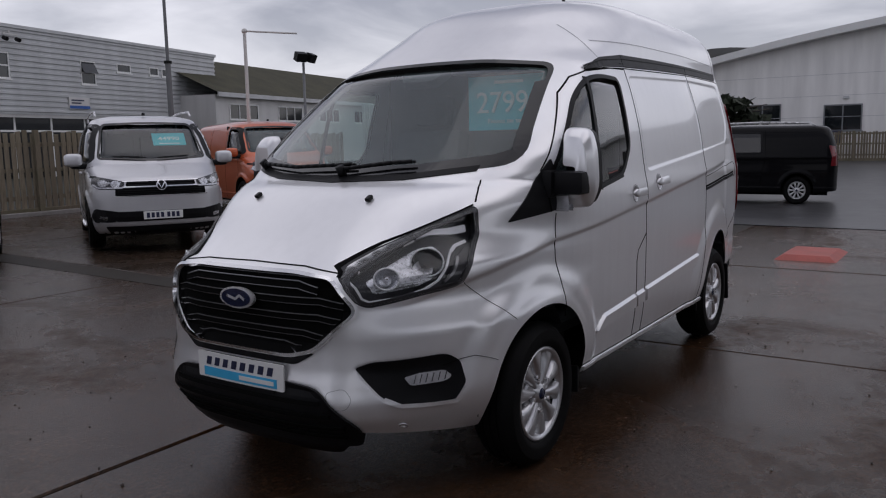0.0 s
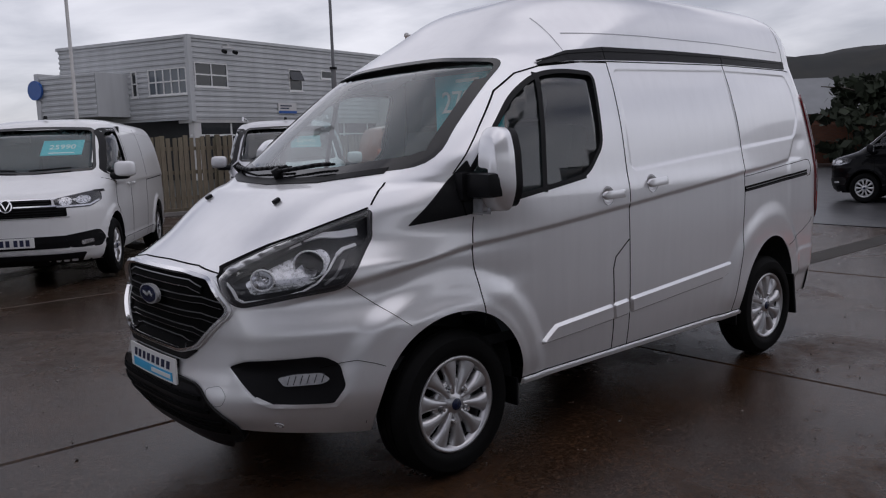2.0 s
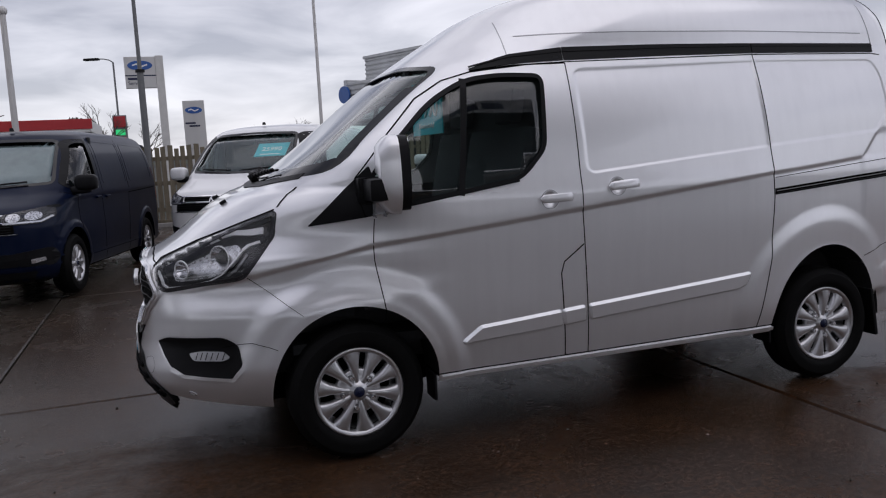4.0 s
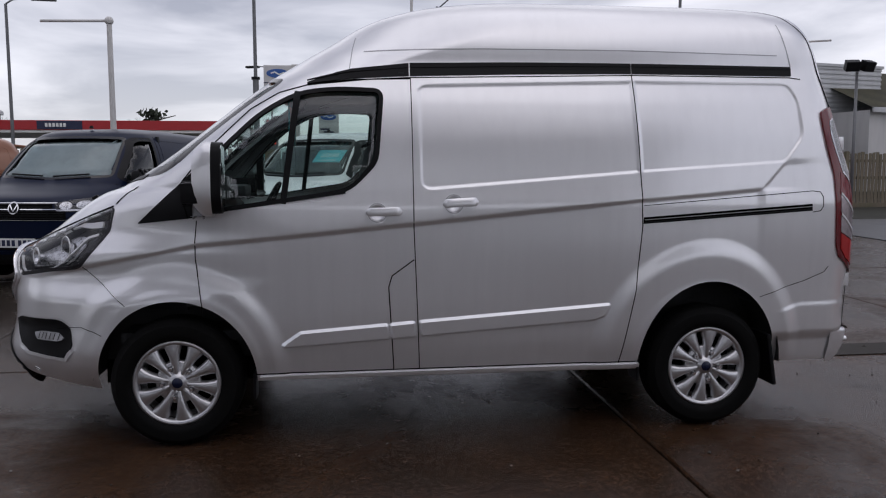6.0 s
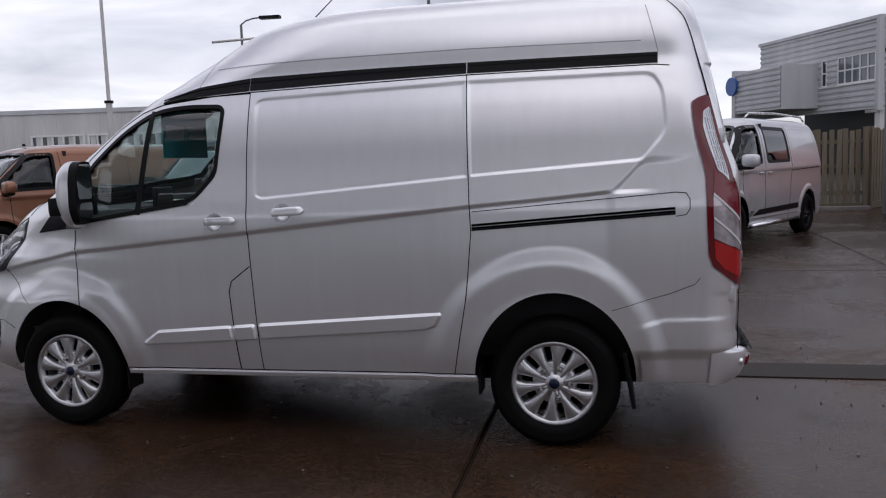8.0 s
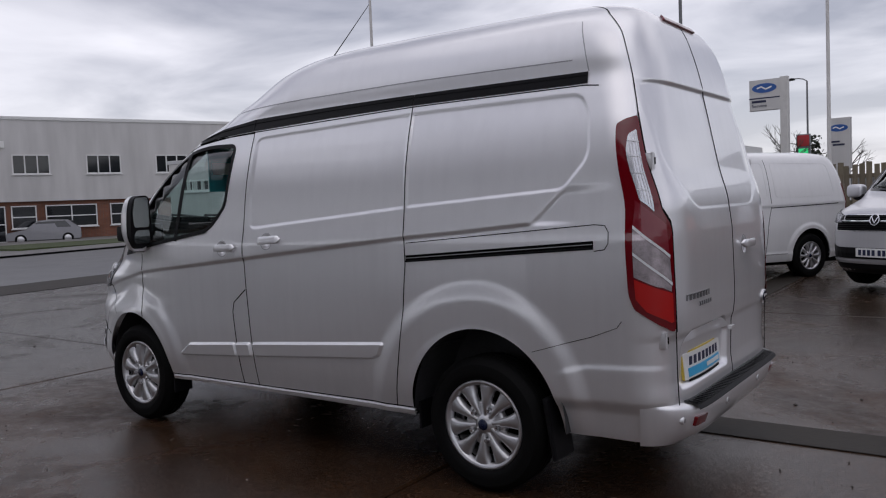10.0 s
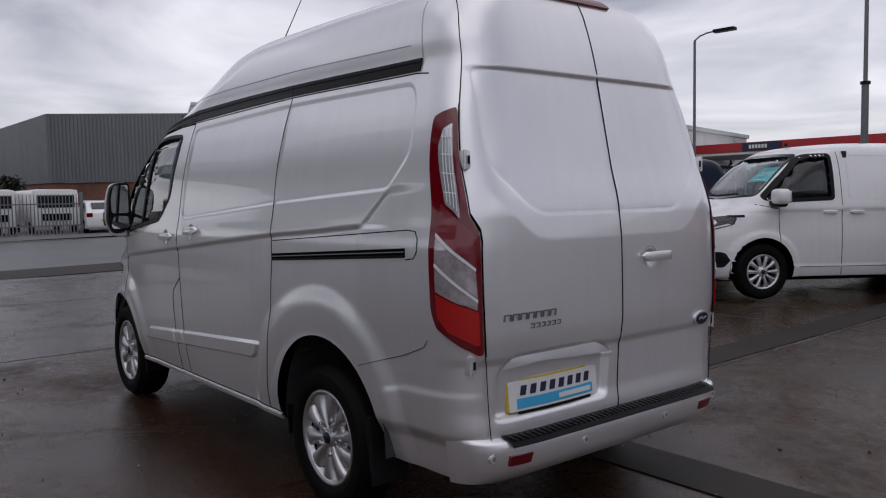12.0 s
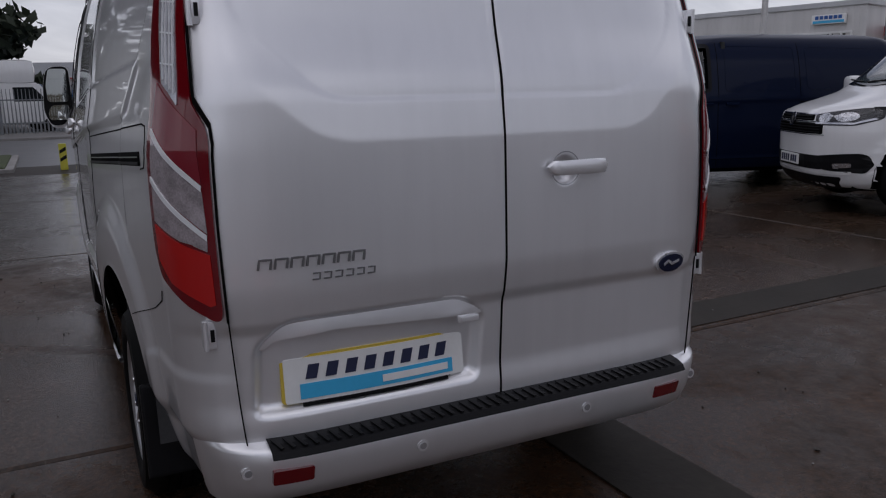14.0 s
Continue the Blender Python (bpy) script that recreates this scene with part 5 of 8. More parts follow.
            part("sensor_eye", bm, M_SHADE_TRIM, van)
    # ---- front end
    gr = part("grille", patch(inset(GRILLE, 0.004), F, 0.002, 0.02, 0.05), M_GAP, van, "black slatted grille with chrome frame")
    part("chrome_frame", ribbon(inset(GRILLE, 0.002), FLAT_FRONT.front(), 0.011, 0.021, 0.02, closed=True, depth=0.018), M_CHROME, gr, "chrome grille frame")
    part("frame_bevel", ribbon(inset(GRILLE, -0.008), FLAT_FRONT.front(), 0.010, 0.013, 0.02, closed=True, depth=0.03), M_SILVER_TRIM, gr)
    for z, h in ((0.972, 0.40), (0.912, 0.50), (0.845, 0.49), (0.778, 0.42), (0.722, 0.32)):
        arc = [(-h, z - 0.020), (-h + 0.09, z), (h - 0.09, z), (h, z - 0.020)]
        part("grille_slat", ribbon(arc, F, 0.034, 0.012, 0.04, depth=0.012), M_GAP, gr)
        part("slat_trim", ribbon([(y, q + 0.014) for y, q in arc], F, 0.003, 0.0165, 0.04, depth=0.006), M_BADGEGREY, gr)
        part("slat_trim", ribbon([(y, q - 0.012) for y, q in arc], F, 0.0035, 0.0145, 0.04, depth=0.005), M_DARKCHROME, gr)
    oval_badge("front_badge", FLAT_FRONT.front(), 0.0, 0.905, 0.102, 0.045, 0.012, van, "blue oval badge with chrome rim")
    part("lower_trim", patch(rounded([(-0.40, 0.700), (0.40, 0.700), (0.31, 0.648), (-0.31, 0.648)], 0.02), F, 0.006, 0.02, 0.04), M_BLACK, van, "black trim above the front plate", smooth=True, angle=40)
    lg = part("lower_grille", patch(LOW_GRILLE, F, 0.010, 0.03, 0.03), M_BLACK, van, "black lower grille")
    for z, h in ((0.50, 0.43), (0.45, 0.47), (0.40, 0.51), (0.355, 0.50)):
        part("grille_slat", ribbon([(-h, z), (h, z)], F, 0.016, 0.020, 0.05, depth=0.012), M_GAP, lg)
    part("front_lip", patch(rounded([(-0.52, 0.325), (0.52, 0.325), (0.42, 0.245), (-0.42, 0.245)], 0.04), F, 0.008, 0.03, 0.03), M_BLACK, van, "black lower front lip", smooth=True, angle=40)
    plate_bars(van, lambda y, z, o: (CUSTOM.front_x(0.0, 0.60) - 0.02 - o + 0.10 * y * y, y, z), 0.268, -0.268, 0.53, 0.645, 0.004, False, -1)
    part("plate_mount", box(-2.475, -2.43, -0.25, 0.25, 0.535, 0.64, 0.006), M_BLACK, van)
    tc = rounded([(-0.455, 0.545), (-0.525, 0.565), (-0.56, 0.52), (-0.54, 0.478), (-0.475, 0.475)], 0.02)
    part("tow_cover", ribbon(tc, F, 0.0025, 0.001, 0.02, closed=True), M_SHADE_TRIM, van)
    # windscreen, cowl and wipers
    sc = part("windscreen", patch(inset(SCREEN, 0.01), F, -0.004, 0.004, 0.09), M_SCREEN, van, "sloping misted windscreen with dark edge band", smooth=True)
    sc.visible_shadow = False
    part("screen_band", ribbon(inset(SCREEN, 0.012), F, 0.020, 0.0012, 0.03, closed=True, depth=0.006), M_BLACKGLASS, van, "glossy black screen edge band")
    part("screen_print", ribbon([(-0.725, 1.85), (-0.775, 1.66), (-0.815, 1.495), (-0.74, 1.462), (-0.4, 1.420), (0, 1.404), (0.4, 1.420), (0.74, 1.462), (0.815, 1.495), (0.775, 1.66), (0.725, 1.85)], F, 0.05, -0.001, 0.03, depth=0.002), M_BLACKGLASS, van, "black printed border of the screen")
    part("sensor_box", patch(rounded([(-0.16, 1.968), (0.16, 1.968), (0.11, 1.885), (-0.11, 1.885)], 0.03), F, -0.008, 0.05, 0.05), M_BLACK, van)
    part("cowl", patch([(-0.70, 1.411), (-0.4, 1.375), (0, 1.362), (0.4, 1.375), (0.70, 1.411), (0.70, 1.436), (0.4, 1.40), (0, 1.388), (-0.4, 1.40), (-0.70, 1.436)], F, 0.004, 0.02, 0.04), M_BLACK, van, "black scuttle panel")
    for y0, pts in ((0.62, [(0.62, 1.425), (0.30, 1.405), (-0.06, 1.418)]), (-0.02, [(-0.02, 1.395), (-0.3, 1.425), (-0.40, 1.43)])):
        wp = bmesh.new()
        line = [Vector(F(y, z, 0.035)) for y, z in densify(pts, 0.06, False)]
        add_path(wp, line, 0.010, 6)
        line = [Vector(F(y, z + 0.012, 0.018)) for y, z in densify(pts, 0.06, False)]
        add_path(wp, line, 0.007, 5)
        add_tube(wp, F(*pts[0], -0.01), F(*pts[0], 0.05), 0.022, seg=10)
        part("wiper", wp, M_BLACK, van, "black wiper arm and blade", smooth=True)
    # aerial on the roof
    bm = bmesh.new()
    add_tube(bm, (-0.03, -0.36, 2.36), (0.0, -0.36, 2.42), 0.016, 0.010, seg=10)
    add_tube(bm, (0.0, -0.36, 2.41), (0.36, -0.36, 2.72), 0.004, 0.002, seg=6)
    part("aerial", bm, M_BLACK, van, "thin black whip aerial")
    cab_inside(van)


M_BLACKGLASS = plain("black_screen_print", (0.008, 0.008, 0.009), 0.06, var=0.1)


def front_faces(x, z, k=0.85):
    return x < CUSTOM.xf(z) + CUSTOM.lf(z) * k


def main_van():
    van = thing("high_roof_van", "silver high-roof panel van with blue dealer plates, on wet concrete", "van")
    ws = inset(SCREEN, 0.016)
    wn = inset(WIN, 0.014)
    hd = inset(HEAD, 0.010)
    gi = inset(GRILLE, 0.02)

    def holes(x, y, z):
        h = (poly_dist(y, z, ws) > 0) & front_faces(x, z, 1.0) & (z > 1.3)
        h |= (np.abs(y) > 0.5) & (poly_dist(x, z, wn) > 0)
        h |= (np.abs(y) > 0.4) & (x < -1.6) & (poly_dist(x, z, hd) > 0)
        return h

    def on_side(sign, poly):
        return lambda x, y, z: (y * sign > 0.35) & (poly_dist(x, z, poly) > 0) & (x > -1.45)

    regions = [
        ("bonnet", lambda x, y, z: (poly_dist(y, z, HOOD_TOP) > 0) & (x < -1.45), "silver bonnet, slightly curved", None),
        ("front_door", on_side(-1, DOOR_F), "silver door with black window surround", None),
        ("front_door", on_side(1, DOOR_F), "", None),
        ("sliding_door", on_side(-1, DOOR_S), "silver sliding door with pressed panel", None),
        ("rear_door", lambda x, y, z: (x > 2.1) & (y < 0) & (y > -0.765) & (z > 0.50) & (z < 2.30), "silver rear door with number plate recess", None),
        ("rear_door", lambda x, y, z: (x > 2.1) & (y >= 0) & (y < 0.765) & (z > 0.50) & (z < 2.30), "silver rear door with pull handle", None),
        ("front_bumper", lambda x, y, z: (z < 0.92) & (x < -1.72), "silver front bumper", None),
        ("roof", lambda x, y, z: z > 2.03, "raised silver roof with water beads and dirt streaks", None),
    ]
    skin = CUSTOM.skin(110, 430, 130, ROWS_Z, regions, "body", van, M_SILVER, holes)
    # wheel housings, floor
    for cx in (-1.45, 1.47):
        for sg in (-1, 1):
            bm = bmesh.new()
            r = 0.45
            ring = [(cx + r * math.cos(a), 0.36 + r * (1.05 if cx < 0 else 1.16) * math.sin(a)) for a in np.linspace(-0.02, math.pi + 0.02, 24)]
            rows = [[bm.verts.new((px, sg * yy, pz)) for px, pz in ring] for yy in (0.915 if cx > 0 else 0.85, 0.58)]
            for a in range(23):
                bm.faces.new((rows[0][a], rows[0][a + 1], rows[1][a + 1], rows[1][a]))
            bm.faces.new(rows[1])
            hs = part("wheel_housing", bm, M_LINER, van, smooth=True, angle=40)
            if cx > 0:
                for a in np.linspace(0.7, 2.4, 7):
                    k = 1.16 if cx > 0 else 1.05
                    rb = bmesh.new()
                    add_tube(rb, (cx + 0.445 * math.cos(a), sg * 0.90, 0.36 + 0.445 * k * math.sin(a)), (cx + 0.445 * math.cos(a), sg * 0.62, 0.36 + 0.445 * k * math.sin(a)), 0.012, seg=6)
                    part("liner_rib", rb, M_LINER, hs)
    bm = box(-1.9, 2.0, -0.60, 0.60, 0.27, 0.40)
    add_box(bm, -1.0, 1.02, -0.90, 0.90, 0.335, 0.42)
    part("underfloor", bm, M_GAP, van)
    for cx, cy, mm in ((-1.452, -0.84, 1), (1.468, -0.845, 1), (-1.452, 0.84, -1), (1.468, 0.845, -1)):
        turn = pose(cx, cy, 0.343, 0, 0, 0 if mm > 0 else 180) @ pose(0, 0, 0, 0, 17 * cx, 0)
        wheel("wheel", 0.343, 0.215, 0.224, M_ALLOY, 10, van, turn, broad=True)
    van_details(van)
    return van


van = main_van()


# ---------------------------------------------------------------- ground
def ground_z(x, y):
    """The yard rises gently beyond the van."""
    return 0.013 * max(0.0, min(y, 18.0) - 1.0)


def wet_concrete():
    k = NT("wet_concrete")
    co = k.co.outputs["Object"]
    big, mid, fine, grit = k.noise(0.33, 5, 0.6, dist=0.4), k.noise(1.6, 6, 0.62), k.noise(9, 6, 0.65), k.noise(150, 3, 0.7)
    geo = k.t.nodes.new("ShaderNodeNewGeometry")
    sep = k.n("ShaderNodeSeparateXYZ")
    k.link(geo.outputs["Position"], sep.inputs[0])
    # rust-brown standing damp, mostly beside and behind the van
    near = k.n("ShaderNodeMapRange"); near.inputs[1].default_value = -4.6; near.inputs[2].default_value = -2.4
    k.link(sep.outputs[0], near.inputs[0])
    deep = k.n("ShaderNodeMapRange"); deep.inputs[1].default_value = 4.5; deep.inputs[2].default_value = 1.0
    k.link(sep.outputs[1], deep.inputs[0])
    brown = k.math("MULTIPLY", k.ramp(k.math("ADD", k.math("MULTIPLY", big, 0.7), k.math("MULTIPLY", mid, 0.3)), [(0.28, (0.25, 0.25, 0.25)), (0.48, (1, 1, 1))]), k.math("MULTIPLY", near.outputs[0], k.math("ADD", 0.55, k.math("MULTIPLY", deep.outputs[0], 0.45))))
    grey = k.ramp(fine, [(0.3, (0.034, 0.030, 0.025)), (0.7, (0.076, 0.067, 0.058))])
    rust = k.ramp(mid, [(0.3, (0.032, 0.013, 0.0045)), (0.7, (0.084, 0.037, 0.014))])
    col = k.mix(brown, grey, rust)
    damp = k.ramp(k.math("ADD", k.math("MULTIPLY", k.noise(0.6, 5, 0.6, dist=0.8), 0.75), k.math("MULTIPLY", fine, 0.25)), [(0.36, (0, 0, 0)), (0.54, (1, 1, 1))])
    col = k.mix(k.math("MULTIPLY", damp, 0.45), col, k.mix(0.5, col, (0.02, 0.012, 0.008)))
    col = k.mix(k.ramp(grit, [(0.58, (0, 0, 0)), (0.70, (1, 1, 1))]), col, (0.13, 0.115, 0.10), "MIX")
    speck = k.ramp(k.noise(38, 5, 0.7), [(0.34, (0.40, 0.40, 0.40)), (0.50, (1, 1, 1)), (0.66, (1.8, 1.8, 1.8))])
    col = k.mix(1.0, col, speck, "MULTIPLY")
    info = k.rnd()
    col = k.mix(k.math("MULTIPLY", info, 0.2), col, (0.05, 0.045, 0.04))
    col = k.mix(1.0, col, (0.80, 0.78, 0.76), "MULTIPLY")
    rough = k.math("SUBTRACT", k.math("ADD", 0.40, k.math("MULTIPLY", fine, 0.16)), k.math("MULTIPLY", damp, 0.34))
    k.set(Base_Color=col, Roughness=rough, Specular_IOR_Level=k.math("ADD", 0.10, k.math("MULTIPLY", damp, 0.22)))
    k.bump(k.math("ADD", k.math("MULTIPLY", grit, 0.4), k.math("MULTIPLY", fine, 0.6)), 0.6, 0.006)
    return k.m


M_CONCRETE = wet_concrete()
M_TARMAC = plain("wet_tarmac", (0.055, 0.055, 0.058), 0.33, var=0.35, scale=1.2, bump=0.5)
M_DIRT = plain("joint_dirt", (0.020, 0.020, 0.012), 0.9, var=0.5, scale=4, bump=0.3)
M_ROAD = plain("road_tarmac", (0.10, 0.10, 0.102), 0.42, var=0.25, scale=0.7, bump=0.4)
M_GRASS = plain("grass", (0.045, 0.06, 0.02), 0.9, var=0.5, scale=3, bump=0.6)
M_KERB = plain("kerb_stone", (0.22, 0.21, 0.2), 0.7, var=0.25, scale=2, bump=0.3)
M_PAVE = plain("damp_pavement", (0.14, 0.135, 0.13), 0.5, var=0.25, scale=1.5, bump=0.3)


def sheet(name, x0, x1, y0, y1, dz, material, nx=1, ny=1, parent=None, thick=0.0):
    bm = bmesh.new()
    g = [[bm.verts.new((x, y, ground_z(x, y) + dz)) for y in np.linspace(y0, y1, ny + 1)] for x in np.linspace(x0, x1, nx + 1)]
    for i in range(nx):
        for j in range(ny):
            bm.faces.new((g[i][j], g[i + 1][j], g[i + 1][j + 1], g[i][j + 1]))
    if thick:
        es = [e for e in bm.edges if e.is_boundary]
        r = bmesh.ops.extrude_edge_only(bm, edges=es)
        for v in r["geom"]:
            if isinstance(v, bmesh.types.BMVert):
                v.co.z -= thick
    return part(name, bm, material, parent)


bm = bmesh.new()
xs = [-900, -300, -100, -50, -30, -20, -12, -4, 4, 12, 20, 30, 50, 100, 300, 900]
ys = [-900, -300, -100, -40, -20, -10, 0, 1, 4, 7, 10, 13, 16, 18, 25, 50, 120, 300, 900]
g = [[bm.verts.new((x, y, ground_z(x, y) - 0.030)) for y in ys] for x in xs]
for i in range(len(xs) - 1):
    for j in range(len(ys) - 1):
        bm.faces.new((g[i][j], g[i + 1][j], g[i + 1][j + 1], g[i][j + 1]))
ground = tagged(part("ground", bm, M_DIRT, None), "dark wet ground under the concrete yard", "ground", kind="structure")

yard = tagged(new("pavement_yard"), "wet stained concrete slabs with dark joints", "pavement", kind="structure")
SX = [-12.4, -8.0, -3.55, 1.05, 5.05, 9.6]
SY = [-17.2, -12.7, -8.2, -3.7, 0.83, 5.3, 9.8, 14.4]
GAP = 0.008
for i in range(len(SX) - 1):
    for j in range(len(SY) - 1):
        x0, x1, y0, y1 = SX[i] + GAP, SX[i + 1] - GAP, SY[j] + GAP, SY[j + 1] - GAP
        lift = 0.0012 * ((i * 7 + j * 5) % 4)
        bm = bmesh.new()
        n = 6
        xs_ = [x0] + [x0 + 0.012] + list(np.linspace(x0, x1, n + 1)[1:-1]) + [x1 - 0.012] + [x1]
        ys_ = [y0] + [y0 + 0.012] + list(np.linspace(y0, y1, n + 1)[1:-1]) + [y1 - 0.012] + [y1]
        gg = []
        for a, x in enumerate(xs_):
            row = []
            for b, y in enumerate(ys_):
                edge = a in (0, len(xs_) - 1) or b in (0, len(ys_) - 1)
                wob = 0.006 * (noise.noise((x * 3, y * 3, 1.7)) if edge else 0)
                row.append(bm.verts.new((x + wob * (a in (0, len(xs_) - 1)), y + wob * (b in (0, len(ys_) - 1)), ground_z(x, y) + lift - 0.004 - (0.010 if edge else 0))))
            gg.append(row)
        for a in range(len(xs_) - 1):
            for b in range(len(ys_) - 1):
                bm.faces.new((gg[a][b], gg[a + 1][b], gg[a + 1][b + 1], gg[a][b + 1]))
        es = [e for e in bm.edges if e.is_boundary]
        r = bmesh.ops.extrude_edge_only(bm, edges=es)
        for v in r["geom"]:
            if isinstance(v, bmesh.types.BMVert):
                v.co.z -= 0.03
        part("slab", bm, M_CONCRETE, yard)

# darker repair bands along two joints
M_BAND = plain("repair_band", (0.034, 0.029, 0.024), 0.6, spec=0.15, var=0.3, scale=2, bump=0.3)
tagged(sheet("pavement_band", 1.06, 9.55, 0.56, 0.93, 0.004, M_BAND, 6, 1, None, 0.006), "dark repaired strip across the concrete", "repair strip", kind="structure")
tagged(sheet("pavement_band", 0.62, 1.0, 1.6, 13.5, 0.004, M_BAND, 1, 10, None, 0.006), "dark repaired strip across the concrete", "repair strip", kind="structure")
tagged(sheet("road_side", 9.7, 60, -60, 13.9, -0.004, M_TARMAC, 8, 12), "wet dark tarmac beyond the concrete", "road", kind="structure")
tagged(sheet("road", -27.0, -14.6, -120, 120, -0.010, M_ROAD, 4, 40), "damp grey road past the yard", "road", kind="structure")
tagged(sheet("pavement_apron", -14.6, -12.45, -120, 120, -0.004, M_BAND, 1, 40), "dark edge between the yard and the road", "pavement", kind="structure")
tagged(sheet("pavement_far", -44.0, -27.15, -120, 120, 0.06, M_PAVE, 4, 40), "damp pavement beyond the road", "pavement", kind="structure")
tagged(part("kerb", box(-27.15, -27.0, -60, 60, -0.03, 0.075, 0.01), M_KERB, None), "pale kerb stones along the far side", "kerb", kind="structure")
tagged(part("verge", box(-37, -30.5, 12.5, 40, 0.03, 0.30, 0.08), M_GRASS, None), "strip of short winter grass", "grass verge", kind="structure")
tagged(part("verge", box(-17.5, -13.4, -9, -1.9, -0.02, 0.10, 0.05), M_GRASS, None), "small kerbed patch of grass", "grass verge", kind="structure")
tagged(part("kerb", box(-17.7, -13.2, -9.2, -1.75, -0.03, 0.07, 0.02), M_KERB, None), "pale kerb round the grass", "kerb", kind="structure")
M_PAD = plain("red_rubber_pad", (0.38, 0.08, 0.06), 0.55, var=0.2, scale=5, bump=0.2)
for y0 in (-1.25, -2.75):
    bm = box(5.72, 6.80, y0, y0 + 0.72, -0.004, 0.06, 0.0)
    for v in bm.verts:
        if v.co.z > 0.03:
            v.co.x += 0.12 if v.co.x < 6 else -0.12
            v.co.y += 0.1 if v.co.y < y0 + 0.3 else -0.1
    part_ob = part("speed_cushion", bm, M_PAD, None)
    tagged(part_ob, "low red rubber speed cushion on the concrete", "speed cushion", group="speed cushions")

# small stones and litter on the slabs
st = bmesh.new()
rnd = random.Random(4)
for k in range(260):
    x, y = rnd.uniform(-9, 8), rnd.uniform(-6, 6)
    r = rnd.uniform(0.003, 0.009)
    bmesh.ops.create_icosphere(st, subdivisions=1, radius=r, matrix=Matrix.Translation((x, y, ground_z(x, y) + r * 0.3)) @ Matrix.Diagonal((1, rnd.uniform(0.6, 1.3), 0.6, 1)))
tagged(part("loose_stones", st, M_KERB, None), "scattered small stones on the concrete", "stones", kind="stuff")


# ---------------------------------------------------------------- parked vans
def t6_relief(x, z):
    u = z - np.interp(x, [-2.2, 2.3], [1.10, 1.16])
    y = -0.012 * sstep(0.0, -0.04, u) * (1 - sstep(-0.1, -0.4, u))
    y = y + 0.012 * (1 - sstep(0.40, 0.44, z))
    for cx in (-1.55, 1.45):
        d = np.hypot(x - cx, z - 0.36)
        y = y + 0.022 * (1 - sstep(0.46, 0.50, d))
    return y


T6 = VanShape(
    xf=[(0.20, -2.28), (0.30, -2.39), (0.50, -2.45), (0.80, -2.455), (0.95, -2.43), (1.02, -2.35), (1.12, -2.05), (1.20, -1.82), (1.86, -0.95), (1.92, -0.75), (1.96, -0.30), (1.98, 0.2)],
    lf=[(0.20, 0.75), (0.80, 0.8), (1.0, 0.9), (1.15, 0.7), (1.25, 0.45), (1.40, 0.34), (1.86, 0.42), (1.93, 0.6), (1.98, 0.3)],
    xr=[(0.20, 2.35), (0.40, 2.44), (0.90, 2.44), (1.20, 2.42), (1.80, 2.25), (1.90, 2.15), (1.95, 1.9), (1.98, 1.4)],
    lr=[(0.20, 0.30), (1.90, 0.30), (1.98, 0.2)],
    w=[(0.20, 0.82), (0.30, 0.90), (0.50, 0.935), (0.90, 0.95), (1.12, 0.952), (1.25, 0.935), (1.60, 0.87), (1.80, 0.80), (1.88, 0.74), (1.93, 0.62), (1.96, 0.45), (1.98, 0.05)],
    qf=3.8, qr=5.5, taper=(0.03, 0.03), relief=t6_relief, arches=((-1.55, 0.36, 0.40, 1.02), (1.45, 0.36, 0.40, 1.02)),
    floor=lambda x: np.interp(x, [-2.5, -1.9, -1.1, 1.0, 1.9, 2.5], [0.26, 0.24, 0.28, 0.28, 0.30, 0.34]))
T_ROWS = np.concatenate([np.arange(0.20, 1.86, 0.0185), np.linspace(1.86, 1.98, 14)])
T_WIN = rounded([(-0.62, 1.80), (-0.62, 1.235), (-1.42, 1.205), (-1.55, 1.25), (-1.30, 1.50), (-1.02, 1.76), (-0.90, 1.80)], 0.04)
T_WIN2 = rounded([(0.55, 1.78), (0.57, 1.25), (-0.42, 1.24), (-0.42, 1.79)], 0.05)
T_SCREEN = rounded([(-0.76, 1.285), (0, 1.235), (0.76, 1.285), (0.655, 1.80), (0, 1.835), (-0.655, 1.80)], [0.05, 0.2, 0.05, 0.08, 0.2, 0.08])
HEX = rounded([(-0.60, 0.80), (-0.50, 0.95), (0.50, 0.95), (0.60, 0.80), (0.42, 0.62), (-0.42, 0.62)], 0.05)


def pebble(c, half, power=0.55):
    """A rounded block: a sphere pushed out towards its box."""
    bm = bmesh.new()
    bmesh.ops.create_uvsphere(bm, u_segments=18, v_segments=12, radius=1.0)
    for v_ in bm.verts:
        v_.co = Vector([c[k] + half[k] * math.copysign(abs(v_.co[k]) ** power, v_.co[k]) for k in range(3)])
    return bm


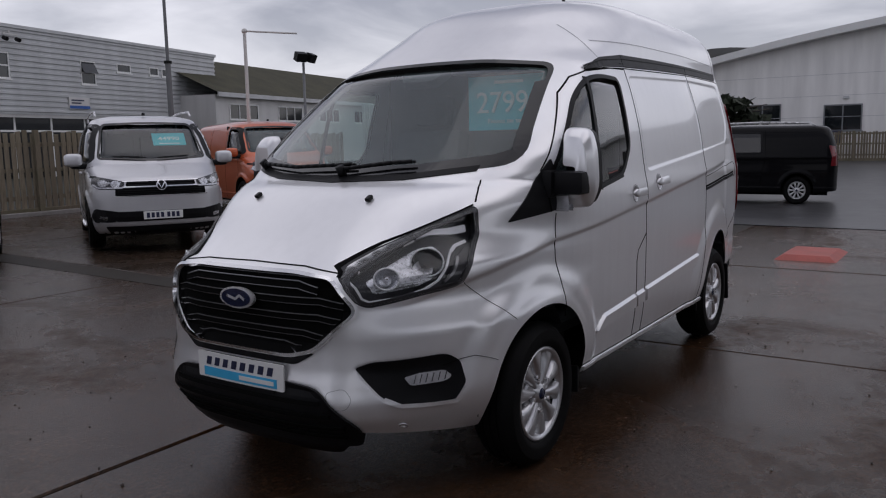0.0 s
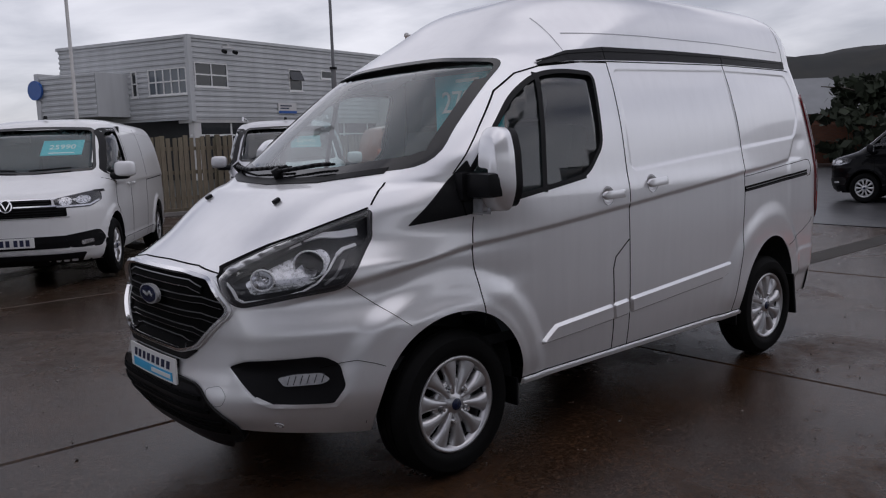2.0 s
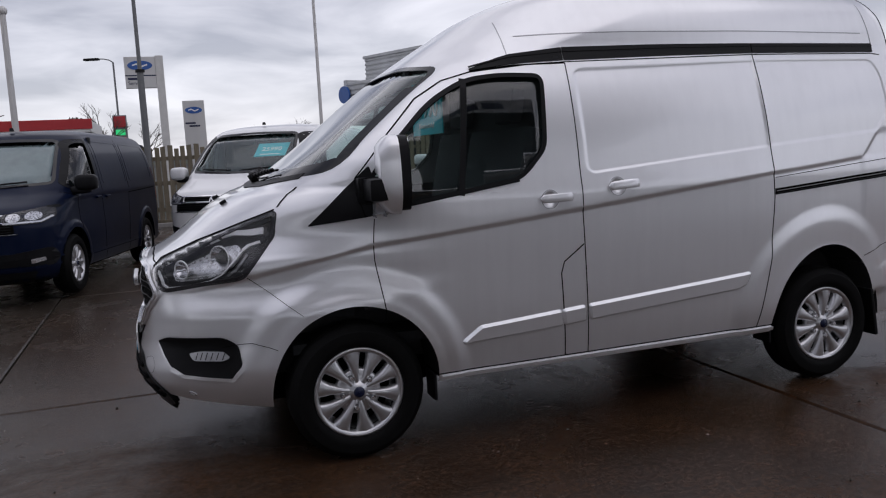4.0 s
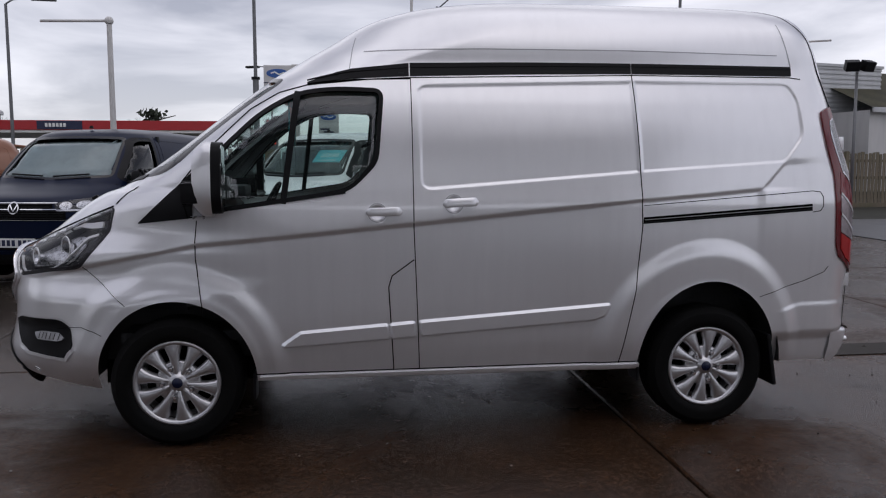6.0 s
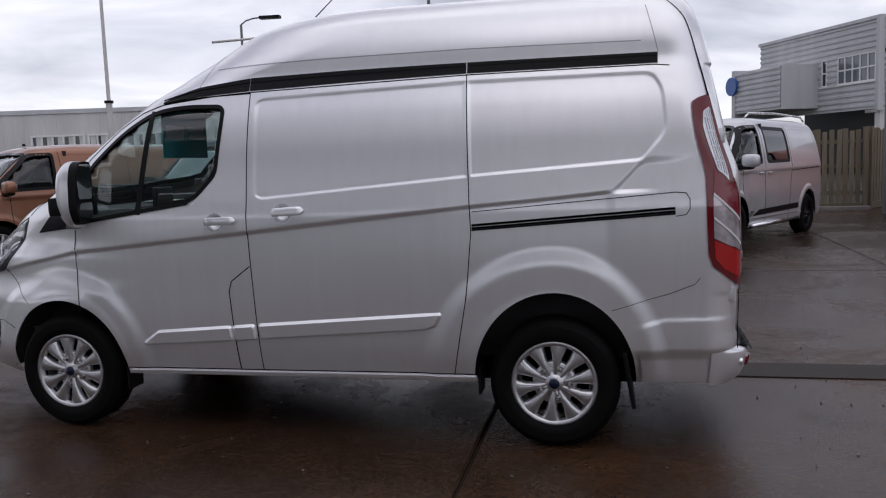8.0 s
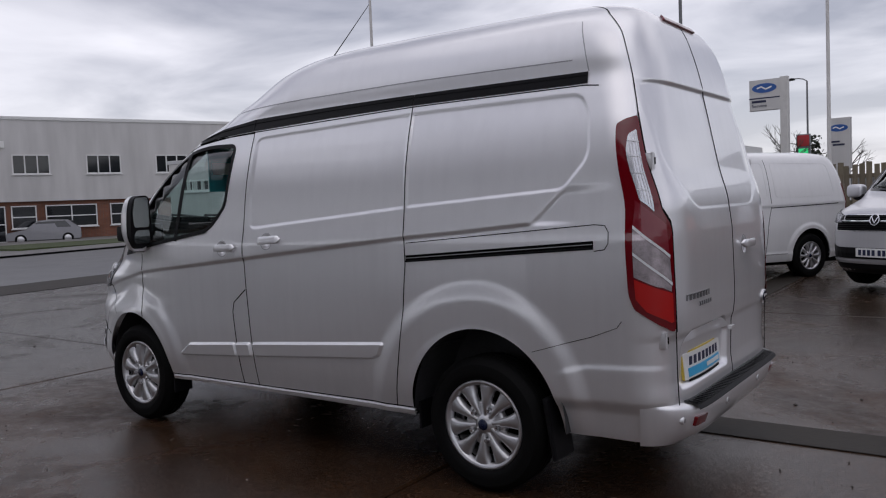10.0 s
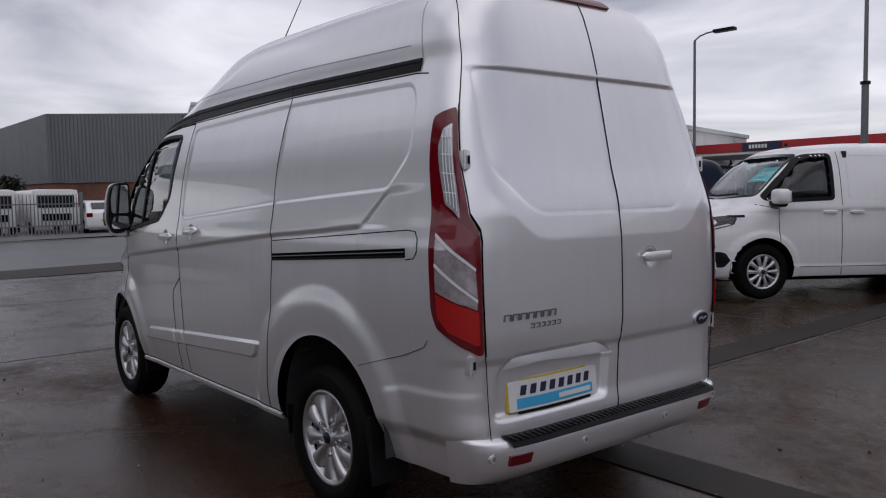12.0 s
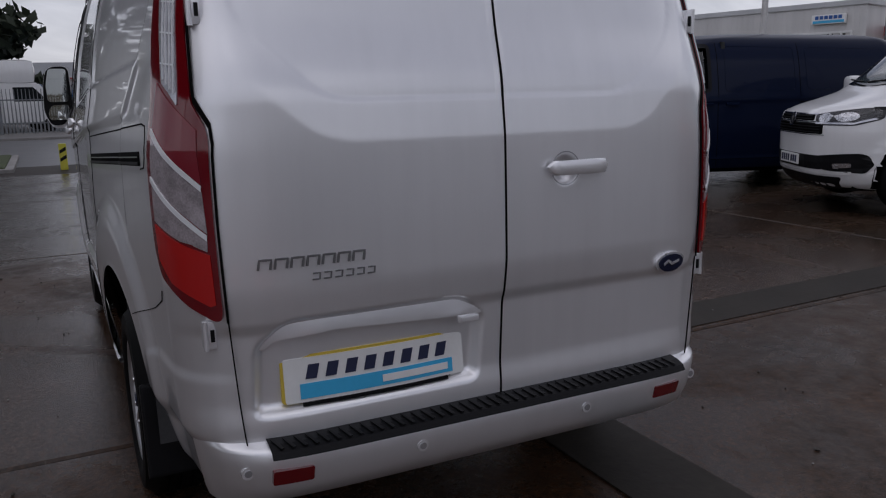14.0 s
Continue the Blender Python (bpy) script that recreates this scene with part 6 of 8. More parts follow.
def parked_van(name, label, paint, m, style="bars", second_window=False, rails=False, card="", rim=None, stripes=False, trim=None, spoiler=False, black_bumper=True):
    """A medium van. style: bars (flat grille) or hex (six-sided grille)."""
    v = thing(name, label, "van", m, group="parked vans")
    F, R = T6.front(), T6.rear()
    ws, wn, wn2 = inset(T_SCREEN, 0.03), inset(T_WIN, 0.03), inset(T_WIN2, 0.03)

    def holes(x, y, z):
        h = (poly_dist(y, z, ws) > 0) & (x < T6.xf(z) + T6.lf(z)) & (z > 1.15)
        h |= (np.abs(y) > 0.5) & (poly_dist(x, z, wn) > 0)
        if second_window:
            h |= (np.abs(y) > 0.5) & (poly_dist(x, z, wn2) > 0)
        return h

    regions = [
        ("bonnet", lambda x, y, z: (z > 1.0) & (z < 1.26) & (x < -1.55) & (np.abs(y) < 0.82), "", None),
        ("front_bumper", lambda x, y, z: (z < 0.74) & (x < -1.9), "", None),
        ("roof", lambda x, y, z: z > 1.88, "", None),
        ("tailgate", lambda x, y, z: (x > 2.1) & (np.abs(y) < 0.75), "", None),
    ]
    T6.skin(30, 160, 26, T_ROWS, regions, "body", v, paint, holes)
    for cx in (-1.55, 1.45):
        for sg in (-1, 1):
            bm = bmesh.new()
            ring = [(cx + 0.42 * math.cos(a), 0.36 + 0.44 * math.sin(a)) for a in np.linspace(-0.25, math.pi + 0.25, 18)]
            rows = [[bm.verts.new((px, sg * yy, pz)) for px, pz in ring] for yy in (0.90, 0.55)]
            for a in range(17):
                bm.faces.new((rows[0][a], rows[0][a + 1], rows[1][a + 1], rows[1][a]))
            bm.faces.new(rows[1])
            part("wheel_housing", bm, M_GAP, v)
            wheel("wheel", 0.345, 0.215, 0.215, rim or M_ALLOY, 10 if not stripes else 5, v, pose(cx, sg * 0.83, 0.345, 0, 0, 0 if sg < 0 else 180), spoke_w=0.022 if not stripes else 0.04)
    part("underfloor", box(-2.1, 2.2, -0.75, 0.75, 0.22, 0.34), M_GAP, v)
    for sg in (-1, 1):
        S = T6.side(sg)
        fm = mirrored if sg > 0 else (lambda p: p)
        gap = lambda line, w=0.008: part("panel_gap", ribbon(line, S, w, 0.002, 0.08), M_GAP, v)
        gap([(-1.62, 1.18), (-1.36, 1.12), (-1.34, 0.70)])
        gap([(-0.53, 1.83), (-0.52, 1.1), (-0.50, 0.30)])
        gap([(0.62, 1.83), (0.64, 1.1), (0.58, 0.85), (0.52, 0.30)])
        gap([(0.64, 1.10), (2.05, 1.14)], 0.012)
        gap([(-1.3, 0.40), (-1.14, 0.40), (1.04, 0.40)], 0.006)
        part("window_surround", ribbon(inset(T_WIN, 0.022), S, 0.048, 0.004, 0.06, closed=True), M_BLACK, v)
        gl = part("side_window", patch(inset(T_WIN, 0.02), S, -0.004, 0.004, 0.15), M_DARKTINT, v, smooth=True)
        gl.visible_shadow = False
        if second_window:
            part("window_surround", ribbon(inset(T_WIN2, 0.022), S, 0.048, 0.004, 0.06, closed=True), M_BLACK, v)
            part("rear_window", patch(inset(T_WIN2, 0.02), S, -0.004, 0.004, 0.15), M_DARKGLASS, v, "dark privacy glass")
        else:
            part("panel_press", ribbon(T_WIN2, S, 0.008, 0.003, 0.06, closed=True), paint, v)
        part("panel_press", ribbon(rounded([(0.72, 1.78), (0.74, 1.25), (1.98, 1.27), (1.90, 1.76)], 0.08), S, 0.008, 0.003, 0.06, closed=True), paint, v)
        for cx in (-0.68, -0.32):
            hb = patch(rounded([(cx - 0.09, 1.065), (cx + 0.09, 1.065), (cx + 0.09, 1.10), (cx - 0.09, 1.10)], 0.012), S, 0.03, 0.03, 0.05)
            part("handle", hb, paint, v)
        # mirrors
        mir = part("door_mirror", pebble((-1.42, sg * 1.065, 1.275), (0.085, 0.125, 0.095)), M_BLACK if name in ("navy_van", "black_roof_bar_van") else paint, v, smooth=True)
        part("mirror_arm", pebble((-1.40, sg * 0.98, 1.190), (0.075, 0.13, 0.045)), M_BLACK, mir, smooth=True)
        part("mirror_pane", box(-1.345, -1.338, sg * 1.07 - 0.10, sg * 1.07 + 0.10, 1.20, 1.34, 0.003), M_MIRROR, mir)
        # lamps
        hl = rounded([(-0.47, 0.965), (-0.80, 1.04), (-0.86, 1.02), (-0.875, 0.93), (-0.80, 0.865), (-0.50, 0.865)], 0.025) if style == "bars" else rounded([(-0.58, 0.94), (-0.74, 1.08), (-0.80, 1.07), (-0.85, 0.92), (-0.80, 0.82), (-0.66, 0.80)], 0.03)
        lamp = part("headlamp", patch(fm(hl), F, 0.004, 0.012, 0.06), M_LAMP_DARK, v)
        cy = -0.66 if style == "bars" else -0.71
        for dx in (0.075, -0.075):
            el = [(cy + dx + 0.06 * math.cos(t), 0.935 + 0.045 * math.sin(t) + (0.012 if dx < 0 else 0)) for t in np.linspace(0, 6.28, 14, endpoint=False)]
            part("reflector_bowl", patch(fm(el), F, 0.009, 0.008, 0.05), M_LAMP_INNER, lamp)
        part("light_bar", ribbon(fm([(-0.50, 0.885), (-0.79, 0.885), (-0.855, 0.935)]), F, 0.018, 0.010, 0.05), M_LAMP_WHITE, lamp)
        cv = part("lamp_cover", patch(fm(inset(hl, 0.01)), F, 0.016, 0.012, 0.06), M_CLEAR, lamp)
        cv.visible_shadow = False
        fog = rounded([(-0.56, 0.56), (-0.85, 0.60), (-0.90, 0.50), (-0.86, 0.40), (-0.60, 0.42)], 0.03)
        part("fog_bezel", patch(fm(fog), F, 0.006, 0.012, 0.06), M_BLACK, v)
        part("fog_lamp", patch(fm(rounded([(-0.70, 0.44), (-0.80, 0.46), (-0.80, 0.50), (-0.70, 0.49)], 0.01)), F, 0.012, 0.01, 0.05), M_REFLECTOR, v)
        part("wing_flash", ribbon([(-1.98, 1.03), (-1.78, 1.035)], S, 0.028, 0.006, 0.06), M_BLACK, v)
        tail = rounded([(2.17, 1.45), (2.33, 1.42), (2.40, 0.98), (2.30, 0.98)], 0.02)
        part("tail_lamp", patch([(sg * 0.70, 1.42), (sg * 0.86, 1.42), (sg * 0.90, 0.95), (sg * 0.76, 0.95)], R, 0.010, 0.02, 0.05), M_RED, v, "red tail lamp")
        part("lamp_side", patch(tail, S, 0.008, 0.02, 0.05), M_RED, v)
        if rails:
            bm = bmesh.new()
            pts = [Vector((x, sg * 0.70, z)) for x, z in ((-0.75, 1.93), (-0.6, 2.0), (0.5, 2.03), (1.7, 2.0), (1.85, 1.93))]
            add_path(bm, pts, 0.017, 8)
            part("roof_rail", bm, M_BRIGHT, v, "bright roof rail", smooth=True)
        if stripes:
            part("side_stripe", patch([(-1.0, 0.44), (0.98, 0.47), (0.98, 0.56), (-0.75, 0.53)], S, 0.003, 0.004, 0.1), M_BLACK, v, "black side stripe")
            for k in range(3):
                x = -1.08 - 0.07 * k
                part("side_stripe", patch([(x, 0.44), (x + 0.04, 0.44), (x + 0.16, 0.52), (x + 0.12, 0.52)], S, 0.003, 0.004, 0.1), M_BLACK, v)
            bm = bmesh.new()
            add_path(bm, [Vector((-1.05, sg * 0.95, 0.30)), Vector((0.95, sg * 0.95, 0.31))], 0.03, 10)
            part("side_bar", bm, M_CHROME, v, "chrome side bar", smooth=True)
    # grille and bumper
    if style == "bars":
        for z0, z1, h in ((0.905, 0.965, 0.46), (0.775, 0.885, 0.60)):
            gr = part("grille", patch(rounded([(-h, z0), (h, z0), (h - 0.01, z1), (-h + 0.01, z1)], 0.02), F, 0.004, 0.02, 0.08), M_GAP, v, "black barred grille")
            for z in np.arange(z0 + 0.018, z1, 0.028):
                part("grille_slat", ribbon([(-h + 0.03, z), (h - 0.03, z)], F, 0.010, 0.010, 0.1), M_BLACK, gr)
        for z in (0.895, 0.968):
            part("chrome_strip", ribbon([(-0.50, z), (0.50, z)], F, 0.010, 0.010, 0.08), M_CHROME, v)
        part("chrome_strip", ribbon([(-0.62, 0.768), (0.62, 0.768)], F, 0.008, 0.008, 0.08), M_CHROME, v)
        cc = [(0.062 * math.cos(t), 0.905 + 0.062 * math.sin(t)) for t in np.linspace(0, 6.283, 24, endpoint=False)]
        bd = part("badge", patch(cc, F, 0.018, 0.02, 0.04), M_BLACK, v, "round chrome badge")
        part("badge_ring", ribbon(cc, F, 0.012, 0.024, 0.04, closed=True), M_CHROME, bd)
        part("badge_mark", ribbon([(-0.042, 0.94), (0, 0.865), (0.042, 0.94)], F, 0.012, 0.024, 0.03), M_CHROME, bd)
        if black_bumper:
            part("lower_grille", patch(rounded([(-0.60, 0.42), (0.60, 0.42), (0.58, 0.56), (-0.58, 0.56)], 0.02), F, 0.005, 0.015, 0.08), M_BLACK, v, "black lower grille")
            part("front_lip", ribbon([(-0.80, 0.40), (-0.5, 0.385), (0.5, 0.385), (0.80, 0.40)], F, 0.030, 0.010, 0.08), paint, v)
            part("front_skirt", patch(rounded([(-0.74, 0.355), (0.74, 0.355), (0.66, 0.23), (-0.66, 0.23)], 0.03), F, 0.004, 0.015, 0.08), M_BLACK, v, "black lower skirt")
    else:
        gr = part("grille", patch(HEX, F, 0.004, 0.02, 0.08), M_GAP, v, "black slatted grille with chrome frame")
        part("chrome_frame", ribbon(HEX, F, 0.016, 0.012, 0.05, closed=True), M_CHROME, gr)
        for z, h in ((0.90, 0.50), (0.84, 0.55), (0.77, 0.53), (0.70, 0.46)):
            part("grille_slat", ribbon([(-h, z), (h, z)], F, 0.03, 0.012, 0.1), M_BLACK, gr)
        oval_badge("badge", F, 0.0, 0.885, 0.085, 0.036, 0.02, v, "oval badge with chrome rim")
        part("lower_grille", patch(rounded([(-0.55, 0.30), (0.55, 0.30), (0.48, 0.44), (-0.48, 0.44)], 0.03), F, 0.005, 0.015, 0.08), M_BLACK, v)
    pl = part("plate", box(-0.26, 0.26, -0.006, 0.006, -0.055, 0.055, 0.004, Matrix.Translation((T6.front_x(0, 0.5) - 0.015, 0, 0.50 if style == "bars" else 0.52)) @ pose(0, 0, 0, 0, 0, -90)), M_PLATE, v, "white number plate")
    for k in range(7):
        y = -0.20 + k * 0.062 + (0.02 if k > 3 else 0)
        part("dark_bar", box(T6.front_x(0, 0.5) - 0.025, T6.front_x(0, 0.5) - 0.0215, -y - 0.02, -y + 0.02, (0.50 if style == "bars" else 0.52) - 0.035, (0.50 if style == "bars" else 0.52) + 0.035), M_INK, pl)
    sc = part("windscreen", patch(inset(T_SCREEN, 0.015), F, -0.004, 0.004, 0.15), {"navy_van": M_FOGGED, "white_van": M_SCREEN, "orange_van": M_SCREEN}.get(name, M_GLASS), v, smooth=True)
    sc.visible_shadow = False
    part("screen_band", ribbon(inset(T_SCREEN, 0.016), F, 0.034, 0.001, 0.06, closed=True), M_BLACKGLASS, v)
    for pts in ([(0.55, 1.295), (0.1, 1.268)], [(-0.05, 1.262), (-0.50, 1.29)]):
        wp = bmesh.new()
        add_path(wp, [Vector(F(y, z, 0.03)) for y, z in densify(pts, 0.15, False)], 0.010, 6)
        part("wiper", wp, M_BLACK, v)
    # inside
    part("bulkhead", box(-0.45, -0.40, -0.82, 0.82, 0.4, 1.84), M_SEALER, v)
    part("dashboard", box(-1.68, -1.35, -0.68, 0.68, 0.9, 1.17, 0.05), M_INTERIOR, v)
    seat(v, -0.85, 0.40, 0.5)
    seat(v, -0.85, -0.34, 0.8)
    if card:
        tm = pose(-1.18, -0.30, 1.56, 38, 0, -90)
        cd = part("price_card", box(-0.24, 0.24, -0.15, 0.15, -0.004, 0.004, 0.0, tm), M_CARD, v, "teal price card with white numbers")
        text_mesh(card, 0.125, M_PAPER, cd, tm @ pose(0, -0.03, 0.006), "price_digits")
        part("small_print", box(-0.15, 0.15, -0.115, -0.10, 0.004, 0.006, 0, tm), M_PAPER, cd)
    if spoiler:
        part("roof_spoiler", box(2.05, 2.42, -0.70, 0.70, 1.90, 1.94, 0.015, pose(0, 0, 0.0, 0, 3, 0)), paint, v)
    bm = bmesh.new()
    add_tube(bm, (-0.72, 0, 1.945), (-0.72, 0, 1.985), 0.03, 0.02, seg=10)
    part("roof_aerial", bm, M_BLACK, v)
    return v


M_DARKTINT = glass("side_tint", (0.34, 0.40, 0.40))


def on_ground(x, y, head):
    return pose(x, y, ground_z(x, y), 0, 0.6, head)


parked_van("white_van", "clean white panel van with barred grille and price card", M_WHITE_PAINT, on_ground(-0.46, 8.21, 59.3), card="25990")
parked_van("silver_crew_van", "bright silver crew van with roof rails and black wheels", M_SILVER2, on_ground(3.46, 8.92, 60), second_window=True, rails=True, card="44990", rim=M_BLACK_PAINT, stripes=True)
parked_van("navy_van", "dark navy panel van with misted windscreen, beside the white van", M_NAVY, on_ground(-3.87, 7.1, 76.5), card="", rim=M_ALLOY, spoiler=True)
parked_van("bronze_van", "dull bronze panel van parked beyond the navy one", M_BRONZE, on_ground(-7.6, 7.2, 62), spoiler=True, rim=M_ALLOY)
parked_van("orange_van", "bright orange panel van with a slatted grille, by the timber fence", M_ORANGE, on_ground(8.1, 11.1, 66), style="hex")
blk = parked_van("black_roof_bar_van", "small black van with roof bars on the wet tarmac", M_BLACK_PAINT, on_ground(14.95, 2.1, -79) @ Matrix.Diagonal((0.84, 0.92, 0.90, 1)), second_window=True, style="bars", rails=True)
parked_van("blue_van", "dark blue van parked by the brick boundary", M_NAVY, pose(27.5, 12.5, 0.15, 0, 0, 40), style="hex")


# ---------------------------------------------------------------- timber fence
def wood(name, col):
    k = NT(name)
    mp = k.n("ShaderNodeMapping")
    mp.inputs["Scale"].default_value = (14, 14, 1.2)
    k.link(k.co.outputs["Object"], mp.inputs[0])
    gr = k.n("ShaderNodeTexNoise", Scale=3.0, Detail=6.0, Roughness=0.65)
    k.link(mp.outputs[0], gr.inputs["Vector"])
    base = k.ramp(gr.outputs["Fac"], [(0.25, tuple(c * 0.5 for c in col)), (0.75, tuple(c * 1.3 for c in col))])
    base = k.mix(k.math("MULTIPLY", k.rnd(), 0.6), base, tuple(c * 0.55 for c in col))
    green = k.ramp(k.noise(1.3, 4), [(0.45, (0, 0, 0)), (0.65, (1, 1, 1))])
    base = k.mix(k.math("MULTIPLY", green, 0.35), base, (0.07, 0.085, 0.035))
    k.set(Base_Color=base, Roughness=0.85)
    k.bump(gr.outputs["Fac"], 0.4, 0.006)
    return k.m


M_WOOD = wood("weathered_timber", (0.21, 0.175, 0.125))


def timber_fence(p, q, n_posts, label, height=1.75):
    f = thing("timber_fence", label, "fence", group="timber fences")
    p, q = Vector((*p, 0)), Vector((*q, 0))
    d = (q - p).normalized()
    ang = math.atan2(d.y, d.x)
    L = (q - p).length
    protos = []
    rr = random.Random(3)
    for k in range(4):
        bm = bmesh.new()
        w, h = 0.098 + 0.004 * k, height - 0.1 + 0.02 * k
        add_box(bm, -w / 2, w / 2, -0.011, 0.011, 0, h)
        for v_ in bm.verts:
            if v_.co.z > h - 0.01:
                v_.co.z += rr.uniform(-0.012, 0.012)
        me = bpy.data.meshes.new("board")
        bm.to_mesh(me); bm.free()
        me.materials.append(M_WOOD)
        protos.append(me)
    s = 0.07
    k = 0
    while s < L:
        c = p + d * s
        ob = new("board", protos[k % 4])
        ob.parent = f
        ob.matrix_basis = pose(c.x + d.y * 0.045, c.y - d.x * 0.045, ground_z(c.x, c.y) + 0.08 + rr.uniform(-0.015, 0.015), 0, rr.uniform(-0.7, 0.7), math.degrees(ang))
        s += 0.130 + rr.uniform(0, 0.022)
        k += 1
    for i in range(n_posts):
        c = p + d * (L * i / (n_posts - 1))
        part("post", box(-0.05, 0.05, -0.05, 0.05, 0, height + 0.08, 0.008, pose(c.x + d.y * 0.1, c.y - d.x * 0.1, ground_z(c.x, c.y) - 0.02, 0, 0, math.degrees(ang))), M_WOOD, f)
    for z in (0.35, 0.95, 1.5):
        a, b = p, q
        bm = bmesh.new()
        za, zb = ground_z(a.x, a.y) + z, ground_z(b.x, b.y) + z
        add_box(bm, 0, L, -0.02, 0.02, -0.045, 0.045, 0, pose(a.x + d.y * 0.02 * 0, a.y, (za + zb) / 2, 0, 0, math.degrees(ang)) )
        part("rail", bm, M_WOOD, f)
    bm = box(0, L, -0.03, 0.03, 0, 0.15, 0.01, pose(p.x + d.y * 0.06, p.y - d.x * 0.06, ground_z(p.x, p.y) - 0.02, 0, 0, math.degrees(ang)))
    part("gravel_board", bm, M_WOOD, f)
    return f


timber_fence((-10.0, 14.3), (7.2, 14.5), 8, "weathered grey-brown timber fence with narrow gaps and posts")
timber_fence((7.25, 14.55), (10.6, 18.6), 3, "short weathered timber fence with posts")
timber_fence((10.6, 18.65), (20.5, 19.5), 5, "weathered timber fence with green algae")
tagged(part("kerb", box(-10, 7.2, 13.95, 14.08, 0.12, 0.25, 0.02), M_KERB, None), "low concrete kerb along the fence", "kerb", kind="structure")


# ---------------------------------------------------------------- buildings
def clad_mat(name, col, rough=0.45, metal=0.2):
    k = NT(name)
    st = k.n("ShaderNodeMapping")
    st.inputs["Scale"].default_value = (1, 1, 0.15)
    k.link(k.co.outputs["Object"], st.inputs[0])
    ns = k.n("ShaderNodeTexNoise", Scale=1.5, Detail=6.0)
    k.link(st.outputs[0], ns.inputs["Vector"])
    base = k.ramp(ns.outputs["Fac"], [(0.3, tuple(c * 0.82 for c in col)), (0.7, col)])
    k.set(Base_Color=base, Roughness=rough, Metallic=metal)
    return k.m


M_CLAD = clad_mat("grey_cladding", (0.54, 0.55, 0.56), metal=0.0)
M_CLAD_DARK = clad_mat("dark_grey_cladding", (0.20, 0.21, 0.22))
M_CLAD_WHITE = clad_mat("white_cladding", (0.62, 0.61, 0.60))
M_HALL = clad_mat("white_hall_render", (0.88, 0.87, 0.85), metal=0.0)
M_FRAME = plain("white_window_frame", (0.72, 0.72, 0.71), 0.4, var=0.04)
M_PANE = NT("window_pane").set(Base_Color=(0.012, 0.015, 0.018), Roughness=0.05, Specular_IOR_Level=0.8).m
M_PANE_BLUE = NT("grey_pane").set(Base_Color=(0.10, 0.12, 0.14), Roughness=0.08, Specular_IOR_Level=0.8).m


def brick_mat():
    k = NT("stained_brick")
    br = k.n("ShaderNodeTexBrick", Scale=4.4)
    br.inputs["Color1"].default_value = (0.26, 0.10, 0.055, 1)
    br.inputs["Color2"].default_value = (0.20, 0.075, 0.045, 1)
    br.inputs["Mortar"].default_value = (0.16, 0.13, 0.11, 1)
    mp = k.n("ShaderNodeMapping"); mp.inputs["Rotation"].default_value = (radians(90), 0, radians(0))
    k.link(k.co.outputs["Object"], mp.inputs[0]); k.link(mp.outputs[0], br.inputs["Vector"])
    k.set(Base_Color=k.mix(k.ramp(k.noise(0.7, 5), [(0.4, (0, 0, 0)), (0.7, (0.6, 0.6, 0.6))]), br.outputs["Color"], (0.08, 0.035, 0.02)), Roughness=0.85)
    return k.m


M_BRICK = brick_mat()
M_MOSS = plain("mossy_roof", (0.045, 0.042, 0.022), 0.9, var=0.5, scale=0.8, bump=0.5)


def ribbed(name, m, L, z0, z1, material, parent, pitch=0.27, horizontal=True, depth=0.06, skip=()):
    """Corrugated sheet in the local x-z plane, facing -y."""
    bm = bmesh.new()
    if horizontal:
        zs, ds = [], []
        z = z0
        while z < z1 - 1e-3:
            for f, o in ((0.0, 0.0), (0.42, 0.0), (0.5, depth), (0.92, depth)):
                if z + f * pitch < z1:
                    zs.append(z + f * pitch); ds.append(o)
            z += pitch
        zs.append(z1); ds.append(0.0)
        xs_ = sorted({0.0, L, *[v for s in skip for v in s[:2]]})
        cuts = sorted({*zs, *[v for s in skip for v in s[2:]]})
        dd = {z: float(np.interp(z, zs, ds)) for z in cuts}
        grid = [[bm.verts.new((x, -dd[z], z)) for x in xs_] for z in cuts]
        for i in range(len(cuts) - 1):
            for j in range(len(xs_) - 1):
                cx, cz = (xs_[j] + xs_[j + 1]) / 2, (cuts[i] + cuts[i + 1]) / 2
                if any(a < cx < b and c < cz < d for a, b, c, d in skip):
                    continue
                bm.faces.new((grid[i][j], grid[i][j + 1], grid[i + 1][j + 1], grid[i + 1][j]))
    else:
        xs_, ds = [], []
        x = 0.0
        while x < L - 1e-3:
            for f, o in ((0.0, 0.0), (0.4, 0.0), (0.5, depth), (0.9, depth)):
                if x + f * pitch < L:
                    xs_.append(x + f * pitch); ds.append(o)
            x += pitch
        xs_.append(L); ds.append(0.0)
        a = [bm.verts.new((x, -d, z0)) for x, d in zip(xs_, ds)]
        b = [bm.verts.new((x, -d, z1)) for x, d in zip(xs_, ds)]
        for i in range(len(xs_) - 1):
            bm.faces.new((a[i], a[i + 1], b[i + 1], b[i]))
    for v_ in bm.verts:
        v_.co = m @ v_.co
    return part(name, bm, material, parent)


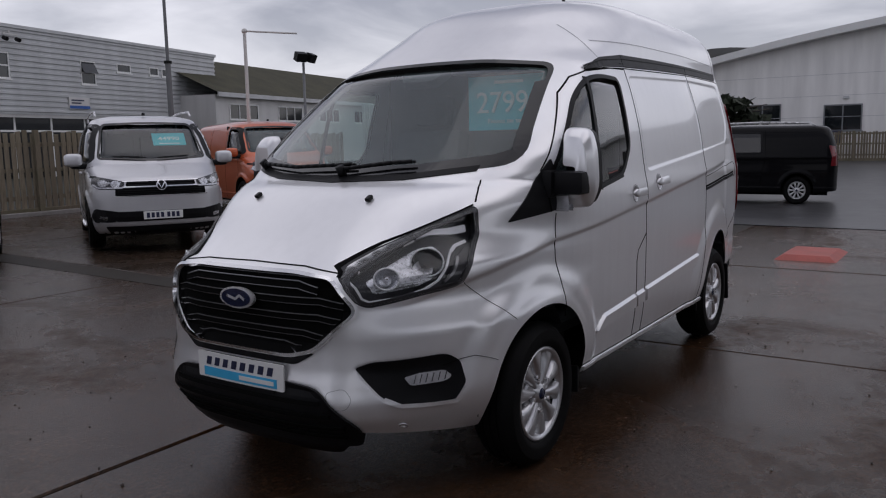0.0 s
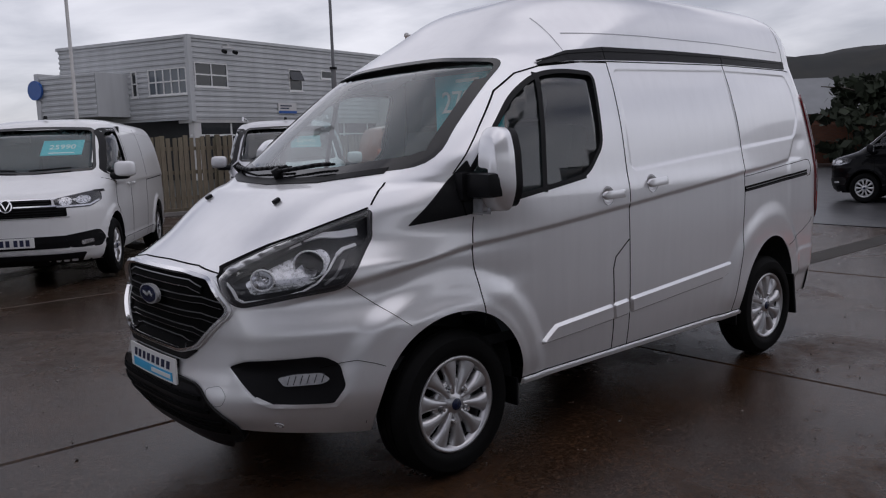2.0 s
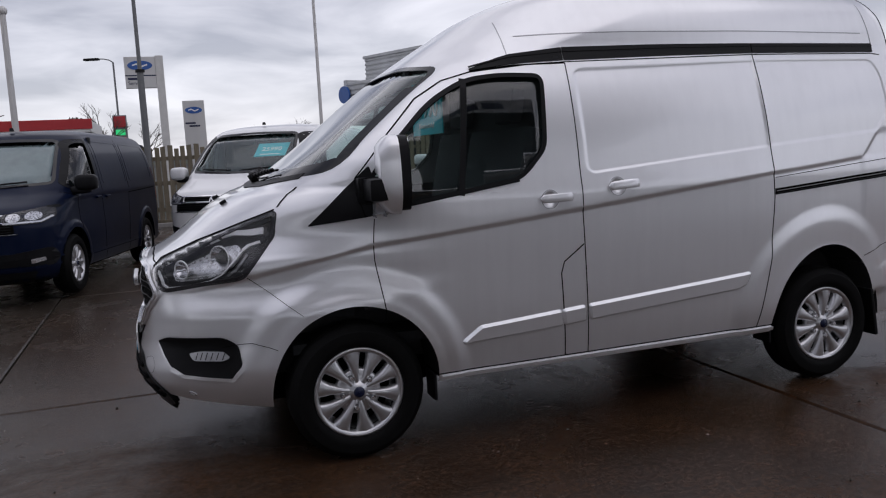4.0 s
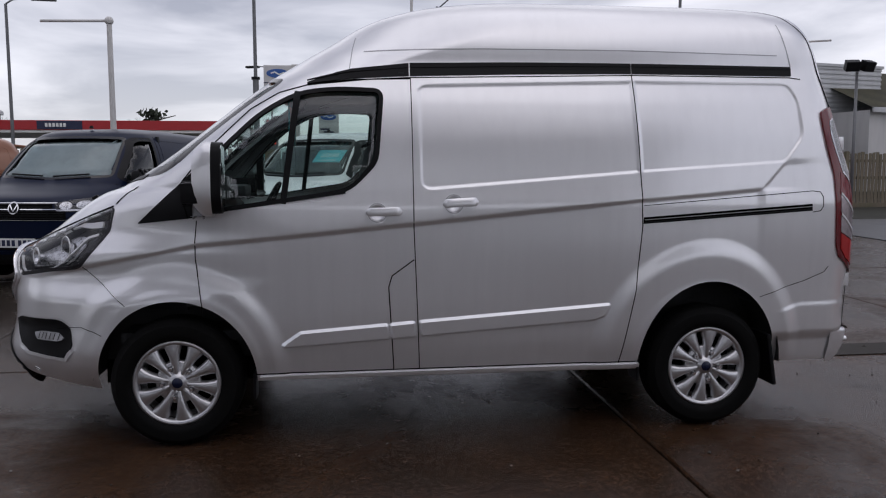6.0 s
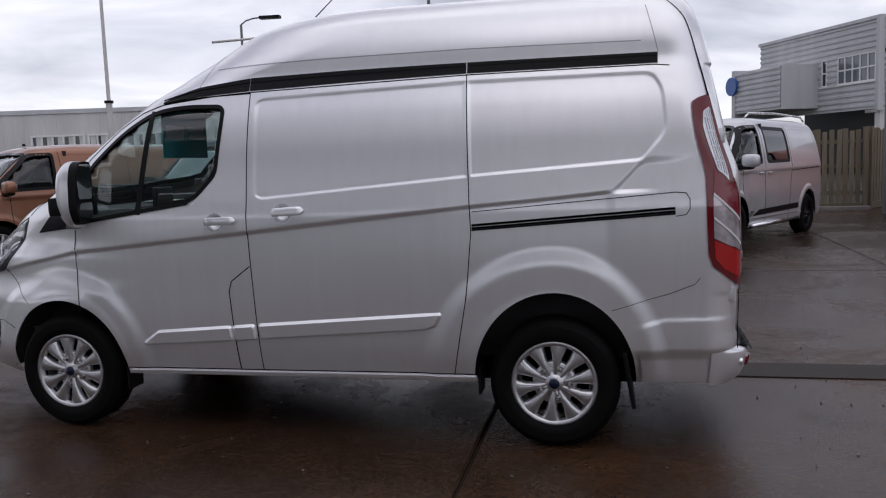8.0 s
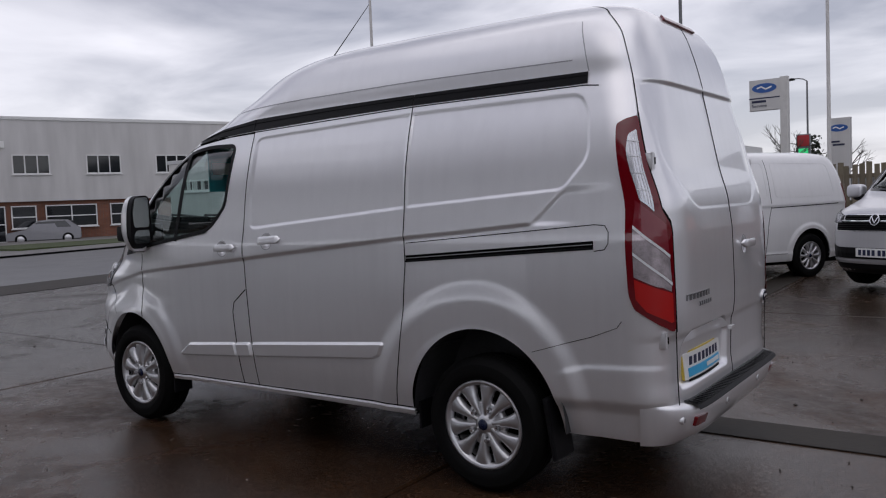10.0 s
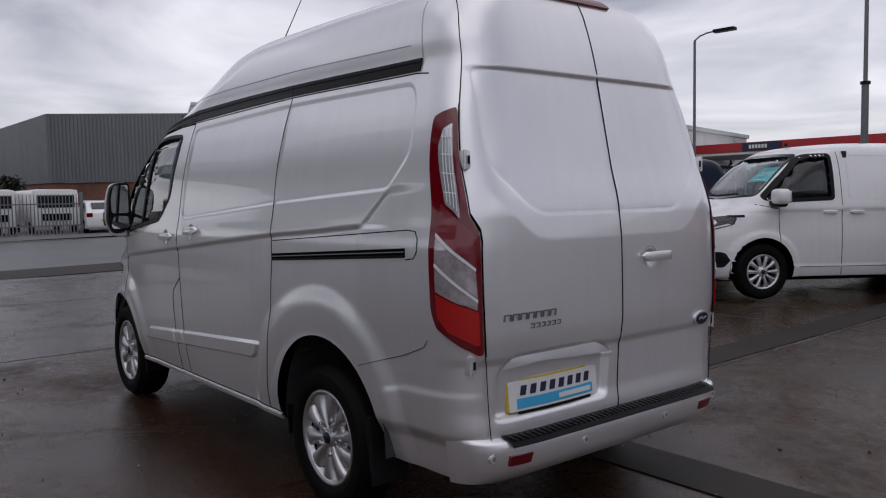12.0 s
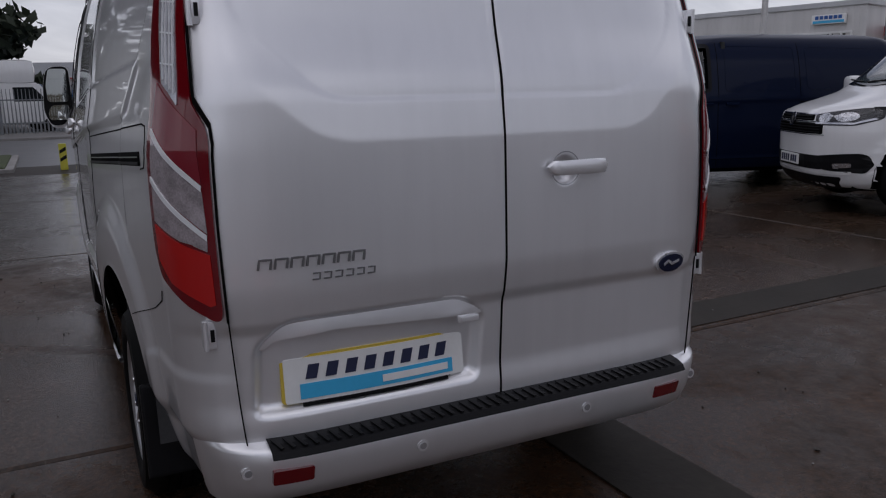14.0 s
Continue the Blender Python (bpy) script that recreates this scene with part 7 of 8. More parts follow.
def wall_window(parent, m, x0, x1, z0, z1, nx=2, nz=2, frame=M_FRAME, pane=M_PANE, tilt=0):
    """A framed window set in the local x-z plane, facing -y."""
    w = part("window", box(x0, x1, 0.02, 0.12, z0, z1, 0, m), M_SEALER, parent)
    t = 0.07
    fr = bmesh.new()
    for a, b, c, d in ((x0, x1, z0, z0 + t), (x0, x1, z1 - t, z1), (x0, x0 + t, z0 + t, z1 - t), (x1 - t, x1, z0 + t, z1 - t)):
        add_box(fr, a, b, -0.05, 0.03, c, d, 0, m)
    for i in range(1, nx):
        c = x0 + (x1 - x0) * i / nx
        add_box(fr, c - t / 2, c + t / 2, -0.045, 0.03, z0 + t, z1 - t, 0, m)
    part("window_frame", fr, frame, w)
    if nz > 1:
        fr = bmesh.new()
        for i in range(1, nz):
            c = z0 + (z1 - z0) * i / nz
            add_box(fr, x0 + t, x1 - t, -0.04, 0.03, c - t / 2, c + t / 2, 0, m)
        part("glazing_bar", fr, frame, w)
    for i in range(nx):
        for j in range(nz):
            a, b = x0 + (x1 - x0) * i / nx + t / 2, x0 + (x1 - x0) * (i + 1) / nx - t / 2
            c, d = z0 + (z1 - z0) * j / nz + t / 2, z0 + (z1 - z0) * (j + 1) / nz - t / 2
            part("pane", box(a, b, -0.005, 0.015, c, d, 0, m @ (pose(0, 0, 0) if not (tilt and j == nz - 1) else Matrix.Translation((0, -0.25, d)) @ pose(0, 0, 0, -tilt, 0, 0) @ Matrix.Translation((0, 0.25, -d)))), pane, w)
    part("window_sill", box(x0 - 0.06, x1 + 0.06, -0.10, 0.02, z0 - 0.06, z0, 0.01, m), frame, w)
    return w


def depot():
    d = thing("dealer_building", "two-storey building in grey ribbed metal cladding with a glazed ground floor", "building")
    ang = 12.9
    m = pose(13.55, 35.45, 0.2, 0, 0, ang)
    win = [(0.25, 2.35, 4.75, 6.0), (6.7, 7.75, 4.75, 6.0), (9.3, 10.4, 5.55, 6.05), (11.9, 12.7, 5.55, 6.05), (12.95, 13.7, 5.55, 6.05)]
    ribbed("front_cladding", m, 18.1, 3.1, 7.2, M_CLAD, d, skip=win)
    wall_window(d, m, 0.25, 2.35, 4.75, 6.0, 2, 2)
    wall_window(d, m, 6.7, 7.75, 4.75, 6.0, 1, 2, tilt=25)
    for a, b in ((9.3, 10.4), (11.9, 12.7), (12.95, 13.7)):
        wall_window(d, m, a, b, 5.55, 6.05, 1, 1)
    ms = m @ pose(0, 0, 0, 0, 0, -78) @ Matrix.Translation((-9, 0, 0))
    ribbed("side_cladding", ms, 9.0, 3.1, 7.2, M_CLAD, d, skip=[(6.25, 8.8, 4.4, 5.75), (5.1, 5.5, 4.4, 5.75)])
    wall_window(d, ms, 6.25, 8.8, 4.4, 5.75, 5, 2, pane=M_PANE_BLUE)
    wall_window(d, ms, 5.1, 5.5, 4.4, 5.75, 1, 2)
    part("parapet", box(-0.08, 18.2, -0.12, 0.2, 7.15, 7.32, 0.02, m), M_CLAD, d)
    part("parapet", box(-0.1, 9.1, -0.12, 0.2, 7.15, 7.32, 0.02, ms), M_CLAD, d)
    part("corner_post", box(-0.14, 0.12, -0.14, 0.12, 3.0, 7.2, 0.03, m), M_CLAD, d)
    part("roof", box(0.1, 18.0, 0.25, 9, 6.9, 7.1, 0, m), M_CLAD_DARK, d)
    part("core", box(0.5, 18.0, 0.6, 8.5, 0, 6.9, 0, m), M_SEALER, d)
    # glazed ground floor
    part("soffit", box(0, 18.1, 0.05, 1.2, 2.95, 3.1, 0, m), M_CLAD_WHITE, d)
    for k in range(9):
        x = 0.4 + k * 2.2
        part("mullion", box(x - 0.05, x + 0.05, 0.25, 0.35, 0, 3.0, 0, m), M_FRAME, d)
        if k < 8:
            part("shop_pane", box(x + 0.05, x + 2.15, 0.29, 0.31, 0, 2.95, 0, m), M_PANE, d)
    part("transom", box(0, 18.1, 0.24, 0.36, 2.25, 2.35, 0, m), M_FRAME, d)
    part("warm_sign", box(0.5, 4.4, 0.40, 0.45, 2.5, 2.85, 0, m), M_WARMSIGN, d, "warm yellow lit fascia inside the glazing")
    part("corner_column", box(0.1, 0.55, 0.1, 0.55, 0, 3.0, 0.05, m), M_CLAD_WHITE, d)
    # projecting sign block
    ribbed("block_cladding", ms @ Matrix.Translation((1.0, -2.2, 0)), 3.9, 3.4, 5.6, M_CLAD, d)
    part("block", box(1.05, 4.85, -2.15, 0.0, 3.4, 5.6, 0, ms), M_CLAD, d)
    part("block_face", box(0.7, 1.0, -2.3, 0.1, 3.1, 5.75, 0.03, ms), M_CLAD, d)
    rb = bmesh.new()
    mm = ms @ pose(0.8, -2.32, 4.9, 90, 0, 0)
    add_tube(rb, mm @ Vector((0, 0, -0.02)), mm @ Vector((0, 0, 0.10)), 0.5, seg=28)
    rs = part("round_sign", rb, M_SIGNBLUE, d, "round blue illuminated sign", smooth=True, angle=40)
    # name board, cameras
    nb = part("name_board", box(5.7, 7.1, -0.12, -0.06, 3.45, 4.05, 0.01, m), M_CLAD_WHITE, d, "small white and blue name board")
    part("blue_band", box(5.72, 7.08, -0.13, -0.115, 3.47, 3.62, 0, m), M_SIGNBLUE, nb)
    for k in range(2):
        part("grey_bar", box(5.85, 6.7 - 0.2 * k, -0.13, -0.115, 3.86 - 0.14 * k, 3.93 - 0.14 * k, 0, m), M_INK, nb)
    cam_ob = part("camera_bar", box(1.8, 2.6, -0.45, -0.37, 6.75, 6.82, 0, m), M_CLAD_WHITE, d)
    for x in (1.85, 2.55):
        bm = bmesh.new()
        add_tube(bm, m @ Vector((x, -0.40, 6.60)), m @ Vector((x, -0.62, 6.52)), 0.10, seg=12)
        part("flood_head", bm, M_BLACK, cam_ob)
    part("bracket", box(2.15, 2.25, -0.4, 0.0, 6.85, 6.95, 0, m), M_CLAD_WHITE, cam_ob)


M_WARMSIGN = NT("lit_fascia").set(Base_Color=(0.5, 0.36, 0.1), Emission_Color=(1.0, 0.68, 0.25), Emission_Strength=0.35).m
M_SIGNBLUE = plain("sign_blue", (0.015, 0.09, 0.34), 0.3, var=0.08)
depot()


def shed():
    """Long low industrial shed with a mossy roof, behind the fence."""
    s = thing("mossy_shed", "long industrial shed with a mossy brown roof and pale walls", "building")
    m = pose(13 + 15.0, 33 + 3.0, 0.2, 0, 0, 11.3)
    bm = bmesh.new()
    for a, b in (((0, 4.7, 0), (0, 7.4, 5.0)),):
        v_ = [bm.verts.new(m @ Vector((x, y, z))) for x, y, z in ((0, -0.4, 4.6), (34, -0.4, 4.6), (34, 6, 7.4), (0, 6, 7.4), (0, 12.4, 4.6), (34, 12.4, 4.6))]
        bm.faces.new((v_[0], v_[1], v_[2], v_[3])); bm.faces.new((v_[3], v_[2], v_[5], v_[4]))
    part("roof", bm, M_MOSS, s, "brown mossy sheet roof")
    part("wall", box(0.2, 33.8, 0, 12, 0, 4.5, 0, m), M_CLAD_WHITE, s)
    part("eaves_board", box(0, 34, -0.45, -0.35, 4.35, 4.62, 0, m), M_CLAD, s)
    for k in range(6):
        wall_window(s, m, 1.5 + k * 5.3, 4.5 + k * 5.3, 3.0, 4.0, 3, 1)
    # pale corrugated screen in front
    ribbed("screen_wall", m @ Matrix.Translation((-3.5, -12, 0)), 34, 0, 3.3, M_CLAD_WHITE, s, 0.25, False)


shed()


def white_hall():
    h = thing("white_hall", "large white hall with a curved roof edge and dark windows", "building")
    m = pose(46, 14, 0.1, 0, 0, -90)
    bm = bmesh.new()
    L = 46
    top = [(x, 5.35 + 2.6 * math.sin(math.pi * min(1, max(0, (x - 1) / 42))) ** 0.9) for x in np.linspace(0, L, 30)]
    lo = [bm.verts.new(m @ Vector((x, 0, 0))) for x, _ in top]
    hi = [bm.verts.new(m @ Vector((x, 0, z))) for x, z in top]
    bk = [bm.verts.new(m @ Vector((x, 25, z))) for x, z in top]
    for i in range(29):
        bm.faces.new((lo[i], lo[i + 1], hi[i + 1], hi[i]))
        bm.faces.new((hi[i], hi[i + 1], bk[i + 1], bk[i]))
    bm.faces.new((lo[0], hi[0], bk[0], bm.verts.new(m @ Vector((0, 25, 0)))))
    part("wall", bm, M_HALL, h, "plain white panelled wall")
    bm = bmesh.new()
    for (x0, z0), (x1, z1) in zip(top[:-1], top[1:]):
        vs = [bm.verts.new(m @ Vector(p)) for p in ((x0, -0.9, z0 - 0.05), (x1, -0.9, z1 - 0.05), (x1, -0.9, z1 + 0.35), (x0, -0.9, z0 + 0.35), (x0, 0.1, z0 - 0.05), (x1, 0.1, z1 - 0.05), (x1, 0.1, z1 + 0.38), (x0, 0.1, z0 + 0.38))]
        for q in ((0, 1, 2, 3), (3, 2, 6, 7), (0, 4, 5, 1)):
            bm.faces.new([vs[i] for i in q])
    part("roof_edge", bm, M_FRAME, h, "thick white curved roof edge")
    for a, b, c, d in ((4.6, 6.7, 2.2, 3.25), (9.0, 11.0, 1.6, 3.1), (15, 17, 1.6, 3.1), (21, 23, 1.6, 3.1)):
        wall_window(h, m, a, b, c, d, 2, 1, frame=M_CLAD_DARK)
    for k in range(1, 5):
        part("panel_joint", box(0, L, -0.012, 0.0, k * 1.2, k * 1.2 + 0.02, 0, m), M_CLAD, h)
    lamp = part("wall_lamp", box(10, 10.3, -0.15, 0, 3.4, 3.55, 0.03, m), M_CLAD, h)
    hedge_box = thing("banner_board", "dark blue banner board on a timber fence", "sign")
    bd = part("board", box(7.5, 10.2, -1.6, -1.5, 0.9, 1.6, 0.02, m), M_INK, hedge_box)
    for k, (a, b) in enumerate(((7.7, 8.7), (8.85, 9.3))):
        part("pale_bar", box(a, b, -1.62, -1.605, 1.15, 1.35, 0, m), M_PAPER, bd)
    part("square_mark", box(9.45, 9.95, -1.62, -1.605, 1.0, 1.5, 0, m), M_PAPER, bd)


white_hall()
timber_fence((44.2, 6.0), (44.4, -14.0), 8, "long timber fence in front of the white hall", 1.6)


def dealer_block():
    """Low white building with a strip of windows and a blue name board."""
    b = thing("white_workshop", "low white flat-roofed building with a strip of small windows", "building")
    m = pose(-12.94, 22.5, 0.2, 0, 0, 180 + 21.7) @ Matrix.Diagonal((1, 1, 1, 1))
    m = pose(-12.94, 22.5, 0.25, 0, 0, 14) @ Matrix.Translation((-16, 0, 0))
    ribbed("wall_cladding", m, 16, 0, 3.6, M_CLAD_WHITE, b, 0.4, False, 0.012, ())
    part("core", box(0.05, 15.95, 0.03, 9, 0, 3.55, 0, m), M_CLAD_WHITE, b)
    part("parapet", box(-0.05, 16.05, -0.06, 9.1, 3.55, 3.72, 0.02, m), M_CLAD, b)
    for x0, x1, n in ((0.8, 2.4, 3), (3.6, 5.2, 3), (6.4, 8.0, 3), (9.2, 11.2, 5), (11.3, 13.4, 6), (13.5, 15.6, 6)):
        wall_window(b, m, x0, x1, 2.25, 2.78, n, 1)
    sg = part("name_board", box(14.3, 15.4, -0.14, -0.05, 3.02, 3.32, 0.01, m), M_PAPER, b, "white and blue name board")
    part("blue_band", box(14.35, 15.35, -0.155, -0.14, 3.05, 3.13, 0, m), M_CYAN, sg)
    for k in range(6):
        part("dark_bar", box(14.42 + k * 0.15, 14.53 + k * 0.15, -0.155, -0.14, 3.17, 3.28, 0, m), M_SIGNBLUE, sg)


dealer_block()


def fuel_canopy():
    c = thing("fuel_canopy", "red and white filling-station canopy beyond the yard", "canopy")
    m = pose(-10.5, 24.0, 0.2, 0, 0, 0)
    part("roof", box(-3.8, 6.0, 0, 5, 2.55, 2.95, 0.03, m), M_PAPER, c)
    part("red_fascia", box(-3.85, 6.05, -0.04, 0.0, 2.65, 2.98, 0.01, m), M_CANRED, c, "red fascia")
    part("dark_panel", box(-0.6, 0.9, -0.06, -0.04, 2.67, 2.96, 0.005, m), M_INK, c)
    for k in range(6):
        part("pale_bar", box(-0.32 + k * 0.12, -0.24 + k * 0.12, -0.075, -0.06, 2.75, 2.88, 0, m), M_PAPER, c)
    for x in (-3, 1.2, 5.2):
        part("column", box(x - 0.12, x + 0.12, 1.0, 1.24, 0, 2.55, 0.02, m), M_PAPER, c)
    s = thing("price_totem", "tall red filling-station price sign", "sign")
    part("board", box(2.95, 3.55, 22.9, 23.05, 2.2, 4.1, 0.03, pose(-7.35, 11.6, -0.2)), M_CLAD_DARK, s)
    part("red_panel", box(3.0, 3.5, 22.86, 22.9, 3.55, 4.05, 0.02, pose(-7.35, 11.6, -0.2)), M_CANRED, s)
    part("green_panel", box(3.05, 3.45, 22.86, 22.9, 3.2, 3.45, 0.02, pose(-7.35, 11.6, -0.2)), M_LIGHTG, s)
    part("red_digits", box(3.05, 3.45, 22.86, 22.9, 2.9, 3.1, 0.02, pose(-7.35, 11.6, -0.2)), M_LIGHTR, s)
    part("post", box(3.15, 3.35, 22.95, 23.05, 0, 2.2, 0.02, pose(-7.35, 11.6, -0.2)), M_CLAD_DARK, s)


M_CANRED = plain("canopy_red", (0.42, 0.02, 0.025), 0.4, var=0.1)
M_LIGHTG = NT("green_digits").set(Base_Color=(0.0, 0.3, 0.08), Emission_Color=(0.05, 0.9, 0.3), Emission_Strength=0.5).m
M_LIGHTR = NT("red_digits").set(Base_Color=(0.4, 0.02, 0.01), Emission_Color=(1, 0.08, 0.05), Emission_Strength=0.5).m
fuel_canopy()


def far_street():
    """Buildings across the road."""
    w = thing("white_office", "two-storey pale clad office with brick ground floor", "building")
    m = pose(-46.3, 17.4, 0.1) @ Matrix(((0.33, -0.94, 0, 0), (0.94, 0.33, 0, 0), (0, 0, 1, 0), (0, 0, 0, 1)))
    part("upper_wall", box(0, 22, 0, 10, 2.55, 7.6, 0, m), M_CLAD_WHITE, w, "pale grey panelled upper storey")
    part("parapet", box(-0.06, 22.06, -0.06, 10, 7.5, 7.7, 0.02, m), M_FRAME, w)
    part("lower_wall", box(0.1, 22, 0.25, 9.9, 0, 2.55, 0, m), M_BRICK, w)
    for a in (2.5, 6.7, 11.0, 15.2):
        wall_window(w, m, a, a + 2.1, 4.2, 5.4, 3, 1)
    for a, b in ((1.0, 2.0), (2.3, 3.7), (4.2, 7.2), (8, 11)):
        wall_window(w, m @ Matrix.Translation((0, 0.2, 0)), a, b, 0.9 if b - a > 1.2 else 0.1, 2.3, 2 if b - a > 2 else 1, 2)
    bm = bmesh.new()
    add_tube(bm, m @ Vector((-0.12, -0.12, 0)), m @ Vector((-0.12, -0.12, 2.6)), 0.06, seg=8)
    part("downpipe", bm, M_CLAD, w)
    for x, z in ((0.9, 6.4), (0.4, 4.0), (0.3, 3.2)):
        part("bracket", box(x, x + 0.2, -0.3, 0, z, z + 0.12, 0, m), M_CLAD_WHITE if z > 5 else M_BLACK, w)
    part("alarm_box", box(1.9, 2.15, -0.12, 0, 5.8, 6.2, 0.02, m), M_PAPER, w)
    b = thing("ribbed_works", "works building in dark ribbed sheet over stained red brick", "building")
    m2 = m @ pose(0, 1.2, 0, 0, 0, -12) @ Matrix.Translation((-9.2, 0, 0))
    ribbed("cladding", m2, 9.1, 2.6, 7.1, M_CLAD_DARK, b, 0.24, False, 0.05)
    part("brick_wall", box(0.05, 9.1, 0.1, 7, 0, 2.6, 0, m2), M_BRICK, b, "rust-stained brick wall")
    ms = m2 @ pose(0, 0, 0, 0, 0, -57) @ Matrix.Translation((-14, 0, 0))
    ribbed("end_cladding", ms, 14.0, 2.6, 7.1, M_CLAD_DARK, b, 0.24, False, 0.05)
    part("end_brick", box(0, 13.9, 0.1, 0.4, 0, 2.6, 0, ms), M_BRICK, b)
    part("roof", box(-0.02, 9.1, 0.1, 8, 6.9, 7.05, 0, m2), M_CLAD_DARK, b)
    # self storage shed far off
    s = thing("storage_shed", "white storage shed with a dark pitched roof and red edging", "building")
    m3 = pose(-108.7, -22.6, 0, 0, 0, 84)
    part("wall", box(0, 29.6, 0, 9, 0, 3.9, 0, m3), M_CLAD_WHITE, s)
    bm = bmesh.new()
    v_ = [bm.verts.new(m3 @ Vector(p)) for p in ((-0.2, -0.3, 3.8), (29.8, -0.3, 3.8), (29.8, 4.5, 5.9), (-0.2, 4.5, 5.9), (-0.2, 9.3, 3.8), (29.8, 9.3, 3.8))]
    bm.faces.new((v_[0], v_[1], v_[2], v_[3])); bm.faces.new((v_[3], v_[2], v_[5], v_[4]))
    part("roof", bm, M_CLAD_DARK, s)
    bm = bmesh.new()
    bm.faces.new([bm.verts.new(m3 @ Vector(p)) for p in ((29.61, 0, 3.8), (29.61, 9, 3.8), (29.61, 4.5, 5.85))])
    part("gable", bm, M_CLAD_WHITE, s)
    part("red_edge", box(0, 29.7, -0.34, -0.28, 3.72, 3.86, 0, m3), M_CANRED, s)
    bm = bmesh.new()
    add_path(bm, [m3 @ Vector((29.82, -0.3, 3.8)), m3 @ Vector((29.82, 4.5, 5.9)), m3 @ Vector((29.82, 9.3, 3.8))], 0.12, 6)
    part("red_edge", bm, M_CANRED, s)
    text_mesh("SELF STORAGE", 0.85, M_INK, s, m3 @ pose(24.6, -0.06, 2.6, 90, 0, 0), "shop_letters", 0.02)
    # steel pale fence and gates
    f = thing("palisade_fence", "grey steel palisade fence and gates across the road", "fence")
    me = bpy.data.meshes.new("pale")
    bm = bmesh.new()
    add_box(bm, -0.012, 0.012, -0.035, 0.035, 0, 1.7)
    for v2 in bm.verts:
        if v2.co.z > 1.6:
            v2.co.y *= 0.3
    bm.to_mesh(me); bm.free()
    me.materials.append(M_GALV)
    for k in range(118):
        ob = new("pale", me)
        ob.parent = f
        ob.matrix_basis = pose(-31.0, -9.6 + k * 0.135, 0.09)
    for z in (0.45, 1.35):
        part("rail", box(-31.06, -31.02, -9.7, 6.4, z, z + 0.05), M_GALV, f)
    for y in (-9.7, -6.5, -2.6, 1.0, 3.2, 6.4):
        part("post", box(-31.14, -31.0, y - 0.06, y + 0.06, 0.05, 1.85, 0.01), M_GALV, f)


M_GALV = plain("galvanised_steel", (0.20, 0.21, 0.22), 0.5, metal=0.5, var=0.2)
far_street()


# ---------------------------------------------------------------- small cars and lorries across the road
M_REDCAR = car_paint("dark_red_paint", (0.16, 0.008, 0.014), rough=0.3)
M_GREYCAR = car_paint("grey_paint", (0.18, 0.18, 0.19), metal=0.5, rough=0.3)
M_BLUEBODY = plain("blue_body", (0.03, 0.18, 0.50), 0.45, var=0.1)


def hatchback(label, paint, m):
    c = thing("hatchback_car", label, "car", m, group="small cars")
    prof = [(-2.0, 0.25), (-2.02, 0.62), (-1.9, 0.74), (-1.0, 0.90), (-0.35, 1.38), (0.3, 1.45), (1.3, 1.40), (1.85, 0.98), (1.98, 0.90), (2.0, 0.35), (1.9, 0.25)]
    bm = bmesh.new()
    rows = []
    for y, k in ((-0.86, 0.0), (-0.84, 0.35), (-0.70, 1.0), (0.70, 1.0), (0.84, 0.35), (0.86, 0.0)):
        rows.append([bm.verts.new((x, y * (1 if z < 0.95 else 0.93 - 0.12 * (z - 0.95)), z if z < 0.95 else 0.93 + (z - 0.93) * (0.92 + 0.08 * k))) for x, z in prof])
    for a, b in zip(rows[:-1], rows[1:]):
        for i in range(len(prof)):
            bm.faces.new((a[i], a[(i + 1) % len(prof)], b[(i + 1) % len(prof)], b[i]))
    bm.faces.new(rows[0]); bm.faces.new(rows[-1])
    bmesh.ops.recalc_face_normals(bm, faces=bm.faces[:])
    bmesh.ops.bevel(bm, geom=bm.edges[:], offset=0.02, segments=1, affect="EDGES")
    part("body", bm, paint, c, smooth=True, angle=35)
    for sg in (-1, 1):
        bm = bmesh.new()
        bm.faces.new([bm.verts.new((x, sg * (0.815 - 0.10 * (z - 0.95)), z)) for x, z in ((-0.85, 0.96), (-0.3, 1.33), (1.15, 1.35), (1.45, 0.98))])
        part("side_window", bm, M_PANE, c)
        for cx in (-1.25, 1.25):
            w = part("wheel", lathe([(0.02, -0.09), (0.2, -0.10), (0.22, -0.08), (0.31, -0.10), (0.32, 0.0), (0.31, 0.1)], seg=24), M_RUBBER, c, smooth=True)
            w.matrix_basis = pose(cx, sg * 0.78, 0.32, 0, 0, 0 if sg < 0 else 180)
            part("rim", lathe([(0.01, -0.105), (0.19, -0.108), (0.205, -0.09)], seg=20), M_ALLOY, w, smooth=True)
        part("tail_lamp", box(1.86, 2.0, sg * 0.72 - 0.12, sg * 0.72 + 0.12, 0.74, 0.92, 0.02), M_RED, c)
    part("rear_window", box(1.52, 1.62, -0.58, 0.58, 1.02, 1.34, 0.01, pose(0.22, 0, 0, 0, 0, 0) @ Matrix.Translation((1.37, 0, 1.18)) @ pose(0, 0, 0, 0, -42, 0) @ Matrix.Translation((-1.55, 0, -1.18))), M_PANE, c)
    part("plate", box(1.995, 2.01, -0.26, 0.26, 0.55, 0.66), M_PLATE_Y, c)
    return c


hatchback("white hatchback seen from behind, beside the steel fence", M_WHITE_PAINT, pose(-32.2, 7.4, 0.06, 0, 0, -5))
hatchback("dark red hatchback in front of the brick wall", M_REDCAR, pose(-42.0, 14.6, 0.06, 0, 0, -20))
hatchback("grey saloon behind a bare shrub by the office", M_GREYCAR, pose(-43.4, 20.4, 0.06, 0, 0, 60))


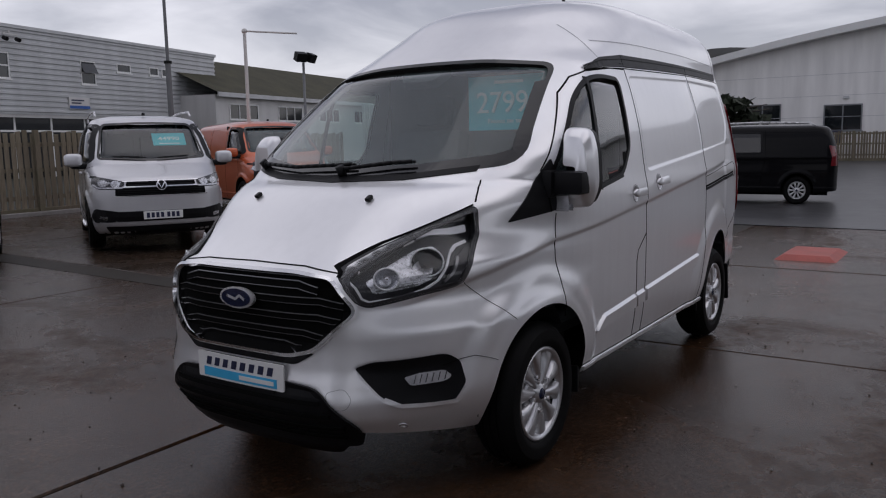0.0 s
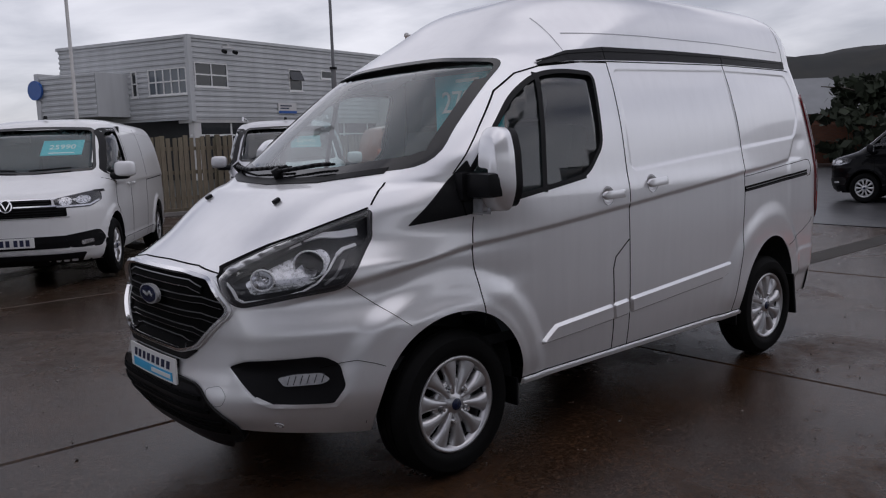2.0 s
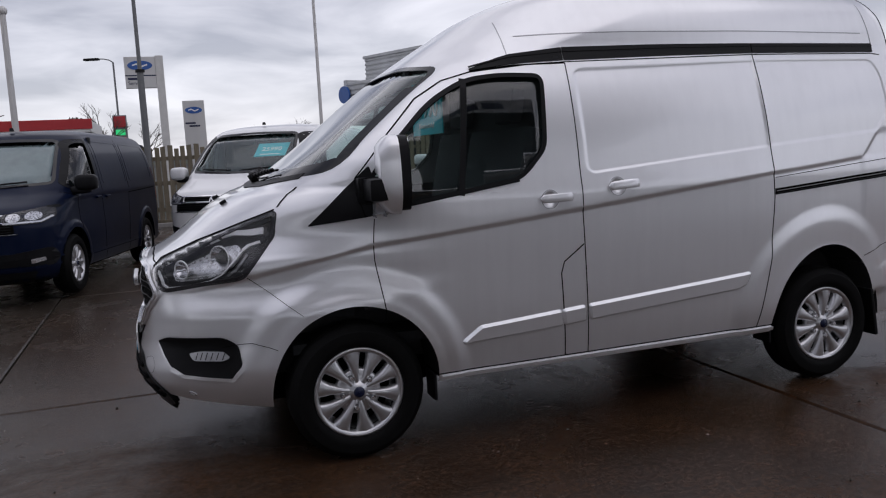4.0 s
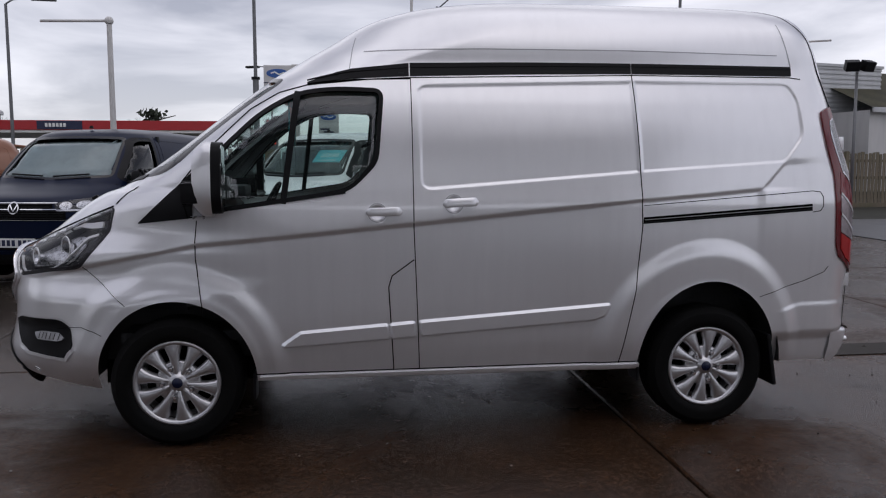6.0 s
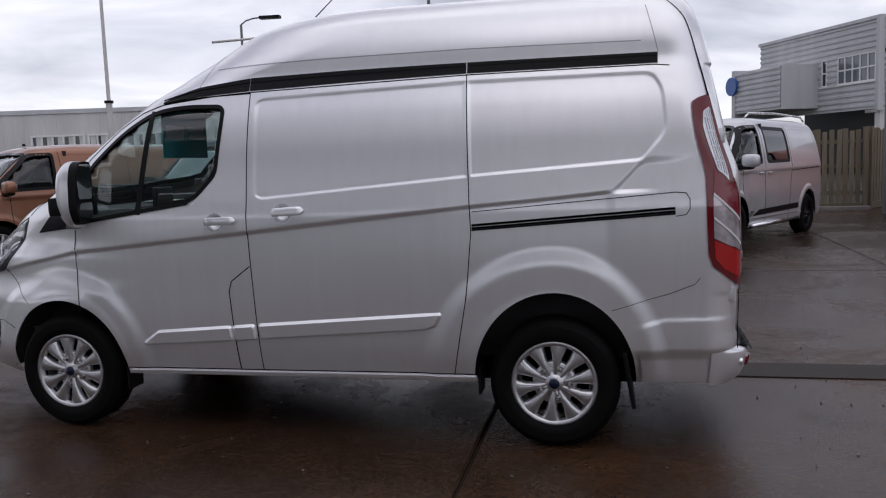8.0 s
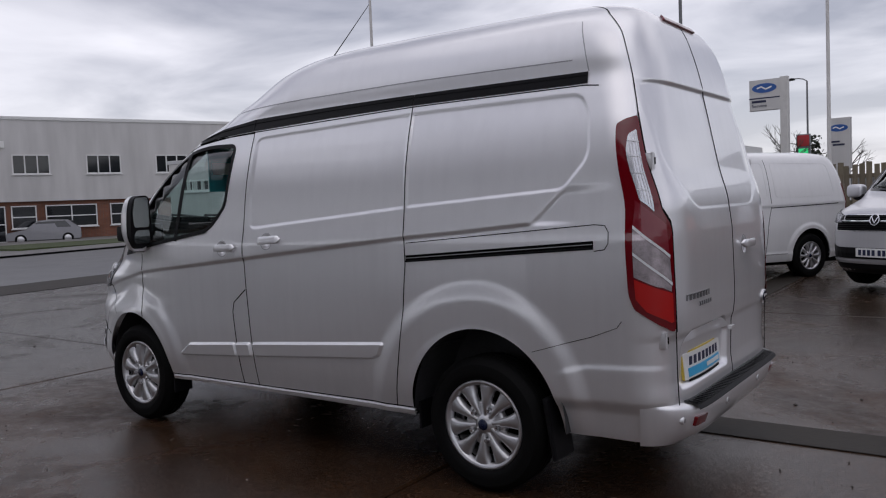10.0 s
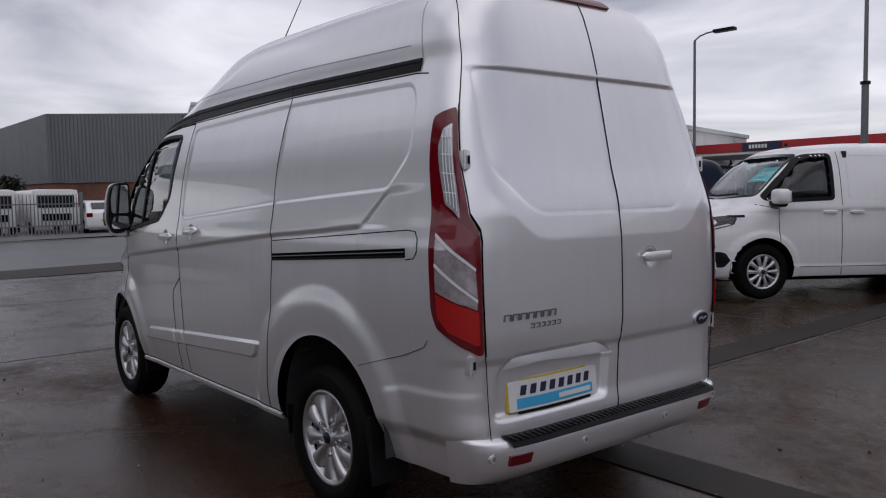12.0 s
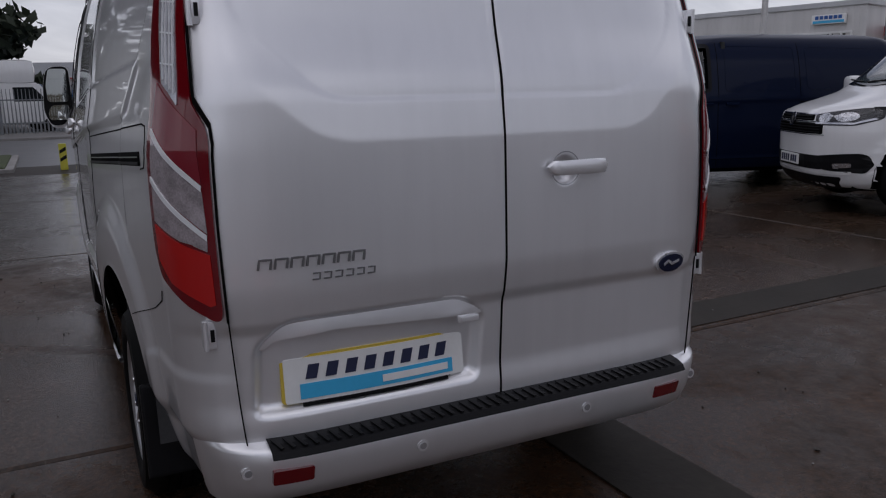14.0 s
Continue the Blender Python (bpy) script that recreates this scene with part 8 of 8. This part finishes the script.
def luton(label, m):
    t = thing("box_lorry", label, "lorry", m)
    part("load_box", box(0.4, 4.6, -1.05, 1.05, 0.75, 2.95, 0.08), M_WHITE_PAINT, t, "white load box", smooth=True, angle=50)
    part("over_cab", box(-1.0, 0.45, -1.03, 1.03, 1.95, 2.93, 0.35), M_WHITE_PAINT, t, smooth=True, angle=50)
    bm = bmesh.new()
    prof = [(-2.0, 0.35), (-2.05, 0.95), (-1.75, 1.15), (-1.05, 2.0), (0.4, 2.0), (0.4, 0.35)]
    a = [bm.verts.new((x, -0.98, z)) for x, z in prof]
    b = [bm.verts.new((x, 0.98, z)) for x, z in prof]
    for i in range(len(prof)):
        bm.faces.new((a[i], a[(i + 1) % len(prof)], b[(i + 1) % len(prof)], b[i]))
    bm.faces.new(a); bm.faces.new(b)
    bmesh.ops.recalc_face_normals(bm, faces=bm.faces[:])
    bmesh.ops.bevel(bm, geom=bm.edges[:], offset=0.06, segments=2, affect="EDGES")
    part("cab", bm, M_WHITE_PAINT, t, "white cab", smooth=True, angle=40)
    for sg in (-1, 1):
        bm = bmesh.new()
        bm.faces.new([bm.verts.new((x, sg * 0.99, z)) for x, z in ((-1.35, 1.25), (-0.85, 1.82), (-0.1, 1.82), (-0.1, 1.25))])
        part("side_window", bm, M_PANE, t)
        part("bumper_corner", box(-2.1, -1.55, sg * 0.75 - 0.26, sg * 0.75 + 0.26, 0.32, 0.75, 0.06), M_BLACK, t)
        part("headlamp", box(-2.02, -1.75, sg * 0.78 - 0.17, sg * 0.78 + 0.17, 0.92, 1.10, 0.04), M_LAMP_WHITE, t)
        part("mirror", box(-1.3, -1.2, sg * 1.1 - 0.08, sg * 1.1 + 0.08, 1.25, 1.5, 0.03), M_BLACK, t)
        for cx in (-1.35, 3.2):
            part("wheel", lathe([(0.02, -0.1), (0.2, -0.11), (0.23, -0.09), (0.33, -0.10), (0.34, 0.0), (0.33, 0.1)], seg=24), M_RUBBER, t, smooth=True).matrix_basis = pose(cx, sg * 0.88, 0.34, 0, 0, 0 if sg < 0 else 180)
    bm = bmesh.new()
    bm.faces.new([bm.verts.new((x, y, z)) for x, y, z in ((-1.72, -0.8, 1.22), (-1.15, -0.75, 1.92), (-1.15, 0.75, 1.92), (-1.72, 0.8, 1.22))])
    for v_ in bm.verts:
        v_.co += Vector((-0.05, 0, 0.03))
    part("windscreen", bm, M_PANE, t)
    return t


luton("white box lorry with an over-cab body, across the road", pose(-33.9, -2.3, 0.06, 0, 0, 95) @ pose(0, 0, 0, 0, 0, 180))
for y, lb in ((0.9, "bright blue tipper van behind the steel fence"),):
    bv = thing("blue_lorry", lb, "lorry", pose(-36.8, y, 0.06, 0, 0, -90))
    part("load_box", box(0.2, 3.4, -0.95, 0.95, 0.7, 1.75, 0.05), M_BLUEBODY, bv)
    part("cab", box(-1.6, 0.1, -0.92, 0.92, 0.4, 1.5, 0.18), M_BLUEBODY, bv, smooth=True, angle=50)
    part("windscreen", box(-1.2, -0.9, -0.8, 0.8, 1.0, 1.45, 0.02, pose(-0.1, 0, 0.02)), M_PANE, bv)
    for cx in (-1.0, 2.3):
        for sg in (-1, 1):
            part("wheel", lathe([(0.02, -0.1), (0.23, -0.09), (0.33, -0.10), (0.34, 0.0), (0.33, 0.1)], seg=20), M_RUBBER, bv, smooth=True).matrix_basis = pose(cx, sg * 0.82, 0.34, 0, 0, 0 if sg < 0 else 180)
for y, lb in ((3.25, "white delivery van behind the steel fence"), (5.7, "pale delivery van behind the steel fence")):
    bv = thing("delivery_van", lb, "van", pose(-34.5, y, 0.06, 0, 0, 180), group="vans behind the fence")
    part("body", box(-2.2, 2.2, -0.95, 0.95, 0.35, 1.95, 0.25), M_WHITE_PAINT, bv, smooth=True, angle=50)
    part("windscreen", box(-2.23, -2.0, -0.75, 0.75, 1.15, 1.7, 0.05), M_PANE, bv)
    part("grille", box(-2.24, -2.1, -0.6, 0.6, 0.6, 0.9, 0.02), M_GAP, bv)
    for cx in (-1.4, 1.4):
        for sg in (-1, 1):
            part("wheel", lathe([(0.02, -0.1), (0.23, -0.09), (0.33, -0.10), (0.34, 0.0), (0.33, 0.1)], seg=20), M_RUBBER, bv, smooth=True).matrix_basis = pose(cx, sg * 0.85, 0.34, 0, 0, 0 if sg < 0 else 180)


# ---------------------------------------------------------------- posts and signs
M_POLE = plain("grey_pole", (0.16, 0.165, 0.17), 0.5, metal=0.3, var=0.15)
M_POLE_W = plain("pale_pole", (0.6, 0.59, 0.57), 0.5, var=0.1)


def mast(x, y, h, r, mat, label, collar=2.6):
    z = ground_z(x, y)
    t = thing("lighting_mast", label, "mast", pose(x, y, z))
    bm = bmesh.new()
    add_tube(bm, (0, 0, 0), (0, 0, h), r, r * 0.5, seg=12)
    part("pole", bm, mat, t, smooth=True, angle=50)
    bm = bmesh.new()
    add_tube(bm, (0, 0, 0), (0, 0, collar), r * 1.5, r * 1.4, seg=12)
    part("base_sleeve", bm, mat, t, smooth=True, angle=50)
    bm = bmesh.new()
    add_tube(bm, (0, 0, collar), (0, 0, collar + 0.06), r * 2.0, seg=12)
    part("collar", bm, M_BLACK, t)
    return t


mast(7.2, 12.95, 11.0, 0.045, M_POLE, "tall grey mast behind the parked vans", 3.3)
mast(0.86, 11.9, 9.0, 0.04, M_POLE_W, "tall white flagpole by the fence", 0.8)
mast(-2.63, 14.2, 12.5, 0.05, M_POLE, "tall grey mast beside the white van", 3.4)
mast(-9.6, 11.4, 10.0, 0.05, M_POLE_W, "tall pale mast beyond the bronze van", 3.0)


def street_lamp(x, y, h, arm, ang, label, mat, head=True):
    t = thing("street_lamp", label, "street lamp", pose(x, y, ground_z(x, y), 0, 0, ang), group="street lamps")
    bm = bmesh.new()
    add_tube(bm, (0, 0, 0), (0, 0, h), 0.055, 0.04, seg=10)
    part("pole", bm, mat, t, smooth=True, angle=50)
    bm = bmesh.new()
    if head:
        add_path(bm, [Vector((0, 0, h)), Vector((arm * 0.25, 0, h + 0.12)), Vector((arm * 0.6, 0, h + 0.18)), Vector((arm, 0, h + 0.2))], 0.025, 8)
    else:
        add_path(bm, [Vector((0, 0, h)), Vector((arm, 0, h - 0.02))], 0.022, 8)
        bmesh.ops.create_uvsphere(bm, u_segments=10, v_segments=8, radius=0.07, matrix=Matrix.Translation((0, 0, h)))
    part("arm", bm, mat, t, smooth=True)
    if head:
        part("lamp_head", box(arm - 0.05, arm + 0.65, -0.13, 0.13, h + 0.13, h + 0.24, 0.05), M_BLACK, t, smooth=True, angle=50)
    return t


street_lamp(-10.2, 19.6, 6.0, 0.7, 5, "curved grey street lamp beyond the yard", M_POLE)
street_lamp(-4.3, 8.45, 3.75, -1.05, 0, "pale post with a thin horizontal arm", M_POLE_W, False)
street_lamp(9.24, 12.6, 4.2, 1.3, -35, "white post with a thin horizontal arm", M_POLE_W, False)
street_lamp(-4.2, 36.0, 6.2, 0.7, 160, "grey street lamp far beyond the fence", M_POLE)
street_lamp(-45, -6.2, 4.6, 0.8, 100, "street lamp by the storage shed", M_POLE)
fl = thing("flood_lamp", "twin flood lamps on a grey post", "flood lamp", pose(11.8, 13.1, ground_z(11.8, 13.1)))
bm = bmesh.new()
add_tube(bm, (0, 0, 0), (0, 0, 3.65), 0.045, 0.035, seg=10)
part("pole", bm, M_POLE, fl, smooth=True)
for s_ in (-1, 1):
    part("lamp_head", box(-0.16, 0.16, -0.10, 0.10, -0.12, 0.12, 0.02, pose(s_ * 0.2, -0.1, 3.78, 25, 0, s_ * 15)), M_BLACK, fl)


def totem(x, y, w, z0, z1, label, ang=0, post=True, words=True):
    t = thing("sign_totem", label, "sign", pose(x, y, ground_z(x, y), 0, 0, ang), group="sign totems")
    b = part("board", box(-w / 2, w / 2, -0.09, 0.09, z0, z1, 0.02), M_CLAD_WHITE, t, "pale grey sign panel")
    h = z1 - z0
    if post:
        part("post", box(w / 2, w / 2 + 0.24, -0.12, 0.12, 0, z1 + 0.03, 0.02), M_POLE_W, t)
        part("dark_gap", box(-w / 2, w / 2, -0.095, 0.095, z0 + h * 0.38, z0 + h * 0.42), M_INK, b)
    else:
        part("post", box(-w / 2 + 0.05, w / 2 - 0.05, -0.07, 0.07, 0, z0), M_CLAD_WHITE, t)
    el = [(0.40 * w * math.cos(a), z1 - h * (0.28 if post else 0.2) + 0.16 * w * math.sin(a)) for a in np.linspace(0, 6.283, 26, endpoint=False)]
    flat = lambda a, z, o: (a, -0.09 - o, z)
    ov = part("blue_oval", patch(el, flat, 0.012, 0.012, 1.0), M_SIGNBLUE, b, "blue oval sign mark")
    part("pale_mark", ribbon([(-0.24 * w, el[0][1]), (-0.1 * w, el[0][1] + 0.05 * w), (0.05 * w, el[0][1] - 0.04 * w), (0.24 * w, el[0][1] + 0.03 * w)], flat, 0.05 * w, 0.018, 0.05), M_PAPER, ov)
    zc = z0 + h * (0.22 if post else 0.5)
    part("grey_bar", box(-0.42 * w, 0.05 * w, -0.10, -0.09, zc + 0.04 * w, zc + 0.12 * w), M_INK, b)
    if post:
        text_mesh("Service", 0.17 * w, M_INK, b, pose(-0.42 * w, -0.095, zc - 0.12 * w, 90, 0, 0), "sign_word", 0.004, "LEFT")
    else:
        part("grey_bar", box(-0.25 * w, 0.25 * w, -0.10, -0.09, zc - 0.10 * w, zc - 0.02 * w), M_INK, b)
    return t


totem(-2.78, 22.4, 0.92, 3.75, 4.72, "grey dealer sign on a side post", 0)
totem(-1.17, 25.5, 0.74, 1.85, 3.56, "tall pale dealer sign beyond the fence", -6, False)

bo = thing("marker_post", "yellow and black striped marker post by the road", "marker post", pose(-13.3, -0.85, 0))
part("post", box(-0.05, 0.05, -0.07, 0.07, 0, 0.52, 0.01), plain("marker_yellow", (0.55, 0.50, 0.05), 0.5), bo)
for z in (0.16, 0.32):
    bm = bmesh.new()
    bm.faces.new([bm.verts.new((0.053, y, zz)) for y, zz in ((-0.06, z), (0.06, z + 0.07), (0.06, z + 0.14), (-0.06, z + 0.07))])
    part("black_chevron", bm, M_BLACK, bo)
tagged(part("drain_cover", box(-9.6, -8.9, 2.0, 2.9, -0.004, 0.004, 0.002), M_BAND, None), "rusty iron drain cover in the concrete", "drain cover")


# ---------------------------------------------------------------- trees, hills and distance
M_LEAF = plain("dark_foliage", (0.018, 0.026, 0.012), 0.8, var=0.5, scale=2)
M_BARK = plain("bark", (0.06, 0.05, 0.04), 0.9, var=0.3, scale=5, bump=0.4)
M_TWIG = plain("bare_twigs", (0.075, 0.065, 0.055), 0.9, var=0.3)


def bare_tree(x, y, h, seed, label="bare winter tree beyond the buildings"):
    rr = random.Random(seed)
    t = thing("bare_tree", label, "tree", pose(x, y, ground_z(x, y) - 0.05), group="bare trees")
    tr, tw = bmesh.new(), bmesh.new()
    add_tube(tr, (0, 0, 0), (0, 0, h * 0.35), h * 0.025, h * 0.018, seg=7)

    def grow(p, d, ln, r, lvl):
        q = p + d * ln
        add_tube(tr if lvl < 2 else tw, p, q, r, r * 0.6, seg=4 if lvl > 1 else 5, caps=False)
        if lvl < 4:
            for _ in range(3 if lvl else 5):
                nd = (d + Vector((rr.uniform(-1, 1), rr.uniform(-1, 1), rr.uniform(-0.35, 0.7))) * 0.75).normalized()
                grow(p + d * ln * rr.uniform(0.55, 1.0), nd, ln * rr.uniform(0.6, 0.8), r * 0.55, lvl + 1)

    grow(Vector((0, 0, h * 0.3)), Vector((0, 0, 1)), h * 0.24, h * 0.016, 0)
    part("trunk", tr, M_BARK, t)
    part("crown", tw, M_TWIG, t, "fine bare twigs")


def evergreen(x, y, h, w, seed, label, n=1500):
    rr = random.Random(seed)
    t = thing("evergreen_tree", label, "tree", pose(x, y, ground_z(x, y) - 0.05), group="evergreens")
    tr = bmesh.new()
    add_tube(tr, (0, 0, 0), (0, 0, h * 0.9), h * 0.03, 0.03, seg=7)
    for k in range(14):
        z = h * (0.15 + 0.055 * k)
        a = rr.uniform(0, 6.28)
        add_tube(tr, (0, 0, z), (w * 0.35 * math.cos(a), w * 0.35 * math.sin(a), z + 0.3), 0.05, 0.02, seg=4)
    part("trunk", tr, M_BARK, t)
    verts, faces = [], []
    lumps = [(rr.uniform(0, 6.28), rr.uniform(0.25, 1), rr.uniform(0.08, 0.98)) for _ in range(70)]
    for k in range(n):
        a, rad, zz = lumps[k % 70]
        env = (1 - zz) ** 0.6 * 0.9 + 0.12
        c = Vector((math.cos(a) * rad * env * w / 2, math.sin(a) * rad * env * w / 2, zz * h))
        c += Vector((rr.gauss(0, w * 0.06), rr.gauss(0, w * 0.06), rr.gauss(0, h * 0.025)))
        s = rr.uniform(0.10, 0.22) * w / 4
        u = Vector((rr.gauss(0, 1), rr.gauss(0, 1), rr.gauss(0, 1))).normalized() * s
        v_ = u.cross(Vector((rr.gauss(0, 1), rr.gauss(0, 1), rr.gauss(0, 1)))).normalized() * s
        b = len(verts)
        verts += [tuple(c - u), tuple(c + v_ * 0.6), tuple(c + u), tuple(c - v_ * 0.6)]
        faces.append((b, b + 1, b + 2, b + 3))
    link_mesh("crown", verts, faces, M_LEAF, t, smooth=False)


for k, (x, y, h) in enumerate(((-4.6, 34, 4.6), (-3.2, 40, 4.2), (-16, 27, 3.9), (-14.5, 28.5, 4.1), (-18, 29, 4.2), (-12.5, 46, 5.5), (-46, 14.9 + 6, 4.2), (-52, 4, 5), (8, 60, 5), (4, 55, 4.5))):
    bare_tree(x, y, h, k + 1, "bare shrub in front of the pale office" if k == 6 else "bare winter tree beyond the buildings")
evergreen(-10.5, 38, 4.4, 3.4, 1, "dark rounded evergreen far beyond the fence", 900)
evergreen(-41, -4.9, 15, 8.5, 2, "huge dark conifer beside the road", 8500)
evergreen(-43, -9.5, 12, 8, 7, "dark conifer beside the road", 3600)
evergreen(-8.4, 58, 5, 4, 3, "dark evergreen in the distance", 700)
evergreen(-50, 7, 3.0, 3.5, 4, "dark evergreen between the buildings", 800)
evergreen(31, 9.6, 3.6, 6, 5, "dark hedge by the brick boundary", 1800)
evergreen(34, 7.6, 3.2, 6, 6, "dark hedge by the brick boundary", 1800)


def hill(name, a0, a1, dist, height, label, seed, mat):
    """A ridge of hills between two bearings (degrees from +y towards +x)."""
    bm = bmesh.new()
    n = 60
    rows = []
    for i in range(n + 1):
        a = radians(a0 + (a1 - a0) * i / n)
        fade = math.sin(math.pi * i / n) ** 0.5
        row = []
        for j in range(9):
            t = j / 8
            d = dist * (1 + 0.5 * t)
            z = height * fade * (math.sin(t * math.pi / 2) ** 0.8) * (1 + 0.25 * noise.noise((i * 0.09, j * 0.3, seed)) + 0.06 * noise.noise((i * 0.7, j * 0.9, seed)))
            row.append(bm.verts.new((d * math.sin(a), d * math.cos(a), z - 2)))
        rows.append(row)
    for i in range(n):
        for j in range(8):
            bm.faces.new((rows[i][j], rows[i + 1][j], rows[i + 1][j + 1], rows[i][j + 1]))
    tagged(part(name, bm, mat, None, smooth=True), label, "hills", kind="structure")


def hill_mat():
    k = NT("winter_hillside")
    base = k.ramp(k.noise(0.010, 6, 0.65), [(0.35, (0.020, 0.022, 0.022)), (0.55, (0.035, 0.033, 0.028)), (0.66, (0.07, 0.085, 0.03)), (0.75, (0.04, 0.038, 0.03))])
    k.set(Base_Color=k.mix(k.ramp(k.noise(0.09, 5), [(0.4, (0, 0, 0)), (0.6, (0.5, 0.5, 0.5))]), base, (0.018, 0.02, 0.018)), Roughness=1.0)
    return k.m


M_HILL = hill_mat()
hill("backdrop_hill", 42, 112, 420, 62, "dark moorland hillside under cloud", 1.3, M_HILL)
hill("backdrop_hill", -120, -72, 260, 16, "low wooded rise beyond the road", 5.1, M_HILL)
hill("backdrop_hill", -60, 45, 700, 14, "low far horizon", 8.1, M_HILL)
bw = thing("brick_boundary", "old brick bungalow with a dark pitched roof beyond the tarmac", "house")
mb = pose(30.5, 17.2, 0.2, 0, 0, -50)
part("wall", box(-5, 8, 0, 5, 0, 2.3, 0, mb), M_BRICK, bw)
bm = bmesh.new()
v_ = [bm.verts.new(mb @ Vector(p)) for p in ((-5.4, -0.4, 2.2), (8.4, -0.4, 2.2), (6.5, 2.5, 4.0), (-3.5, 2.5, 4.0), (-5.4, 5.4, 2.2), (8.4, 5.4, 2.2))]
for q in ((0, 1, 2, 3), (3, 2, 5, 4), (0, 3, 4), (1, 5, 2)):
    bm.faces.new([v_[i] for i in q])
part("roof", bm, M_CLAD_DARK, bw)
part("boundary_wall", box(-2, 14, -2.6, -2.35, 0, 1.7, 0.02, mb), M_BRICK, bw)
for k in (0, 1, 3, 4, 5, 6, 7, 8):
    hx = -70 - 4 * (k % 3)
    hs = thing("far_house", "distant brick house with a dark roof", "house", pose(hx, -14 + 8.5 * k if k != 4 else 21, 0, 0, 0, 20 * k), group="far houses")
    part("wall", box(-3, 3, -3, 3, 0, 3.4), M_BRICK if k % 2 else M_CLAD_WHITE, hs)
    bm = bmesh.new()
    v_ = [bm.verts.new(p) for p in ((-3.2, -3.2, 3.3), (3.2, -3.2, 3.3), (3.2, 3.2, 3.3), (-3.2, 3.2, 3.3), (-3.2, 0, 5.2), (3.2, 0, 5.2))]
    for q in ((0, 1, 5, 4), (2, 3, 4, 5), (0, 4, 3), (1, 2, 5)):
        bm.faces.new([v_[i] for i in q])
    part("roof", bm, M_CLAD_DARK, hs)


# ---------------------------------------------------------------- behind the walk: a lettered canopy, and an unseen wall added for reflections
def south_canopy():
    can = thing("sales_canopy", "pale fascia of a dark open canopy, with blue lettering bars", "canopy")
    plan = [(-26.0, -8.6), (6.4, -8.2), (9.1, -14.6), (9.0, -18.0), (-26.0, -18.0)]
    bm = bmesh.new()
    rings = [[bm.verts.new((x, y, z)) for x, y in plan] for z in (5.72, 6.45)]
    for k in range(5):
        bm.faces.new((rings[0][k], rings[0][(k + 1) % 5], rings[1][(k + 1) % 5], rings[1][k]))
    bm.faces.new(rings[0]); bm.faces.new(rings[1])
    bmesh.ops.recalc_face_normals(bm, faces=bm.faces[:])
    part("roof_deck", bm, M_CLAD_DARK, can)
    fas = part("fascia", box(-26.0, 6.45, -8.19, -8.14, 5.70, 6.56), M_CLAD, can, "pale grey fascia")
    for k in range(22):
        x = 5.3 - k * 0.62
        w = 0.24 if k != 3 else 0.07
        part("lettering_bar", box(x - w, x + w, -8.14, -8.125, 5.92 , 6.36 if k != 3 else 6.02), M_INK, fas)
    for x in (-22, -12, -2, 5):
        post = bmesh.new()
        add_tube(post, (x, -15.5, -0.1), (x, -15.5, 5.75), 0.14, seg=14)
        add_box(post, x - 0.22, x + 0.22, -15.72, -15.28, -0.1, 0.06, 0.01)
        part("post", post, M_POLE, can, smooth=True, angle=40)


def closing_wall():
    # added out of view: darkens what the van's side reflects, closes the yard
    wall = part("wall_unseen", box(-46, 30, -22.3, -22, -0.2, 3.4), M_CLAD_DARK, None)
    tagged(wall, "unseen plain dark wall, added for the van's side to reflect", "wall", kind="structure")


south_canopy()
closing_wall()


# ---------------------------------------------------------------- grit and small stones on the slabs
def grit():
    rr = random.Random(11)
    verts, faces = [], []
    for k in range(900):
        x, y = rr.uniform(-6.5, 9), rr.uniform(-5.5, 4.5)
        if abs(x) < 2.6 and abs(y) < 1.0:
            continue
        s = rr.uniform(0.003, 0.008) * (2.0 if rr.random() < 0.05 else 1.0)
        z = ground_z(x, y) + s * 0.3
        b = len(verts)
        a0 = rr.uniform(0, 6.28)
        verts += [(x + s * rr.uniform(0.8, 1.6) * math.cos(a0 + 1.57 * i), y + s * rr.uniform(0.8, 1.4) * math.sin(a0 + 1.57 * i), z) for i in range(4)]
        verts += [(x, y, z + s * 0.8), (x, y, z - s)]
        for i in range(4):
            faces += [(b + i, b + (i + 1) % 4, b + 4), (b + (i + 1) % 4, b + i, b + 5)]
    st = link_mesh("small_stones", verts, faces, M_STONE, None, smooth=False)
    tagged(st, "scattered grit and small dark stones on the slabs", "stones", kind="stuff")


M_STONE = plain("small_stone", (0.06, 0.052, 0.045), 0.8, var=0.6, scale=3)
grit()
